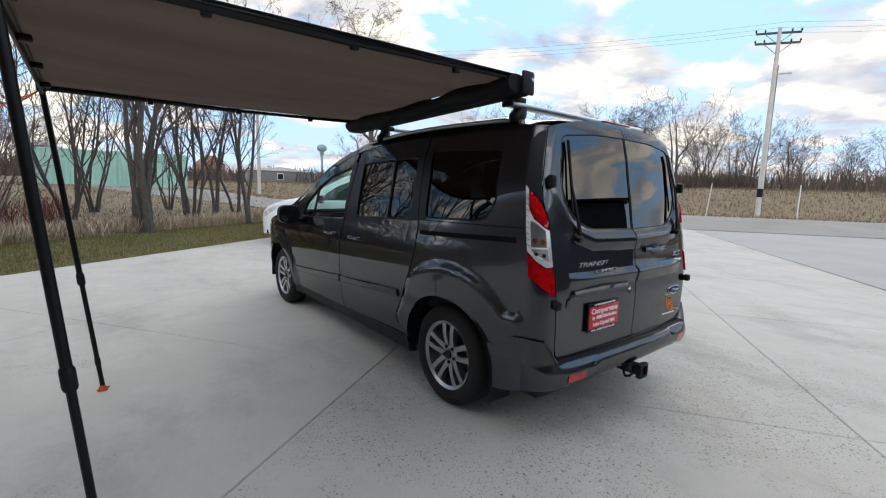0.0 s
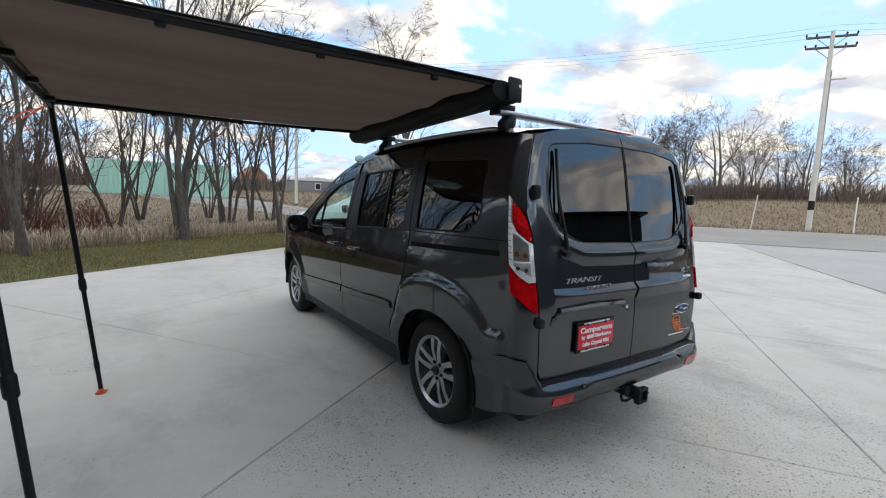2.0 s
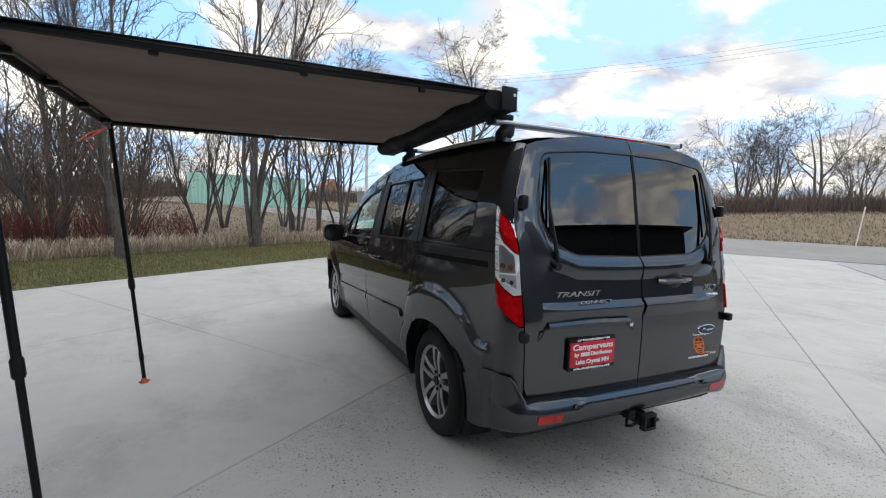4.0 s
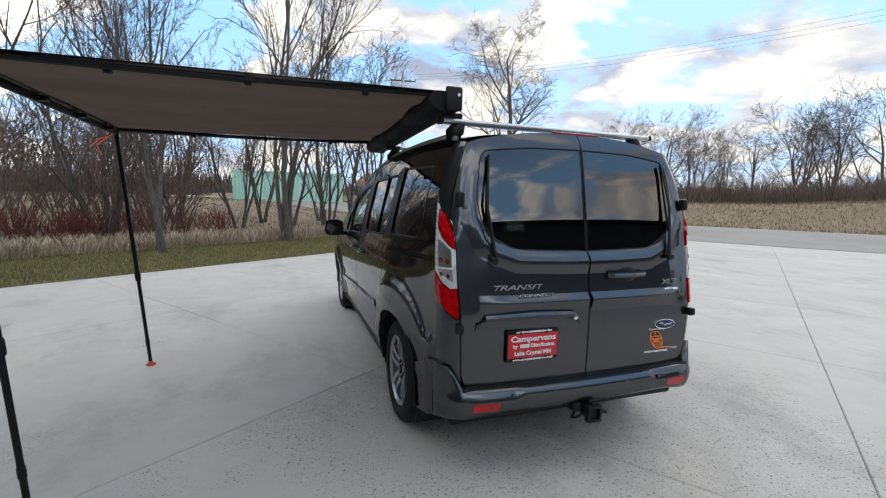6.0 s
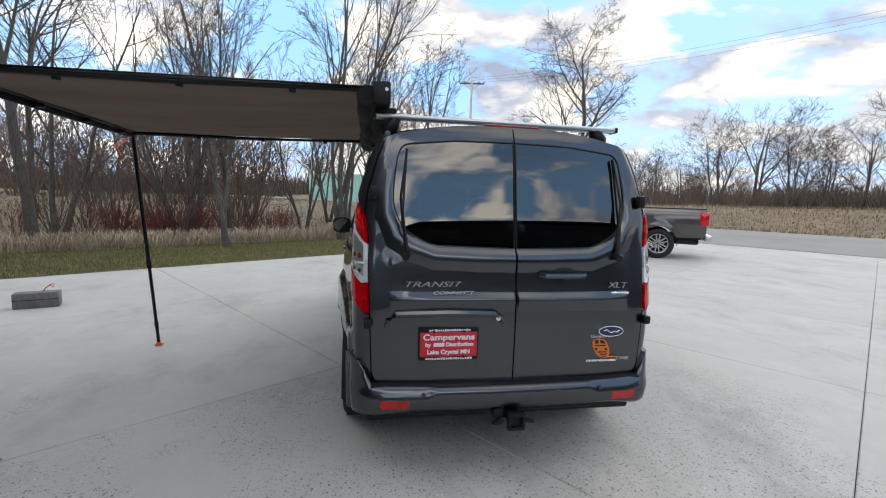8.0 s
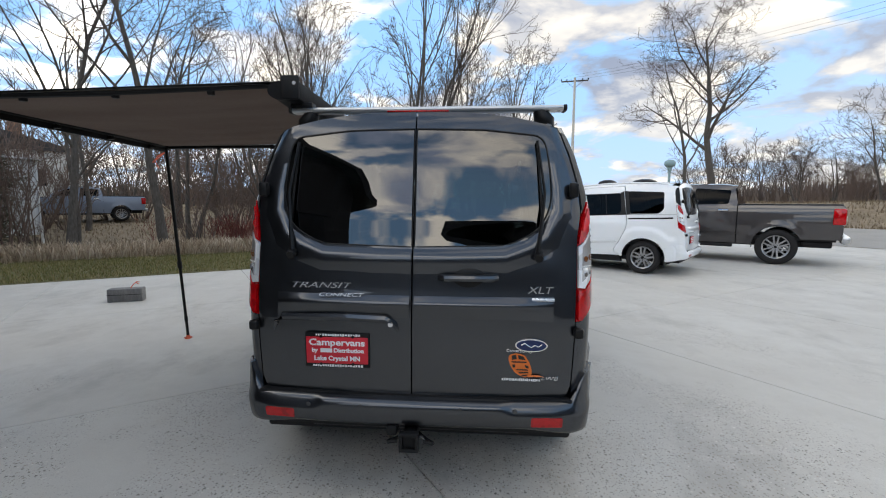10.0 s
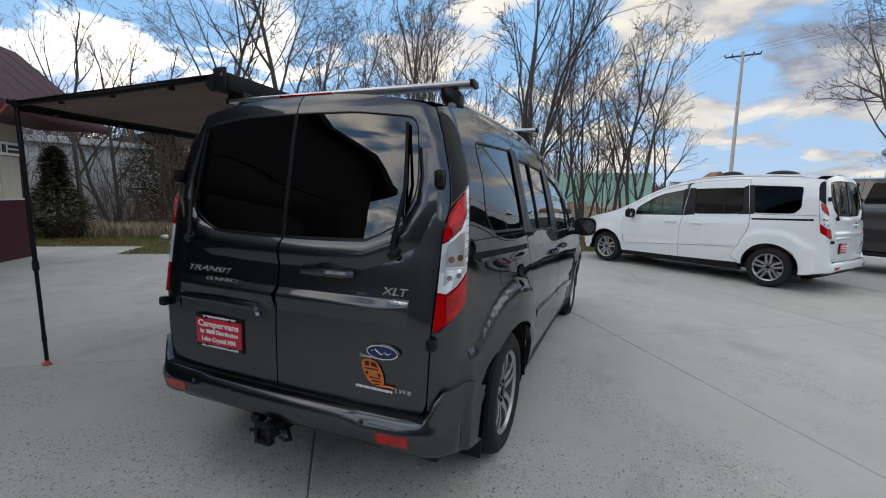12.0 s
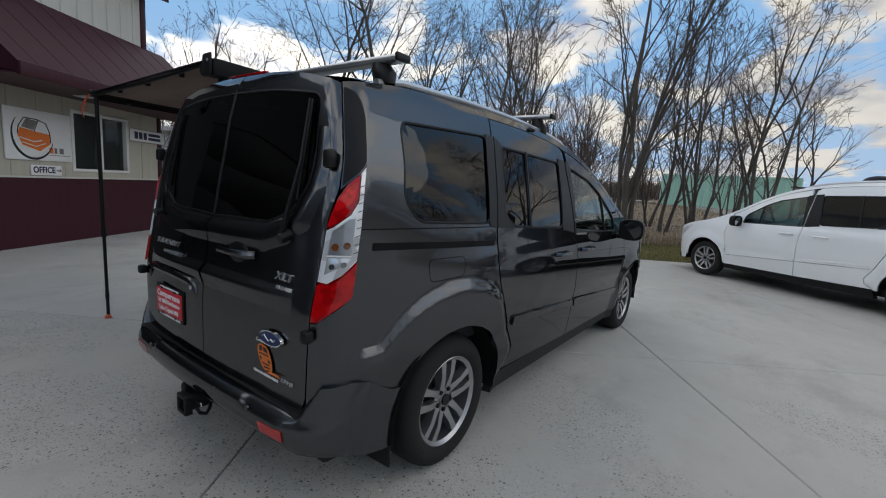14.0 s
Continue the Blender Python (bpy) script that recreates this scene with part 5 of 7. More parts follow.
# ---------------------------------------------------------------- trees
def tree_meshes(seed, height, stems=1, spread=0.5, r0=0.11, kids=(7, 6, 5, 3), fork=0.25, limb=0.55, lean=0.12, fine=0.0058):
    """Two meshes: the trunk with its limbs, and the crown of thinner twigs."""
    rng = random.Random(seed)
    parts = [([], []), ([], [])]

    def tube_to(which, pts, rad, n):
        vs, fs = parts[which]
        base = len(vs)
        ref = Vector((0.3, 0.9, 0.2))
        for i, p in enumerate(pts):
            d = (pts[min(i + 1, len(pts) - 1)] - pts[max(i - 1, 0)]).normalized()
            a = d.cross(ref).normalized()
            b = d.cross(a)
            for k in range(n):
                t = 2 * math.pi * k / n
                vs.append(p + rad[i] * (math.cos(t) * a + math.sin(t) * b))
        for i in range(len(pts) - 1):
            for k in range(n):
                fs.append((base + i * n + k, base + i * n + (k + 1) % n, base + (i + 1) * n + (k + 1) % n, base + (i + 1) * n + k))

    def branch(p, d, length, r, level):
        segs = (7, 5, 4, 3, 2)[level]
        pts, rad = [p.copy()], [r]
        wob = (0.10, 0.16, 0.20, 0.22, 0.2)[level]
        for i in range(segs):
            d = (d + Vector((rng.gauss(0, wob), rng.gauss(0, wob), rng.gauss(0, wob * 0.5) + (0.10, 0.10, 0.07, 0.04, 0.02)[level]))).normalized()
            p = p + d * length / segs
            pts.append(p.copy())
            rad.append(max(fine * 0.8, r * (1 - 0.82 * (i + 1) / segs)))
        if level == 0:
            rad[0] *= 1.35
        tube_to(0 if level < 2 else 1, pts, rad, (9, 6, 4, 3, 3)[level])
        if level >= len(kids):
            return
        n = max(1, int(kids[level] * rng.uniform(0.8, 1.25)))
        for k in range(n):
            t = (fork if level == 0 else 0.2) + (1 - (fork if level == 0 else 0.2)) * (k + rng.random()) / n
            t = min(0.99, t)
            i = min(segs - 1, int(t * segs))
            f = t * segs - i
            q = pts[i].lerp(pts[i + 1], f)
            main = (pts[i + 1] - pts[i]).normalized()
            side = Vector((rng.gauss(0, 1), rng.gauss(0, 1), rng.gauss(0, 0.4)))
            side = (side - side.dot(main) * main).normalized()
            ang = spread * rng.uniform(0.75, 1.35) * (1.0 if level == 0 else 1.15)
            dd = (main * math.cos(ang) + side * math.sin(ang)).normalized()
            ln = length * limb * (1.15 - 0.55 * t) * rng.uniform(0.75, 1.2)
            branch(q, dd, ln, max(fine, (rad[i] * (1 - f) + rad[i + 1] * f) * rng.uniform(0.5, 0.72)), level + 1)

    for s in range(stems):
        a = 2 * math.pi * (s + rng.random() * 0.6) / stems
        tilt = lean * (1 if stems > 1 else 0.3) * rng.uniform(0.6, 1.4)
        d = Vector((math.cos(a) * tilt, math.sin(a) * tilt, 1)).normalized()
        branch(Vector((math.cos(a), math.sin(a), 0)) * (0.10 if stems > 1 else 0) + Vector((0, 0, -0.15)), d, height * rng.uniform(0.78, 0.95), r0 * rng.uniform(0.75, 1.05), 0)
    out = []
    for nm, (vs, fs) in zip(("trunk", "crown"), parts):
        me = bpy.data.meshes.new(nm)
        me.from_pydata(vs, [], fs)
        me.shade_smooth()
        me.materials.append(BARK if nm == "trunk" else TWIG)
        out.append(me)
    return out


def make_tree(meshes, m, label, name="bare_tree", group="bare trees along the lawn"):
    t = thing(name, label, "tree", group, m)
    for me, nm in zip(meshes, ("trunk", "crown")):
        ob = new(nm, me)
        ob.parent = t
    return t


TREE_KINDS = [
    tree_meshes(11, 9.5, 4, 0.45, 0.088, (8, 6, 5, 3), 0.16, 0.48, 0.15),      # several stems, vase-shaped
    tree_meshes(12, 8.0, 2, 0.55, 0.092, (8, 6, 4, 3), 0.20, 0.48, 0.16),      # two slim stems
    tree_meshes(13, 10.5, 1, 0.62, 0.125, (9, 7, 5, 3), 0.28, 0.55, 0.1),       # one stout trunk, broad crown
    tree_meshes(14, 8.5, 1, 0.5, 0.082, (9, 6, 4, 3), 0.25, 0.42, 0.1),         # slim, upright
    tree_meshes(15, 7.0, 5, 0.45, 0.06, (7, 5, 4, 2), 0.15, 0.45, 0.28),       # clump
    tree_meshes(16, 11.0, 1, 0.75, 0.24, (10, 7, 5, 3), 0.22, 0.6, 0.1),       # old spreading tree
]
BRUSH = [tree_meshes(21 + k, 3.0, 8, 0.5, 0.022, (4, 3, 2), 0.12, 0.55, 0.45, 0.007) for k in range(2)]
DOGWOOD = tree_meshes(31, 1.5, 12, 0.4, 0.010, (4, 3), 0.2, 0.5, 0.4)
for me in DOGWOOD:
    me.materials[0] = RED_TWIG
for pair in BRUSH:
    for me in pair:
        me.materials[0] = BRUSH_TWIG
FAR_KINDS = [tree_meshes(41 + k, h, st, sp, r, (7, 6, 4, 3), 0.08, 0.66, 0.3, 0.0105) for k, (h, st, sp, r) in enumerate(((7.2, 3, 0.65, 0.14), (8.0, 2, 0.7, 0.17), (6.3, 4, 0.6, 0.11)))]
WOODS_KINDS = [tree_meshes(51 + k, h, st, sp, r, (7, 5, 3), 0.10, 0.55, 0.3, 0.02) for k, (h, st, sp, r) in enumerate(((7.2, 3, 0.65, 0.085), (8.0, 2, 0.7, 0.10), (6.3, 4, 0.6, 0.06)))]
LONE_TREE = tree_meshes(62, 19.0, 1, 0.78, 0.52, (12, 8, 6, 5), 0.30, 0.55, 0.1, 0.015)
NEAR_LABELS = ("bare grey-barked tree with several rising stems", "slim two-stemmed bare tree on the lawn", "stout bare tree with a broad twiggy crown", "slim upright bare tree", "clump of thin bare stems", "old bare tree with long spreading limbs")

# kind, x, y, turn, size
for kind, x, y, turn, size in (
    (0, -1.5, 12.1, 20, 1.05), (1, -4.35, 9.45, 75, 0.95), (2, -8.3, 8.75, 200, 0.95), (2, -10.1, 7.75, 20, 0.85), (3, -11.95, 4.85, 10, 0.85), (1, -12.3, 5.95, 200, 0.8),
    (4, -0.1, 14.5, 60, 1.15), (4, -6.2, 11.6, 10, 1.1), (3, -5.4, 13.5, 100, 1.1), (3, 1.2, 17.5, 30, 0.8), (3, 3.0, 21.0, 120, 0.75),
    (0, -7.0, 14.8, 140, 1.0), (4, -3.2, 15.6, 0, 1.0), (1, -10.2, 12.8, 0, 1.1), (4, -2.6, 20.0, 200, 0.95), (4, 0.2, 22.5, 90, 0.85), (3, -12.6, 10.5, 0, 1.0), (2, 12.5, 24.0, 110, 1.0),
    (3, -15.0, 13.5, 0, 1.1), (1, -17.0, 9.5, 0, 1.0), (2, -13.0, 16.0, 60, 1.0)):
    make_tree(TREE_KINDS[kind], pose(x, y, terrain(x, y), 0, 0, turn) @ Matrix.Scale(size, 4), NEAR_LABELS[kind])

for kind, x, y, turn, size in (
    (1, 1.6, 14.0, 40, 0.95), (3, 0.9, 15.8, 250, 0.95), (1, -1.4, 16.8, 300, 0.95),
    (1, 2.3, 18.8, 160, 0.85), (4, -5.9, 18.6, 20, 1.1)):
    make_tree(TREE_KINDS[kind], pose(x, y, terrain(x, y), 0, 0, turn) @ Matrix.Scale(size, 4), NEAR_LABELS[kind])

rng = random.Random(5)
for k in range(46):
    u, v = -13 + 17.5 * (k + rng.random()) / 46, rng.uniform(12.6, 17.5)
    p = G(u, v)
    if (u < -5.5 and k % 2) or abs((p.x - 0.87) * 0.744 + (p.y + 2.5) * 0.668) < 1.7:      # open line to the parked pickup
        continue
    make_tree(BRUSH[k % 2], pose(p.x, p.y, terrain(p.x, p.y), 0, 0, rng.uniform(0, 360)) @ Matrix.Scale(rng.uniform(0.75, 1.25), 4), "tangled bare brown shrub", "shrub", "brush behind the lawn")
for k in range(14):          # low twiggy bed between the lawn and the shed
    u, v = -10.5 + 6.5 * rng.random(), rng.uniform(10.2, 12.6)
    p = G(u, v)
    make_tree(BRUSH[k % 2], pose(p.x, p.y, terrain(p.x, p.y), 0, 0, rng.uniform(0, 360)) @ Matrix.Scale(rng.uniform(0.28, 0.5), 4), "low twiggy brown shrub in a bed", "shrub", "shrubs beside the shed")
for k in range(22):
    u, v = -2 + 7 * rng.random(), rng.uniform(12.4, 14.0)
    p = G(u, v)
    make_tree(DOGWOOD, pose(p.x, p.y, terrain(p.x, p.y), 0, 0, rng.uniform(0, 360)) @ Matrix.Scale(rng.uniform(0.5, 0.8), 4), "low shrub of reddish twigs", "dogwood_shrub", "red-twigged shrubs")


def stand(meshes, az, dist, el, turn, label, group):
    """A tree of its own at a bearing from the yard, tall enough to rise el degrees above the eye there."""
    x, y = -1.2 + dist * math.sin(radians(az)), -2.5 + dist * math.cos(radians(az))
    z = terrain(x, y)
    tall = max(v.co.z for me in meshes for v in me.vertices)
    f = (1.39 + dist * math.tan(radians(el)) - z) / tall
    make_tree(meshes, pose(x, y, z, 0, 0, turn) @ Matrix.Scale(f, 4), label, "far_tree", group)


for k, (az, el) in enumerate(((36.0, 7.6), (38.6, 6.6), (40.3, 6.2), (42.3, 11.2), (45.9, 11.3), (48.6, 10.6), (51.5, 8.9), (54.2, 9.1), (58.3, 11.7), (60.6, 12.3), (64.3, 12.1), (67.4, 10.2), (70.3, 8.4), (72.0, 9.0), (75.3, 8.2), (79.6, 7.0), (82.3, 7.1), (86, 6.8), (90, 7.2), (95, 6.6), (100, 7.0))):
    stand(FAR_KINDS[k % 3], az, 41 + 5 * ((k * 7) % 3), el, 77 * k, "bare tree with a fan of twigs beyond the road", "trees across the road")
stand(LONE_TREE, 28.4, 55, 22.5, 40, "tall lone bare tree with a high open crown", "trees past the field")
for k in range(16):          # low woods far behind them
    az = 30 + 64 * (k + rng.random()) / 16
    stand(WOODS_KINDS[k % 3], az, rng.uniform(85, 110), rng.uniform(3.4, 4.8), 50 * k, "bare tree at the edge of far woods", "far woods")
for k in range(11):          # taller woods past the lone tree
    stand(WOODS_KINDS[k % 3], 24.6 + 11 * (k + 0.5) / 11, 74 + 5 * (k % 4), (4.6, 6.8, 5.4, 7.6)[k % 4], 70 * k, "bare tree at the edge of far woods", "far woods")
for k in range(24):
    u, v = -48 + 92 * (k + rng.random()) / 24, rng.uniform(62, 85)
    p = G(u, v)
    make_tree(WOODS_KINDS[k % 3], pose(p.x, p.y, terrain(p.x, p.y), 0, 0, rng.uniform(0, 360)) @ Matrix.Scale(rng.uniform(0.8, 1.2), 4), "bare tree at the edge of far woods", "far_tree", "far woods")
for k in range(44):          # thickets and woods to the north-west
    u, v = -34 + 42 * (k + rng.random()) / 44, rng.uniform(19, 36)
    p = G(u, v)
    make_tree(BRUSH[k % 2], pose(p.x, p.y, terrain(p.x, p.y), 0, 0, rng.uniform(0, 360)) @ Matrix.Scale(rng.uniform(1.2, 2.2), 4), "tall brown thicket beyond the field's edge", "shrub", "thickets past the field")
for k in range(44):
    u, v = -62 + 80 * (k + rng.random()) / 44, rng.uniform(42, 60)
    p = G(u, v)
    make_tree(WOODS_KINDS[k % 3], pose(p.x, p.y, terrain(p.x, p.y), 0, 0, rng.uniform(0, 360)) @ Matrix.Scale(rng.uniform(0.8, 1.3), 4), "bare tree at the edge of far woods", "far_tree", "far woods")
for k in range(90):          # scrub on the bank, thickest either side of the open field
    az = rng.uniform(36, 53) if k % 2 else rng.uniform(67, 100)
    if k % 9 == 0:
        az = rng.uniform(54, 67)
    dist = rng.uniform(38, 47)
    x, y = -1.2 + dist * math.sin(radians(az)), -2.5 + dist * math.cos(radians(az))
    make_tree(BRUSH[k % 2], pose(x, y, terrain(x, y), 0, 0, rng.uniform(0, 360)) @ Matrix.Scale(rng.uniform(0.45, 0.95), 4), "brown thicket on the roadside bank", "shrub", "thickets on the bank")


def conifer(x, y, h, w, seed, label):
    t = thing("cedar_tree", label, "tree", "evergreens beside the office", pose(x, y, terrain(x, y)))
    part("trunk", tube([(0, 0, -0.1), (0.03, 0, h * 0.5), (0, 0, h * 0.96)], [0.07, 0.05, 0.01], 7), BARK, t)
    rg = random.Random(seed)
    vs, fs = [], []
    for k in range(4200):
        f = rg.random() ** 0.8
        z = h * (0.06 + 0.94 * f)
        rad = w * (1 - f) ** 0.55 * (0.35 + 0.65 * rg.random()) * (0.8 + 0.25 * math.sin(9 * f + seed))
        a = rg.uniform(0, 2 * math.pi)
        c = Vector((rad * math.cos(a), rad * math.sin(a), z - 0.15 * rad))
        o = Vector((math.cos(a), math.sin(a), rg.uniform(-0.4, 0.5))).normalized()
        s = Vector((-math.sin(a), math.cos(a), rg.uniform(-0.6, 0.6))).normalized()
        L, B = rg.uniform(0.10, 0.26), rg.uniform(0.015, 0.045)
        i = len(vs)
        vs += [c - o * L * 0.4 - s * B, c - o * L * 0.4 + s * B, c + o * L * 0.6]
        fs.append((i, i + 1, i + 2))
    me = bpy.data.meshes.new("crown")
    me.from_pydata(vs, [], fs)
    me.materials.append(NEEDLES)
    ob = new("crown", me)
    ob.parent = t


NEEDLES = stalk_mat("dark_needles", [(0.0, (0.03, 0.034, 0.018)), (0.5, (0.06, 0.06, 0.032)), (1.0, (0.14, 0.105, 0.06))])
conifer(-12.85, 7.8, 3.9, 1.7, 3, "tall dark cedar with browned needles")
conifer(-12.1, 4.45, 2.35, 1.0, 5, "small dark spruce beside the office")
conifer(-13.9, 8.9, 3.6, 1.3, 8, "dark shaggy cedar with browned tips")


def blades(name, n, place, size, mat, label, seed, wide=0.012, plume=False, bend=0.35):
    rg = np.random.RandomState(seed)
    vs, fs = [], []
    for k in range(n):
        p = place(rg)
        h = size * rg.uniform(0.5, 1.2)
        a = rg.uniform(0, 2 * math.pi)
        dx, dy = math.cos(a), math.sin(a)
        b = rg.uniform(0, bend) * h
        c = rg.uniform(0, 2 * math.pi)
        bx, by = math.cos(c) * b, math.sin(c) * b
        w = wide * rg.uniform(0.6, 1.4)
        i = len(vs)
        if plume:
            vs += [(p.x - dx * w * .3, p.y - dy * w * .3, p.z - 0.02), (p.x + dx * w * .3, p.y + dy * w * .3, p.z - 0.02), (p.x + bx * .6 + dx * w, p.y + by * .6 + dy * w, p.z + h * .72), (p.x + bx, p.y + by, p.z + h), (p.x + bx * .6 - dx * w, p.y + by * .6 - dy * w, p.z + h * .72)]
            fs += [(i, i + 1, i + 2, i + 4), (i + 4, i + 2, i + 3)]
        else:
            vs += [(p.x - dx * w, p.y - dy * w, p.z - 0.01), (p.x + dx * w, p.y + dy * w, p.z - 0.01), (p.x + bx, p.y + by, p.z + h)]
            fs.append((i, i + 1, i + 2))
    me = bpy.data.meshes.new(name)
    me.from_pydata(vs, [], fs)
    me.materials.append(mat)
    tagged(new(name, me), label, "grass" if "grass" in name or "weeds" in name else "shrubs", kind="stuff")


def spot(u0, u1, v0, v1, lift=0.03, power=1.0):
    def f(rg):
        p = G(rg.uniform(u0, u1), v0 + (v1 - v0) * rg.uniform(0, 1) ** power)
        p.z = terrain(p.x, p.y) + lift
        return p
    return f


LAWN_BLADES = stalk_mat("lawn_blades", [(0.0, (0.11, 0.11, 0.03)), (0.5, (0.165, 0.155, 0.05)), (0.8, (0.24, 0.195, 0.085)), (1.0, (0.35, 0.27, 0.15))])
DRY_BLADES = stalk_mat("dry_blades", [(0.0, (0.24, 0.175, 0.115)), (0.5, (0.46, 0.365, 0.265)), (1.0, (0.72, 0.61, 0.47))])
BANK_BLADES = stalk_mat("bank_blades", [(0.0, (0.125, 0.088, 0.052)), (0.5, (0.205, 0.152, 0.095)), (1.0, (0.30, 0.235, 0.155))])
blades("lawn_grass", 42000, spot(-4.6, 14, 7.48, 10.9), 0.055, LAWN_BLADES, "short mown grass blades", 1, 0.010)
blades("lawn_grass", 9000, spot(-12, -4.7, 8.8, 10.9), 0.055, LAWN_BLADES, "short mown grass blades", 2, 0.010)
blades("reed_grass", 13000, spot(-9, 14, 10.75, 11.8, 0.0), 0.40, DRY_BLADES, "belt of pale dry plumed grass", 3, 0.011, True, 0.8)
blades("field_grass", 26000, spot(-14, 24, 12.0, 40, 0.0, 1.3), 0.12, BANK_BLADES, "dry brown field grass", 4, 0.02)
blades("bank_grass", 26000, spot(25.3, 37, -28, 46, 0.0), 0.17, BANK_BLADES, "dry tawny grass on the roadside bank", 6, 0.03)
blades("yard_weeds", 3500, spot(-18, -9.5, 10.5, 13, 0.0), 0.5, DRY_BLADES, "dry weeds at the yard's edge", 7, 0.02, True)


THICKET = stalk_mat("far_thicket", [(0.0, (0.075, 0.054, 0.043)), (0.5, (0.12, 0.09, 0.072)), (1.0, (0.19, 0.15, 0.12))])
blades("far_thicket", 15000, spot(54, 84, -90, 110, 0.0), 2.7, THICKET, "low brown bare woods along the horizon", 8, 0.16, False, 0.5)
blades("far_thicket", 9000, spot(-70, 50, 66, 100, 0.0), 3.4, THICKET, "low brown bare woods along the horizon", 9, 0.16, False, 0.5)
blades("bank_scrub", 5000, spot(37, 41, -14, 4, 0.0), 1.7, THICKET, "tangled brown scrub on the roadside bank", 10, 0.025, False, 0.7)


# ---------------------------------------------------------------- poles and wires
def utility_pole(x, y, top, label, arms, turn, band=False, lean=0.0):
    z0 = terrain(x, y)
    t = thing("utility_pole", label, "utility pole", "utility poles", pose(x, y, z0, 0, 0, turn))
    h = top - z0
    part("post", tube([(0, 0, -0.3), (0, 0, h * 0.5), (0, 0, h)], [0.145, 0.125, 0.095], 14), POLE_WOOD, t)
    for k in range(arms):
        z = h - 0.25 - 0.55 * k
        part("crossarm", box((0, 0.13, z), (2.2, 0.09, 0.11), 0.01), BARK, t)
        for xx in (-1.1, -0.65, 0.65, 1.1):
            part("insulator", tube([(xx, 0.13, z + 0.05), (xx, 0.13, z + 0.12), (xx, 0.13, z + 0.2)], [0.02, 0.055, 0.03], 8), SATIN_BLACK, t)
        part("brace", tube([(-0.7, 0.10, z - 0.02), (0, 0.14, z - 0.6), (0.7, 0.10, z - 0.02)], 0.02, 5), GREY_WOOD, t)
    if band:
        part("guard_band", tube([(0, 0, 1.15), (0, 0, 1.65)], 0.15, 14), SATIN_BLACK, t, "black band round the post")
        part("side_arm", tube([(0, 0, h - 2.5), (0.9, 0.3, h - 2.4)], 0.05, 6), POLE_WOOD, t)
        part("conduit", tube([(0.16, 0.05, 0), (0.15, 0.05, h - 2)], 0.03, 6), GREY_WOOD, t)
    return t


UP1, UP2 = (28.15, 6.85, 10.95), (8.4, 36.8, 12.1)
utility_pole(*UP1, "weathered wooden power pole with a black band", 2, -55, True)
utility_pole(*UP2, "weathered wooden power pole beyond the field", 1, -10)
for (a, b) in ((UP1, UP2), (UP1, (44, -18, 12.0)), (UP2, (-4, 62, 13.0))):
    for k in range(3):
        o = (k - 1) * 0.9
        pts = []
        for i in range(9):
            f = i / 8
            p = Vector(a).lerp(Vector(b), f)
            pts.append(p + Vector((o * 0.8, o * 0.5, -1.1 * 4 * f * (1 - f) * 0.8)))
        solid("power_wire", tube(pts, 0.0055, 4), SATIN_BLACK, "thin dark power wire between wooden poles", "wire", "power wires")
for x, y, h, mat, lab, tx in ((24.6, 8.3, 1.9, POLE_WOOD, "leaning pale wooden stake", 14), (29.2, 5.2, 1.9, WINDOW_WHITE, "thin white marker post", 0), (33.6, 2.0, 0.8, ORANGE_CORD, "short orange marker post", 0)):
    z = terrain(x, y)
    bm = tube([(0, 0, -0.1), (h * math.tan(radians(tx)), 0, h)], 0.032, 8)
    bmesh.ops.transform(bm, matrix=Matrix.Translation((x, y, z)), verts=bm.verts)
    solid("marker_post", bm, mat, lab, "post", "marker posts on the bank")


# ---------------------------------------------------------------- buildings
def gable_roof(u0, u1, v0, v1, z0, z1, over, along="v", thick=0.12):
    bm = bmesh.new()
    if along == "v":
        c = (u0 + u1) / 2
        sl = (z1 - z0) / ((u1 - u0) / 2)
        prof = [(u0 - over, z0 - sl * over), (c, z1), (u1 + over, z0 - sl * over)]
        pts = lambda q, v: G(q[0], v, q[1])
        ends = (v0 - over, v1 + over)
    else:
        c = (v0 + v1) / 2
        sl = (z1 - z0) / ((v1 - v0) / 2)
        prof = [(v0 - over, z0 - sl * over), (c, z1), (v1 + over, z0 - sl * over)]
        pts = lambda q, u: G(u, q[0], q[1])
        ends = (u0 - over, u1 + over)
    ring = []
    for e in ends:
        ring.append([bm.verts.new(pts(q, e)) for q in prof] + [bm.verts.new(pts((q[0], q[1] + thick), e)) for q in reversed(prof)])
    for k in range(6):
        bm.faces.new((ring[0][k], ring[0][(k + 1) % 6], ring[1][(k + 1) % 6], ring[1][k]))
    for r in ring:
        bm.faces.new((r[0], r[1], r[4], r[5])); bm.faces.new((r[1], r[2], r[3], r[4]))
    bmesh.ops.recalc_face_normals(bm, faces=bm.faces)
    return bm


def gbox(u0, u1, v0, v1, z0, z1, bevel=0.0):
    bm = bmesh.new()
    add_box(bm, ((u0 + u1) / 2, (v0 + v1) / 2, (z0 + z1) / 2), (u1 - u0, v1 - v0, z1 - z0), bevel)
    bmesh.ops.transform(bm, matrix=pose(0, 0, 0, 0, 0, GRID), verts=bm.verts)
    return bm


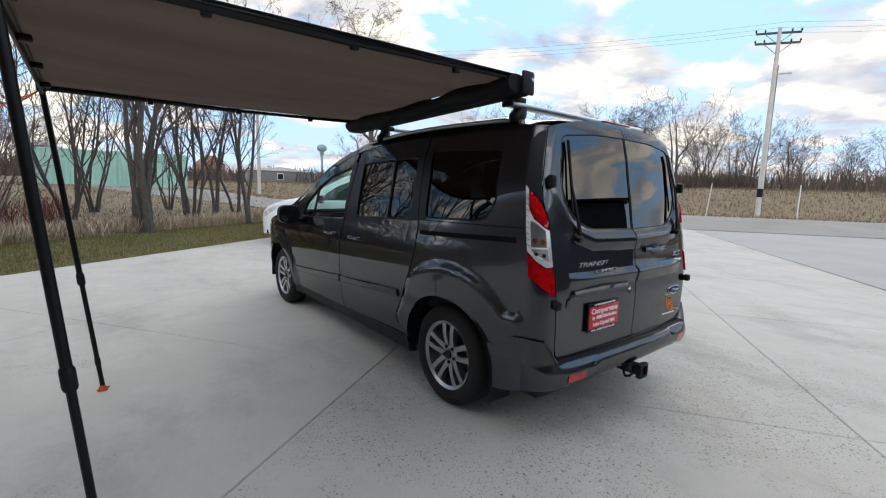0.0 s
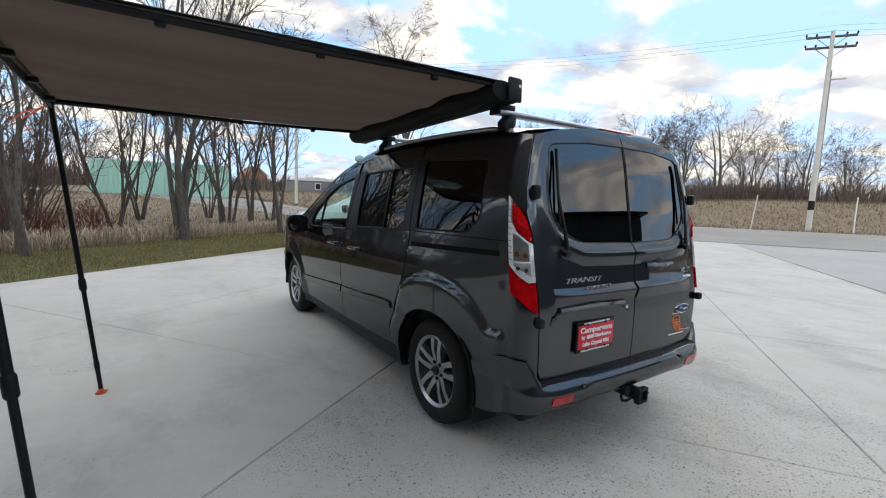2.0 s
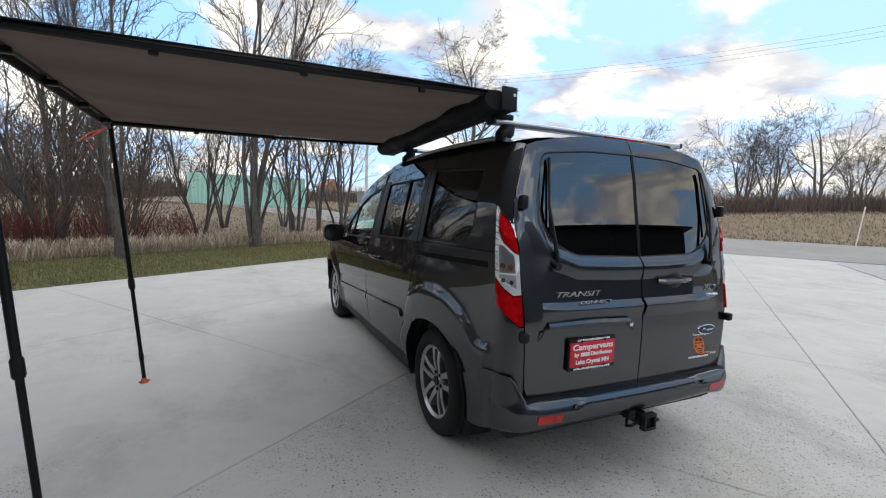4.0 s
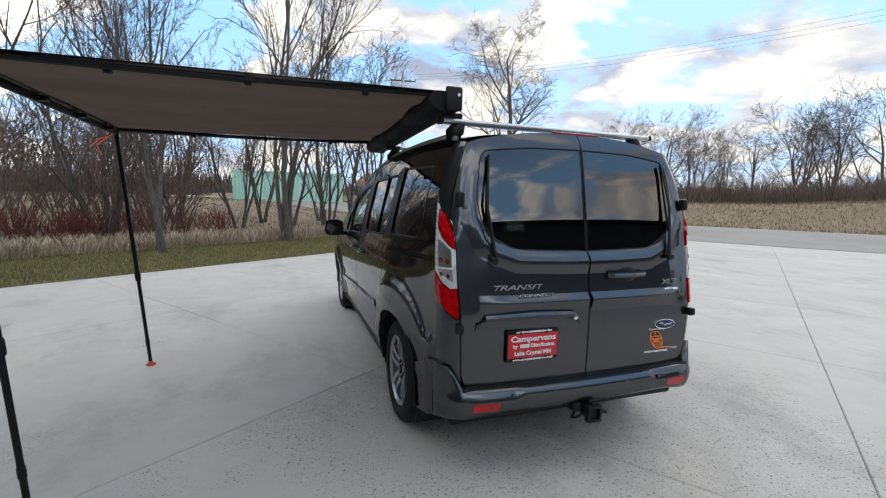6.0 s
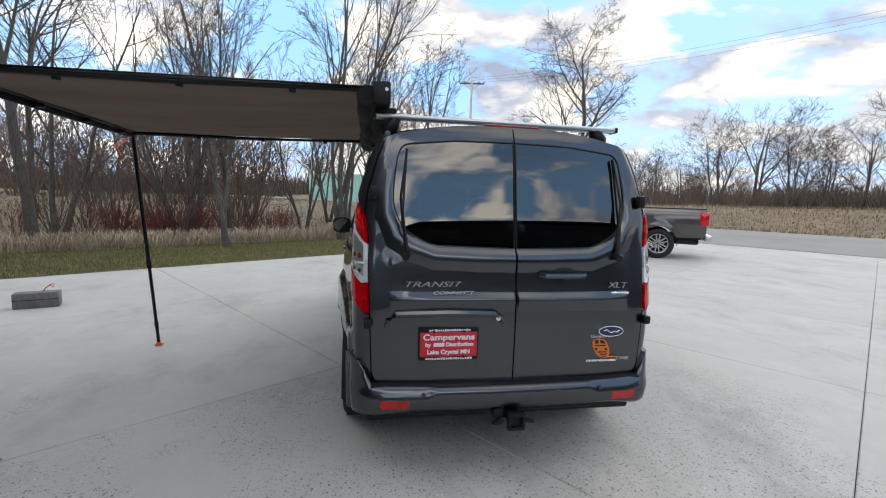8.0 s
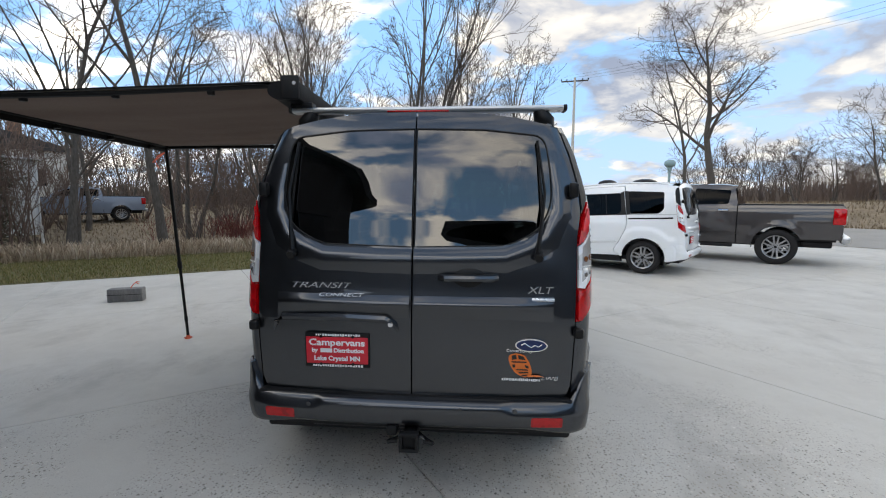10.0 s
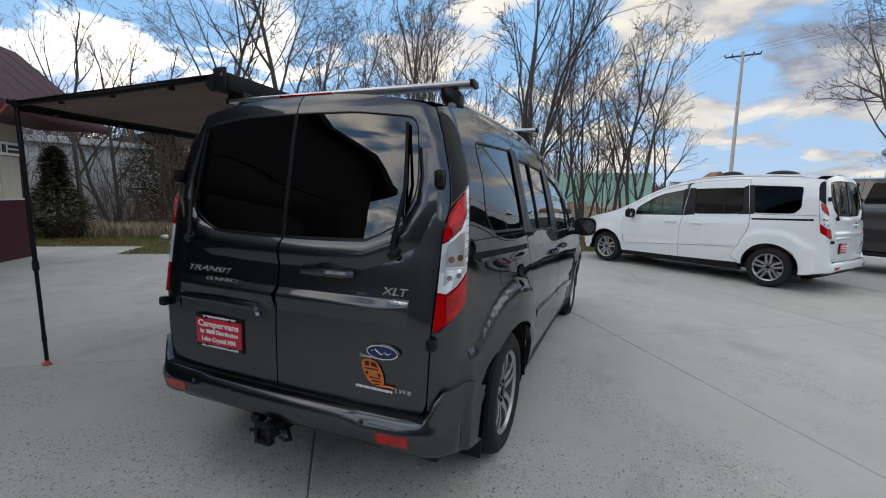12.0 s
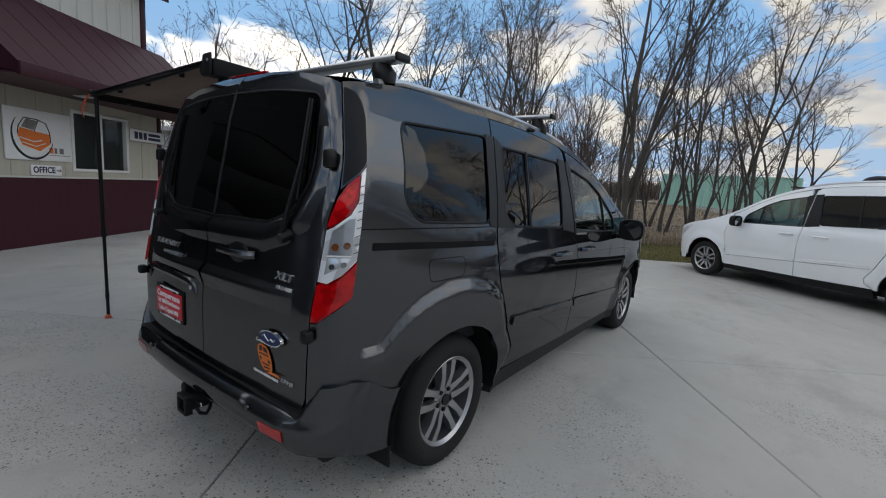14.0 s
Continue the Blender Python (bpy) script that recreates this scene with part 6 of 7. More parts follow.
def G_prism(outline, u0, u1):
    """An outline of (v, z) drawn out from u0 to u1."""
    bm = bmesh.new()
    a, c = ([bm.verts.new(G(u, v, z)) for v, z in outline] for u in (u0, u1))
    n = len(outline)
    for k in range(n):
        bm.faces.new((a[k], a[(k + 1) % n], c[(k + 1) % n], c[k]))
    bm.faces.new(a)
    bm.faces.new(c)
    bmesh.ops.recalc_face_normals(bm, faces=bm.faces)
    return bm


def office():
    b = thing("office_building", "cream and maroon metal-sided office with a deep maroon eave", "building")
    F = -6.0
    w0, w1, wz0, wz1 = 4.99, 6.25, 1.25, 2.20
    for u in ((F - 0.2, F, 3.25, w0, 1.09, 2.62), (F - 0.2, F, w1, 7.25, 1.09, 2.62), (F - 0.2, F, w0, w1, 1.09, wz0), (F - 0.2, F, w0, w1, wz1, 2.62)):
        part("wall", gbox(*u), CREAM, b)
    part("wall", gbox(F - 0.2, F, 2.995, 3.245, 1.09, 2.62), CHARCOAL, b)
    part("wall", gbox(-6.3, F - 0.2, 7.05, 7.25, 0, 2.62), CREAM, b)
    part("wainscot", gbox(F - 0.2, F + 0.012, 3.05, 7.262, -0.1, 1.075), MAROON, b, "maroon lower wall")
    part("wall", gbox(F - 0.2, F, 2.995, 3.045, -0.1, 1.085), CHARCOAL, b)
    part("wainscot_trim", gbox(F - 0.02, F + 0.03, 3.25, 7.28, 1.075, 1.105, 0.004), WHITE_SIDING, b)
    part("corner_trim", gbox(F - 0.06, F + 0.022, 7.16, 7.275, 1.105, 2.47, 0.004), MAROON_TRIM, b)
    rib = bmesh.new()
    add_box(rib, (0, 0, 0), (0.016, 0.03, 1.36), 0.005, segs=1)
    for k in range(10):
        v = 3.46 + 0.46 * k
        if w0 - 0.1 < v < w1 + 0.1 or v > 7.1:
            continue
        r2 = rib.copy()
        bmesh.ops.transform(r2, matrix=pose(0, 0, 0, 0, 0, GRID) @ Matrix.Translation((F + 0.004, v, 1.785)), verts=r2.verts)
        part("siding_rib", r2, CREAM, b)
    rib.free()
    wn = part("window", gbox(F - 0.10, F + 0.03, w0 - 0.03, w1 + 0.03, wz0 - 0.05, wz0, 0.006), WINDOW_WHITE, b, "white vinyl slider window")
    for u in ((F - 0.10, F + 0.03, w0 - 0.03, w1 + 0.03, wz1, wz1 + 0.05), (F - 0.10, F + 0.03, w0 - 0.03, w0 + 0.03, wz0, wz1), (F - 0.10, F + 0.03, w1 - 0.03, w1 + 0.03, wz0, wz1), (F - 0.08, F + 0.015, 5.59, 5.65, wz0, wz1)):
        part("frame", gbox(*u, 0.006), WINDOW_WHITE, wn)
    for a, c in ((w0, 5.62), (5.62, w1)):
        part("pane", gbox(F - 0.055, F - 0.05, a, c, wz0, wz1), HOUSE_GLASS, wn)
    # added pale board that lightens the panes in place of a brighter room
    part("blind", gbox(F - 0.19, F - 0.18, w0, w1, wz0, wz1), PALE_METAL, wn)
    # deep eave with its sloping maroon roof
    prof = [(-6.30, 2.60), (-4.88, 2.44), (-4.86, 2.56), (-6.30, 3.88)]
    ev = bmesh.new()
    ends = [[ev.verts.new(G(q[0], v, q[1])) for q in prof] for v in (3.0, 7.85)]
    for k in range(4):
        ev.faces.new((ends[0][k], ends[0][(k + 1) % 4], ends[1][(k + 1) % 4], ends[1][k]))
    for e in ends:
        ev.faces.new(e)
    bmesh.ops.recalc_face_normals(ev, faces=ev.faces)
    part("eave", ev, MAROON, b, "sloping maroon metal eave")
    part("soffit", gbox(-6.0, -4.9, 3.0, 7.75, 2.42, 2.445), MAROON_TRIM, b)
    part("fascia", gbox(-4.90, -4.83, 3.0, 7.86, 2.40, 2.57, 0.01), MAROON_TRIM, b)
    rb = bmesh.new()
    for k in range(10):
        v = 3.3 + 0.5 * k
        add_tube(rb, [G(-4.86, v, 2.557), G(-6.30, v, 3.88)], 0.007, 5)
    part("roof_rib", rb, MAROON, b)
    # taller shop behind
    part("wall", gbox(-17.5, -6.3, 3.0, 7.25, -0.1, 5.05), WHITE_SIDING, b, "white ribbed upper wall")
    # dark gable bay beside the office, with its wide roll-up door
    bay = G_prism([(-3.9, -0.1), (-3.9, 4.0), (2.1, 6.7), (2.99, 6.3), (2.99, -0.1)], -17.5, -6.0)
    part("wall", bay, CHARCOAL, b, "dark metal-clad gable wall")
    part("roof", G_prism([(-4.45, 3.72), (-4.45, 3.88), (2.1, 6.86), (2.99, 6.46), (2.99, 6.29), (2.1, 6.69)], -17.6, -5.6), SATIN_BLACK, b)
    door = part("garage_door", gbox(-6.0, -5.985, -3.15, 1.05, -0.05, 3.05), SATIN_BLACK, b, "wide dark roll-up door")
    for k in range(5):
        part("door_panel", gbox(-5.985, -5.970, -3.13, 1.03, 0.01 + 0.605 * k, 0.60 + 0.605 * k, 0.004), SATIN_BLACK, door)
    part("door_trim", gbox(-6.0, -5.95, -3.3, 1.2, 3.05, 3.17, 0.004), CHARCOAL, door)
    part("wall_lamp", gbox(-6.0, -5.82, 1.7, 1.9, 3.3, 3.6, 0.02), SATIN_BLACK, b)
    rb = bmesh.new()
    for k in range(12):
        v = 3.2 + 0.34 * k
        add_tube(rb, [G(-6.295, v, 3.9), G(-6.295, v, 5.02)], 0.016, 5)
    part("siding_rib", rb, WHITE_SIDING, b)
    part("corner_trim", gbox(-6.36, -6.27, 7.16, 7.30, 3.6, 5.05, 0.005), MAROON_TRIM, b)
    part("roof", gable_roof(-17.5, -6.3, 3.36, 7.25, 5.05, 6.7, 0.35), MAROON, b)
    # lights under the soffit
    part("soffit_light", gbox(-5.55, -5.35, 4.55, 4.75, 2.405, 2.425), WINDOW_WHITE, b)


office()


def wall_sign(name, label, v0, v1, z0, z1, build, u=-5.985, cut=0.03):
    s = thing(name, label, "sign")
    part("board", gbox(u - 0.004, u + 0.016, v0, v1, z0, z1, 0.004), WHITE_INK, s)
    m = pose(0, 0, 0, 0, 0, GRID) @ Matrix.Translation((u + 0.0175, (v0 + v1) / 2, (z0 + z1) / 2)) @ Matrix.Rotation(math.pi / 2, 4, "Z") @ Matrix.Rotation(math.pi / 2, 4, "X")
    build(s, m)


def office_text(s, m):
    letters("OFFICE", 0.135, m @ Matrix.Translation((-0.045, 0, 0)), NAVY_INK, s, width=0.38, bold=0.004)
    ar = bmesh.new()
    add_box(ar, (0.20, 0, 0), (0.06, 0.014, 0.001))
    bmesh.ops.create_cone(ar, cap_ends=True, segments=3, radius1=0.026, radius2=0.026, depth=0.002, matrix=Matrix.Translation((0.235, 0, 0)))
    bmesh.ops.transform(ar, matrix=m, verts=ar.verts)
    part("arrow", ar, NAVY_INK, s)


def address_bars(s, m):
    ar = bmesh.new()
    for x, w in ((-0.34, 0.10), (-0.21, 0.10), (-0.08, 0.10)):
        add_box(ar, (x, 0, 0), (w, 0.14, 0.001))
    add_box(ar, (0.20, 0.042, 0), (0.36, 0.055, 0.001))
    add_box(ar, (0.20, -0.042, 0), (0.38, 0.055, 0.001))
    bmesh.ops.transform(ar, matrix=m, verts=ar.verts)
    part("lettering", ar, NAVY_INK, s)
    fr = bmesh.new()
    pts = rounded([(-0.53, -0.125), (0.53, -0.125), (0.53, 0.125), (-0.53, 0.125)], 0.05)
    add_tube(fr, [m @ Vector((x, y, 0)) for x, y in pts + pts[:1]], 0.006, 5)
    part("border", fr, GREY_WOOD, s)


def banner_art(s, m):
    """A van seen from its front corner over a black swoosh, drawn in black and orange."""
    def ribbon(name, pts, r, mat):
        bm = bmesh.new()
        add_tube(bm, [m @ Vector((x, y, 0)) for x, y in pts], r, 5)
        part(name, bm, mat, s)

    def patch(name, poly, mat, lift=0.0015):
        bm = bmesh.new()
        f = bm.faces.new([bm.verts.new(m @ Vector((x, y, lift))) for x, y in poly])
        part(name, bm, mat, s, smooth=False)
    arc = [(0.34 * math.cos(a) - 0.12, 0.36 * math.sin(a) + 0.0) for a in np.linspace(radians(140), radians(345), 24)]
    ribbon("swoosh", arc, [0.004 + 0.017 * math.sin(math.pi * k / 23) for k in range(24)], BLACK_INK)
    patch("van_body", [(-0.37, -0.02), (-0.30, -0.16), (-0.02, -0.24), (0.16, -0.12), (0.17, 0.03), (-0.10, 0.06), (-0.33, 0.10)], ORANGE_INK)
    patch("van_windscreen", [(-0.31, 0.11), (-0.11, 0.075), (-0.04, 0.22), (-0.22, 0.24)], GREY_WOOD)
    ribbon("van_outline", [(-0.37, 0.0), (-0.35, 0.12), (-0.26, 0.25), (-0.05, 0.245), (0.10, 0.20), (0.16, 0.06), (0.17, -0.10)], 0.008, BLACK_INK)
    ribbon("van_outline", [(-0.10, 0.06), (-0.03, 0.23)], 0.006, BLACK_INK)
    ribbon("van_grille", [(-0.34, -0.05), (-0.12, -0.10), (0.02, -0.07)], 0.009, WHITE_INK)
    ribbon("van_grille", [(-0.30, -0.12), (-0.08, -0.17), (0.08, -0.11)], 0.007, WHITE_INK)
    for x, w in ((0.14, 0.07), (0.23, 0.05), (0.32, 0.08)):
        patch("lettering", [(x, -0.26), (x + w, -0.26), (x + w, -0.17), (x, -0.17)], GREY_WOOD if x > 0.2 else ORANGE_INK)
    ribbon("rule", [(0.10, -0.29), (0.52, -0.29)], 0.004, GREY_WOOD)


wall_sign("office_sign", "white wall sign reading OFFICE with an arrow", 4.20, 4.73, 1.12, 1.28, office_text)
wall_sign("address_sign", "white wall sign with dark blue writing", 6.30, 7.36, 1.86, 2.11, address_bars)
wall_sign("banner", "white banner with an orange and black van drawing", 3.82, 4.95, 1.35, 2.12, banner_art)


def shop():
    b = thing("shop_building", "large dark metal-sided shop with a low gable", "building")
    part("wall", gbox(-26, 6.0, -32, -14, -0.1, 3.8), CHARCOAL, b)
    for k in range(3):
        part("garage_door", gbox(-13 + 5.2 * k, -9.6 + 5.2 * k, -14.0, -13.96, 0, 3.0), SATIN_BLACK, b)
    part("roof", gable_roof(-26, 6.0, -32, -14, 3.8, 5.9, 0.5, "v"), SATIN_BLACK, b)
    gb = bmesh.new()
    gb.faces.new([gb.verts.new(G(-26, -14.01, 3.75)), gb.verts.new(G(6, -14.01, 3.75)), gb.verts.new(G(-10, -14.01, 5.85))])
    r = bmesh.ops.extrude_face_region(gb, geom=gb.faces[:])
    bmesh.ops.translate(gb, vec=G(0, -0.2) , verts=[q for q in r["geom"] if isinstance(q, bmesh.types.BMVert)])
    part("gable", gb, CHARCOAL, b)


shop()


def far_building(name, label, x, y, w, d, h, turn, wall_mat, roof_mat, rise=1.0, windows=2, category="building"):
    z0 = terrain(x, y)
    b = thing(name, label, category, "", pose(x, y, z0, 0, 0, turn))
    part("wall", box((0, 0, h / 2 - 0.1), (w, d, h + 0.2), 0.02), wall_mat, b)
    if rise:
        m = Matrix.Rotation(math.pi / 2, 4, "X")
        bm = prism([(-w / 2 - 0.2, h - 0.02), (w / 2 + 0.2, h - 0.02), (0, h + rise)], d + 0.4, Matrix.Translation((0, d / 2 + 0.2, 0)) @ m)
        part("roof", bm, roof_mat, b)
    for k in range(windows):
        xx = -w / 2 + w * (k + 0.5) / windows
        wn = part("window", box((xx, -d / 2 - 0.01, h * 0.55), (0.9, 0.06, 1.0), 0.01), WINDOW_WHITE, b)
        part("pane", box((xx, -d / 2 - 0.045, h * 0.55), (0.74, 0.01, 0.84)), SATIN_BLACK, wn)
    return b


far_building("metal_shed", "pale grey metal-sided shed behind bare trees", -20.0, 8.9, 9.4, 6.0, 2.72, 66.6, PALE_METAL, PALE_METAL, 0.25, 0)
shed = bpy.data.objects["metal_shed"]
for k in range(30):
    part("siding_rib", box((-4.62 + 0.32 * k, -3.01, 1.35), (0.06, 0.05, 2.7), 0.01), PALE_METAL, shed)
hs = far_building("old_house", "pale clapboard house behind the trees", -25.7, 19.0, 7.5, 6.0, 3.1, 48, WHITE_SIDING, DARK_ROOF, 1.1, 2)
part("chimney", box((1.2, 0.6, 4.2), (0.6, 0.6, 1.6), 0.01), BRICK_RED, hs, "red brick chimney")
far_building("brick_house", "small brown brick house far across the field", 19.5, 116, 5.0, 5.0, 4.0, 15, BRICK_RED, BRICK_RED, 2.2, 2)
far_building("field_shed", "low grey shed far across the field", 20, 68, 9, 5, 1.9, -10, GREY_WOOD, PALE_METAL, 0.6, 1)


def container(x0, y0, x1, y1, h):
    z0 = terrain((x0 + x1) / 2, (y0 + y1) / 2) - 0.1
    L = math.hypot(x1 - x0, y1 - y0)
    c = thing("storage_container", "faded green corrugated storage container", "container", "", pose((x0 + x1) / 2, (y0 + y1) / 2, z0, 0, 0, math.degrees(math.atan2(y1 - y0, x1 - x0))))
    bm = bmesh.new()
    n = int(L / 0.28)
    rows = []
    for i in range(n * 4 + 1):
        x = -L / 2 + L * i / (n * 4)
        y = -1.2 - (0.05 if i % 4 in (1, 2) else 0.0)
        rows.append((bm.verts.new((x, y, 0.12)), bm.verts.new((x, y, h - 0.1))))
    for a, b in zip(rows, rows[1:]):
        bm.faces.new((a[0], b[0], b[1], a[1]))
    part("side_panel", bm, GREEN_TARP, c)
    part("body", box((0, 0.05, h / 2), (L, 2.4, h - 0.02), 0.02), GREEN_TARP, c)
    for x in (-L / 2 + 0.07, 0, L / 2 - 0.07):
        part("corner_post", box((x, -1.22, h / 2), (0.14, 0.12, h), 0.01), GREEN_TARP, c)
    for z in (0.07, h - 0.07):
        part("rail", box((0, -1.22, z), (L, 0.10, 0.14), 0.01), GREEN_TARP, c)


container(-5.6, 38.6, 3.2, 38.2, 2.5)

tw = thing("water_tower", "pale teal water tower on the horizon", "water tower", "", pose(115, 275, 0))
bm = bmesh.new()
bmesh.ops.create_uvsphere(bm, u_segments=20, v_segments=12, radius=3.2, matrix=Matrix.Translation((0, 0, 26)) @ Matrix.Diagonal((1, 1, 0.75, 1)))
part("tank", bm, TEAL_PAINT, tw)
part("stem", tube([(0, 0, 0), (0, 0, 20), (0, 0, 24)], [0.9, 0.7, 1.6], 12), TEAL_PAINT, tw)


# ---------------------------------------------------------------- vehicles
grey_van = build_van(Matrix(), GREY_PAINT, "grey_van", "dark grey compact camper van with an awning on its roof bars", "camper vans")
white_van = build_van(pose(4.06, 7.0, 0, 0, 0, 55.6), WHITE_PAINT, "white_van", "white compact passenger van with dark windows", "camper vans", False)


def roof_gear(v, bars=True):
    if not bars:
        for x, y, r in ((0.0, 0.25, 0.22), (-0.1, 1.0, 0.17)):
            bm = bmesh.new()
            bmesh.ops.create_uvsphere(bm, u_segments=20, v_segments=10, radius=1.0, matrix=Matrix.Translation((x, y, 1.83)) @ Matrix.Diagonal((r, r * 1.2, 0.09, 1)))
            part("roof_vent", bm, SATIN_BLACK, v)
    else:
        bm = bmesh.new()
        bmesh.ops.create_uvsphere(bm, u_segments=20, v_segments=10, radius=1.0, matrix=Matrix.Translation((-0.12, 0.45, 1.835)) @ Matrix.Diagonal((0.2, 0.24, 0.07, 1)))
        part("roof_vent", bm, SATIN_BLACK, v)


roof_gear(grey_van)
roof_gear(white_van, False)


def roof_bar(y, x0, x1, z):
    b = thing("roof_bar", "silver aluminium roof bar on black feet", "roof rack", "roof bars")
    bm = bmesh.new()
    add_box(bm, ((x0 + x1) / 2, y, z), (x1 - x0, 0.075, 0.028), 0.012, segs=3)
    part("bar", bm, ALUMINIUM, b)
    for x in (x0, x1):
        part("end_cap", box((x, y, z), (0.02, 0.079, 0.032), 0.006), SATIN_BLACK, b)
    for sg in (-1, 1):
        ft = bmesh.new()
        zr = lerp_table(VAN_TOP, y) + 0.03
        xr = sg * (lerp_table(VAN_W, lerp_table(VAN_TOP, y)) - 0.05)
        add_tube(ft, [(xr + sg * 0.012, y, zr - 0.03), (xr + sg * 0.004, y, zr + 0.005), (xr - sg * 0.02, y, zr + 0.03), (xr - sg * 0.035, y, z - 0.006)], [0.034, 0.046, 0.046, 0.034], 12)
        part("foot", ft, SATIN_BLACK, b)


roof_bar(-0.30, -0.72, 0.735, 1.866)
roof_bar(1.20, -0.70, 0.735, 1.872)


def hitch():
    h = thing("tow_hitch", "black square tow hitch receiver", "tow hitch")
    r = part("receiver", box((0.0, -0.75, 0.312), (0.062, 0.19, 0.062), 0.006), BLACK_PLASTIC, h)
    cl = bmesh.new()                   # a square collar, open at the back
    for x, z, w, hh in ((0, 0.036, 0.088, 0.016), (0, -0.036, 0.088, 0.016), (0.036, 0, 0.016, 0.058), (-0.036, 0, 0.016, 0.058)):
        add_box(cl, (x, -0.846, 0.312 + z), (w, 0.034, hh), 0.004)
    part("collar", cl, BLACK_PLASTIC, h)
    # no hollow is modelled: a near-black plate stands for the shade in it
    part("bore", box((0.0, -0.838, 0.312), (0.056, 0.004, 0.056)), SLOT_SHADOW_BLACK, h)
    part("crossbar", tube([(-0.5, -0.66, 0.312), (0.5, -0.66, 0.312)], 0.032, 10), BLACK_PLASTIC, h)
    for sg in (-1, 1):
        part("chain_loop", tube([(sg * 0.03, -0.74, 0.30), (sg * 0.07, -0.77, 0.285), (sg * 0.105, -0.80, 0.285), (sg * 0.10, -0.825, 0.295), (sg * 0.06, -0.82, 0.30)], 0.008, 7), BLACK_PLASTIC, h)
    part("wiring_socket", box((-0.085, -0.79, 0.345), (0.05, 0.06, 0.05), 0.012), BLACK_PLASTIC, h)
    part("hitch_pin", tube([(-0.055, -0.80, 0.312), (0.055, -0.80, 0.312), (0.066, -0.80, 0.30)], 0.007, 8), GREY_CHROME, h)


hitch()


def awning():
    tilt = 0.045                       # the roof falls to the front
    a = thing("awning", "pull-out brown awning with black poles on a roof bar", "awning", "", Matrix(((1, 0, 0, 0), (0, 1, 0, 0), (0, 0, 1, 0), (0, 0, 0, 1))))
    drop = Matrix.Translation((0, -0.37, 1.98)) @ Matrix.Rotation(-math.atan2(tilt, 1.87), 4, "X") @ Matrix.Translation((0, 0.37, -1.98))
    y0, y1, xi, xo, zi, zo = -0.37, 1.53, -0.74, -2.79, 2.0, 1.965
    cs = bmesh.new()
    add_box(cs, (-0.69, (y0 + y1) / 2, 1.955), (0.105, y1 - y0 + 0.06, 0.105), 0.025)
    case = part("case", cs, COVER_BLACK, a, "black awning case")
    bag = bmesh.new()
    rows = []
    for i in range(41):
        g = i / 40
        y = y0 - 0.02 + (y1 - y0 + 0.04) * g
        sag = 0.012 * math.sin(9 * g) + 0.007 * math.sin(31 * g + 1)
        rows.append([bag.verts.new((-0.750 + (0.066 + 0.5 * sag) * math.cos(q), y, 1.952 + sag * 0.5 + (0.050 + 0.010 * math.sin(23 * g + 3 * math.sin(q))) * math.sin(q))) for q in np.linspace(0, 2 * math.pi, 15)[:-1]])
    for r0, r1 in zip(rows, rows[1:]):
        for j in range(14):
            bag.faces.new((r0[j], r0[(j + 1) % 14], r1[(j + 1) % 14], r1[j]))
    bag.faces.new(rows[0]); bag.faces.new(rows[-1][::-1])
    bmesh.ops.recalc_face_normals(bag, faces=bag.faces)
    part("cover_bag", bag, COVER_BLACK, case, "slack black fabric cover under the case")
    part("end_plate", box((-0.685, y0 - 0.04, 1.965), (0.095, 0.02, 0.125), 0.012), BLACK_PLASTIC, case)
    part("end_plate", box((-0.685, y1 + 0.04, 1.965), (0.095, 0.02, 0.125), 0.012), BLACK_PLASTIC, case)
    part("bolt", tube([(-0.66, y0 - 0.054, 1.985), (-0.66, y0 - 0.049, 1.985)], 0.009, 10), ALUMINIUM, case)
    for y in (-0.30, 1.12):
        part("bracket", box((-0.66, y, 1.895), (0.12, 0.06, 0.03), 0.006), BLACK_PLASTIC, case)
    cl = bmesh.new()
    n, k = 26, 22
    rows = []
    for i in range(n + 1):
        f = i / n
        row = []
        for j in range(k + 1):
            g = j / k
            sag = -0.045 * math.sin(math.pi * f) * math.sin(math.pi * g) + 0.006 * math.sin(17 * f + 5 * g) * math.sin(math.pi * g)
            row.append(cl.verts.new((xi + (xo - xi) * f, y0 + (y1 - y0) * g, zi + (zo - zi) * f + sag)))
        rows.append(row)
    for r0, r1 in zip(rows, rows[1:]):
        for j in range(k):
            cl.faces.new((r0[j], r0[j + 1], r1[j + 1], r1[j]))
    r = bmesh.ops.solidify(cl, geom=cl.faces[:], thickness=0.003)
    part("cloth", cl, CLOTH, a, "brown awning cloth, taut with soft creases")
    rail = part("front_rail", tube([(xo, y0 - 0.04, zo), (xo, y1 + 0.04, zo)], 0.021, 10), SATIN_BLACK, a)
    part("valance", box((xo + 0.004, (y0 + y1) / 2, zo - 0.03), (0.012, y1 - y0, 0.06), 0.004), SATIN_BLACK, a)
    for y in (y0 + 0.005, y1 - 0.005):
        arm = bmesh.new()
        add_tube(arm, [(xi, y, zi - 0.012), (-1.7, y, 0.5 * (zi + zo) - 0.022), (-1.72, y, 0.5 * (zi + zo) - 0.022), (xo, y, zo - 0.014)], [0.012, 0.012, 0.015, 0.015], 8)
        ar = part("spreader_arm", arm, SATIN_BLACK, a)
        part("hem", box(((xi + xo) / 2, y, (zi + zo) / 2 + 0.002), (xi - xo, 0.05, 0.006), 0.002, Matrix.Rotation(math.atan2(zi - zo, xi - xo), 3, "Y").inverted()), SATIN_BLACK, a)
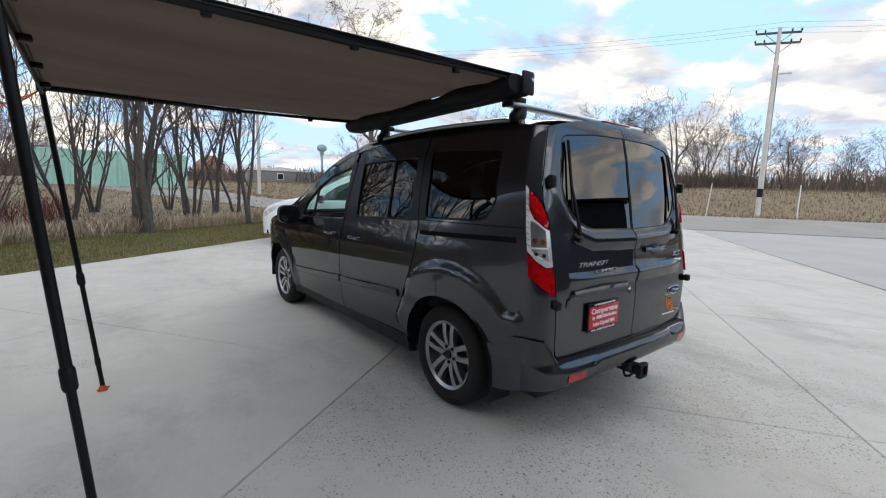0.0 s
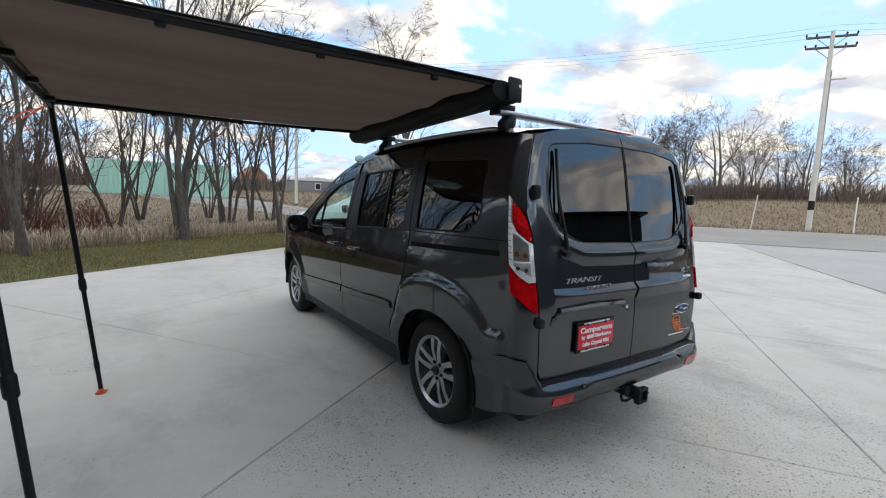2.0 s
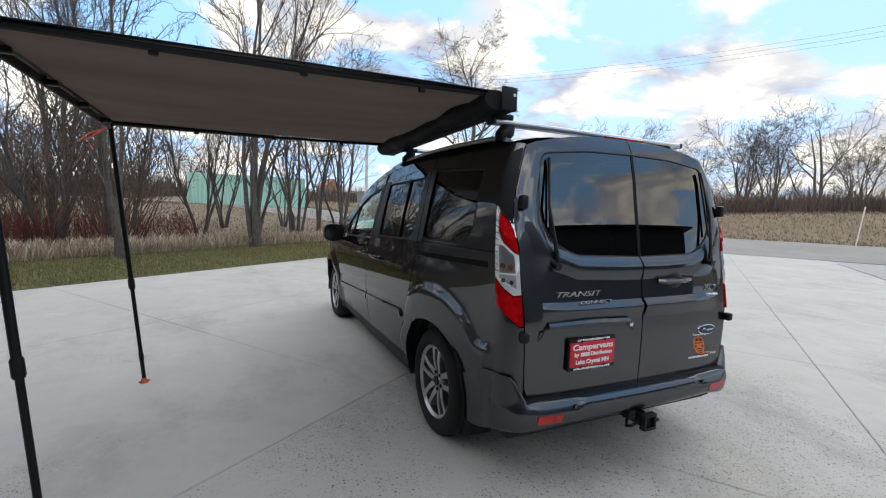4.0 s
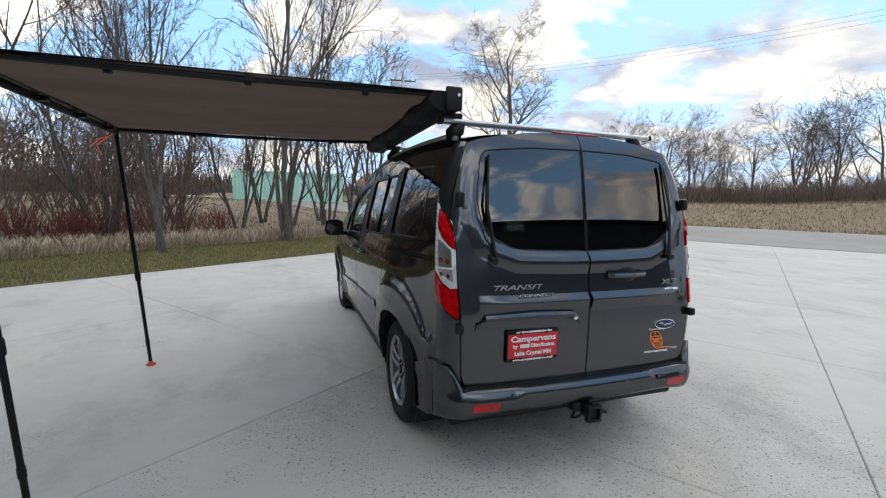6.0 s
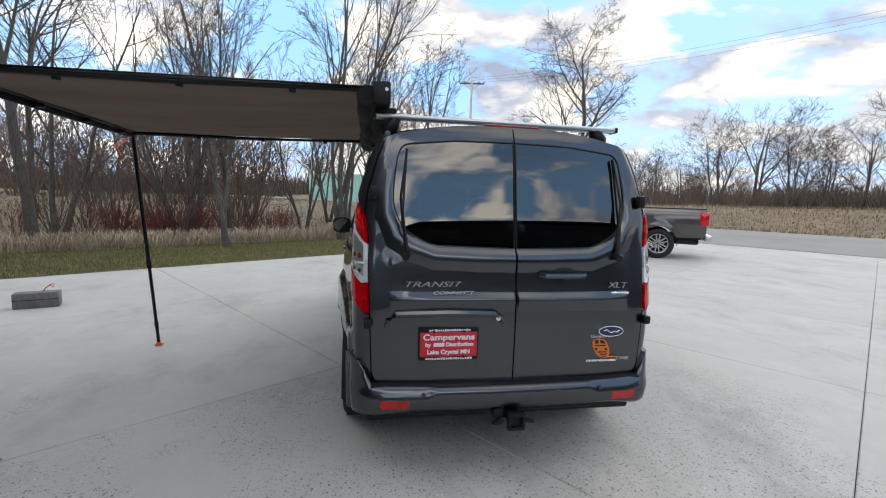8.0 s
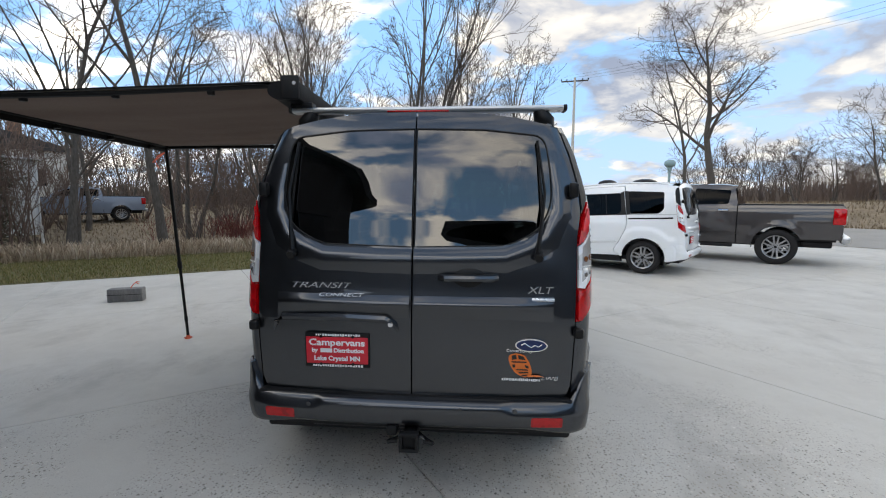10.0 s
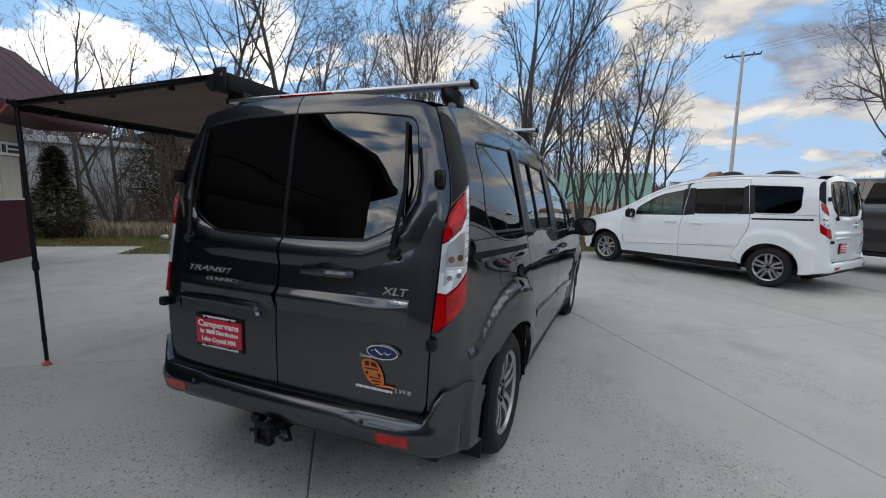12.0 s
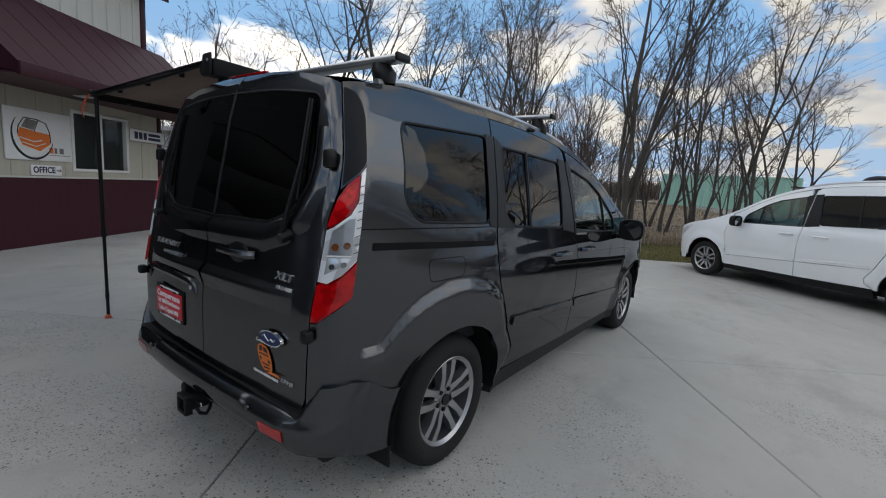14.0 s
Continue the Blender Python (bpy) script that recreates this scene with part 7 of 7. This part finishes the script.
        for x in (-1.15, -1.7, -2.25):
            f = (x - xi) / (xo - xi)
            part("clip", box((x, y + (0.012 if y < 0 else -0.012), zi + (zo - zi) * f - 0.028), (0.035, 0.03, 0.04), 0.008), SATIN_BLACK, ar)
    for k in range(4):
        y = y0 + (y1 - y0) * (k + 0.5) / 4
        part("clip", box((xo + 0.03, y, zo - 0.035), (0.05, 0.035, 0.03), 0.008), SATIN_BLACK, rail)
    for ob in a.children:
        ob.matrix_basis = drop
    for (tx, ty), (fx, fy) in (((xo + 0.02, y0), (-2.622, -0.395)), ((xo, y1 - 0.02), (-2.612, 1.43))):
        top, foot = Vector((tx, ty, zo - 0.01 - (tilt if ty > 0 else 0))), Vector((fx, fy, 0.035))
        mid = top.lerp(foot, 0.62)
        leg = part("leg", tube([top, mid], 0.016, 12), SATIN_BLACK, a, "black telescopic awning pole")
        part("lower_tube", tube([mid, foot], 0.0135, 12), SATIN_BLACK, leg)
        part("collar", tube([top.lerp(foot, 0.60), top.lerp(foot, 0.605), top.lerp(foot, 0.635), top.lerp(foot, 0.64)], [0.018, 0.0215, 0.0215, 0.018], 12), BLACK_PLASTIC, leg)
        mid2 = top.lerp(foot, 0.90)
        part("collar", tube([mid2, top.lerp(foot, 0.925)], [0.0165, 0.0165], 12), BLACK_PLASTIC, leg)
        ft = bmesh.new()
        bmesh.ops.create_cone(ft, cap_ends=True, segments=16, radius1=0.03, radius2=0.014, depth=0.035, matrix=Matrix.Translation((fx, fy, 0.0185)))
        part("foot", ft, ORANGE_CORD, leg, "red-orange foot peg")
        part("peg", tube([(fx - 0.03, fy - 0.02, 0.012), (fx + 0.035, fy + 0.015, 0.012)], 0.006, 6), ORANGE_CORD, leg)
        part("knuckle", box(top, (0.05, 0.05, 0.06), 0.012), BLACK_PLASTIC, leg)
    for ty, fl in ((y0, 0.0), (y1, 1.0)):
        cd = bmesh.new()
        c0 = Vector((-2.80, ty - 0.04 if fl == 0 else ty + 0.03, zo - 0.02 - tilt * fl))
        add_tube(cd, [c0, c0 + Vector((-0.05, -0.02, -0.05)), c0 + Vector((-0.13, -0.03, -0.12)), c0 + Vector((-0.10, -0.02, -0.19))], 0.006, 5)
        add_tube(cd, [c0 + Vector((-0.04, -0.02, -0.04)), c0 + Vector((-0.12, 0.0, -0.07)), c0 + Vector((-0.19, 0.02, -0.13))], 0.005, 5)
        part("guy_rope", cd, ORANGE_CORD, a, "loose orange guy rope")


awning()

# weight block with a rope loop, on the slab under the awning
wb = thing("weight_block", "grey weathered block with an orange rope handle", "weight", "", pose(-4.56, 2.97, 0, 0, 0, 22))
part("block", box((0, 0, 0.09), (0.42, 0.16, 0.18), 0.012), GREY_WOOD, wb)
part("block_seam", box((0, -0.082, 0.10), (0.42, 0.004, 0.006)), SATIN_BLACK, wb)
part("rope", tube([(0.05, 0, 0.175), (0.08, 0, 0.22), (0.13, 0, 0.265), (0.16, 0, 0.26), (0.15, 0, 0.23), (0.12, 0.01, 0.25)], 0.006, 6), ORANGE_CORD, wb)


# ---------------------------------------------------------------- pickups
def pickup(m, paint, name, label, detail=True):
    p = thing(name, label, "pickup", "", m)
    w = smooth_table([(0.4, 0.94), (0.7, 0.985), (1.0, 1.0), (1.25, 0.985), (1.36, 0.95), (1.6, 0.86), (1.9, 0.74)])

    def skin(y, z):
        x = lerp_table(w, z)
        if y > 3.9:
            x *= max(0.05, 1 - ((y - 3.9) / 1.05) ** 3) ** 0.5
        for ay in (0.0, 3.68):
            d = math.hypot(y - ay, z - 0.41)
            x += 0.03 * math.exp(-((d - 0.50) / 0.06) ** 2)
        return Vector((x, y, z))

    def cut(y0, a0, a1, r=0.48, n=14):
        return [(y0 + r * math.cos(radians(a0 + (a1 - a0) * k / n)), 0.41 + r * math.sin(radians(a0 + (a1 - a0) * k / n))) for k in range(n + 1)]
    bed = [(-1.12, 0.62), *cut(0, 155, 5), (0.78, 0.46), (0.78, 1.375), (-1.12, 1.375)]
    both("bed_side", lambda: sheet(bed, [], skin, 0.07, 0.04), paint, p)
    win_r = rounded([(0.98, 1.40), (0.95, 1.74), (1.72, 1.80), (1.80, 1.38)], 0.05)
    win_f = rounded([(1.96, 1.38), (1.92, 1.80), (2.35, 1.74), (2.95, 1.36)], 0.05)
    cab = [(0.80, 0.46), (3.18, 0.46), (3.10, 1.30), (3.0, 1.40), (2.5, 1.76), (2.1, 1.88), (1.2, 1.88), (0.88, 1.82), (0.80, 1.45)]
    cabs = both("cab_side", lambda: sheet(cab, [win_r, win_f], skin, 0.07, 0.03), paint, p)
    both("window", lambda: sheet(grown(win_r, 0.004), [], skin, 0.1, 0, -0.006), BLACK_GLASS, p, "dark privacy glass")
    both("window", lambda: sheet(grown(win_f, 0.004), [], skin, 0.1, 0, -0.006), BLACK_GLASS, p)
    for z_y in (1.86,):
        both("door_gap", lambda: strip([(z_y, z) for z in np.linspace(0.5, 1.84, 14)], skin, 0.005, 0.0, False), SATIN_BLACK, p)
    both("door_handle", lambda: strip([(y, 1.25) for y in np.linspace(0.98, 1.18, 4)], skin, 0.018, 0.02, False), CHROME, p)
    both("door_handle", lambda: strip([(y, 1.25) for y in np.linspace(1.98, 2.18, 4)], skin, 0.018, 0.02, False), CHROME, p)
    wing = [(3.20, 0.46), *cut(3.68, 174, 6), (4.75, 0.45), (4.78, 1.0), (4.5, 1.15), (3.13, 1.28)]
    both("front_wing", lambda: sheet(wing, [], skin, 0.07, 0.03), paint, p)
    both("running_board", lambda: box((0.95, 2.0, 0.40), (0.16, 2.3, 0.07), 0.02), SATIN_BLACK, p)

    def deck(rows):
        bm = bmesh.new()
        rr = [[bm.verts.new((x * t, y, z + c * (1 - t * t))) for t in np.linspace(-1, 1, 9)] for x, y, z, c in rows]
        for a, b in zip(rr, rr[1:]):
            for k in range(8):
                bm.faces.new((a[k], a[k + 1], b[k + 1], b[k]))
        return bm
    part("cab_roof", deck([(0.76, 0.84, 1.84, 0.03), (0.745, 1.2, 1.885, 0.05), (0.745, 2.1, 1.885, 0.05), (0.78, 2.5, 1.765, 0.04)]), paint, p)
    part("windscreen", deck([(0.78, 2.5, 1.765, 0.04), (0.93, 3.1, 1.31, 0.05)]), BLACK_GLASS, p)
    part("rear_window", deck([(0.76, 0.835, 1.835, 0.03), (0.92, 0.80, 1.40, 0.0)]), BLACK_GLASS, p)
    part("cab_back", deck([(0.92, 0.80, 1.40, 0.0), (0.98, 0.80, 0.7, 0.0)]), paint, p)
    part("bonnet", deck([(0.95, 3.1, 1.27, 0.06), (0.93, 4.3, 1.17, 0.07), (0.6, 4.78, 1.02, 0.05)]), paint, p)
    part("grille", box((0, 4.80, 0.78), (1.3, 0.08, 0.5), 0.03), SATIN_BLACK, p)
    part("bed_cover", box((0, -0.17, 1.385), (1.86, 1.9, 0.05), 0.02), SATIN_BLACK, p, "black folding bed cover")
    part("bed_floor", box((0, -0.1, 0.62), (1.8, 1.9, 0.1)), SATIN_BLACK, p)
    tg = part("tailgate", box((0, -1.13, 1.04), (1.62, 0.06, 0.66), 0.025), paint, p)
    part("step_bumper", box((0, -1.20, 0.62), (1.86, 0.16, 0.18), 0.05), ALUMINIUM, p)
    for sg in (-1, 1):
        lamp = part("tail_lamp", box((sg * 0.915, -1.07, 1.13), (0.22, 0.22, 0.36), 0.03), RED_LENS, p)
        part("reverse_lens", box((sg * 0.92, -1.183, 1.10), (0.10, 0.012, 0.10), 0.004), CLEAR_LENS, lamp)
        mb = box((sg * 1.16, 2.75, 1.36), (0.24, 0.14, 0.24), 0.05)
        part("wing_mirror", mb, SATIN_BLACK, p)
    part("underbody", box((0, 1.8, 0.50), (1.6, 5.6, 0.16), 0.04), SATIN_BLACK, p)
    for ay in (0.0, 3.68):
        for sg in (1, -1):
            wheel_parts(p, ay, sg, 0.41, 0.265, 0.27, 0.985, 6, "bright six-spoke alloy wheel")
        bm = bmesh.new()
        prev = None
        for sg in (1, -1):
            prev = None
            for k in range(15):
                a = radians(-5 + 190 * k / 14)
                cur = [bm.verts.new((sg * xx, ay + 0.485 * math.cos(a), 0.41 + 0.485 * math.sin(a))) for xx in (0.6, 0.97)]
                if prev:
                    bm.faces.new((prev[0], prev[1], cur[1], cur[0]))
                prev = cur
        part("wheel_liner", bm, SATIN_BLACK, p)
    return p


TH = 55.6
pk = Vector((7.2, 8.05, 0)) + Matrix.Rotation(radians(TH), 3, "Z") @ Vector((0.985, 0, 0))
pickup(pose(pk.x, pk.y, 0, 0, 0, TH), TRUCK_PAINT, "pickup_truck", "dark brownish-grey crew-cab pickup with a black bed cover")
pickup(pose(-16.5, 16.84, terrain(-16.5, 16.84) + 0.02, 0, 0, 135.3) @ Matrix.Scale(0.81, 4), BLUE_PAINT, "old_pickup", "old pale blue pickup parked behind the trees")
post = tube([(0, 0, 0), (0, 0, 0.78)], 0.03, 8)
bmesh.ops.transform(post, matrix=Matrix.Translation((-10.9, 7.8, terrain(-10.9, 7.8))), verts=post.verts)
orn = bmesh.new()
bmesh.ops.create_icosphere(orn, subdivisions=2, radius=1.0, matrix=Matrix.Translation((-9.9, 5.7, terrain(-9.9, 5.7) + 0.10)) @ Matrix.Diagonal((0.11, 0.09, 0.06, 1)))
for q in orn.verts:
    q.co += 0.03 * noise.noise_vector(q.co * 6)
solid("garden_stone", orn, WINDOW_WHITE, "small pale stone at the edge of the lawn", "stone")
fd = thing("bird_feeder", "dark wooden bird feeder on a post", "bird feeder", "", pose(-15.0, 8.35, terrain(-15.0, 8.35), 0, 0, 60))
part("post", tube([(0, 0, 0), (0, 0, 1.0)], 0.045, 8), GREY_WOOD, fd)
part("tray", box((0, 0, 1.02), (0.6, 0.35, 0.05), 0.008), GREY_WOOD, fd)
part("roof", box((0, 0, 1.32), (0.7, 0.45, 0.04), 0.008), DARK_ROOF, fd)
for sx in (-0.25, 0.25):
    part("strut", box((sx, 0, 1.17), (0.04, 0.04, 0.28)), GREY_WOOD, fd)
solid("white_post", post, WINDOW_WHITE, "short white post at the lawn's edge", "post")


# ---------------------------------------------------------------- the concrete slab, bay by bay
def slabs():
    base = tagged(finish("pavement", gbox(-6.0, 17.9, -5.1, 7.42, -0.16, -0.03), BASE_DIRT), "pale broom-finished concrete yard cast in square bays", "pavement", kind="structure")
    du, dv, gap = 2.84, 3.12, 0.005
    bm = bmesh.new()
    add_box(bm, (0, 0, -0.06), (du - gap, dv - gap, 0.12), 0.006, segs=1)
    me = bpy.data.meshes.new("slab")
    bm.to_mesh(me)
    bm.free()
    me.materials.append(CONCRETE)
    for i in range(8):
        for j in range(4):
            p = G(-5.99 + du * (i + 0.5), -5.06 + dv * (j + 0.5))
            ob = new("slab", me)
            ob.parent = base
            ob.matrix_basis = pose(p.x, p.y, 0, 0, 0, GRID)
    for a, b, c, d in ((16.735, 17.9, -5.1, 1.155), (16.735, 17.9, 1.165, 7.42), (-9.0, -4.66, 7.425, 8.75), (-14.0, -9.01, 7.425, 8.75)):
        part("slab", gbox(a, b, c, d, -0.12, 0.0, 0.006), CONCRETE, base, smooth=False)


slabs()
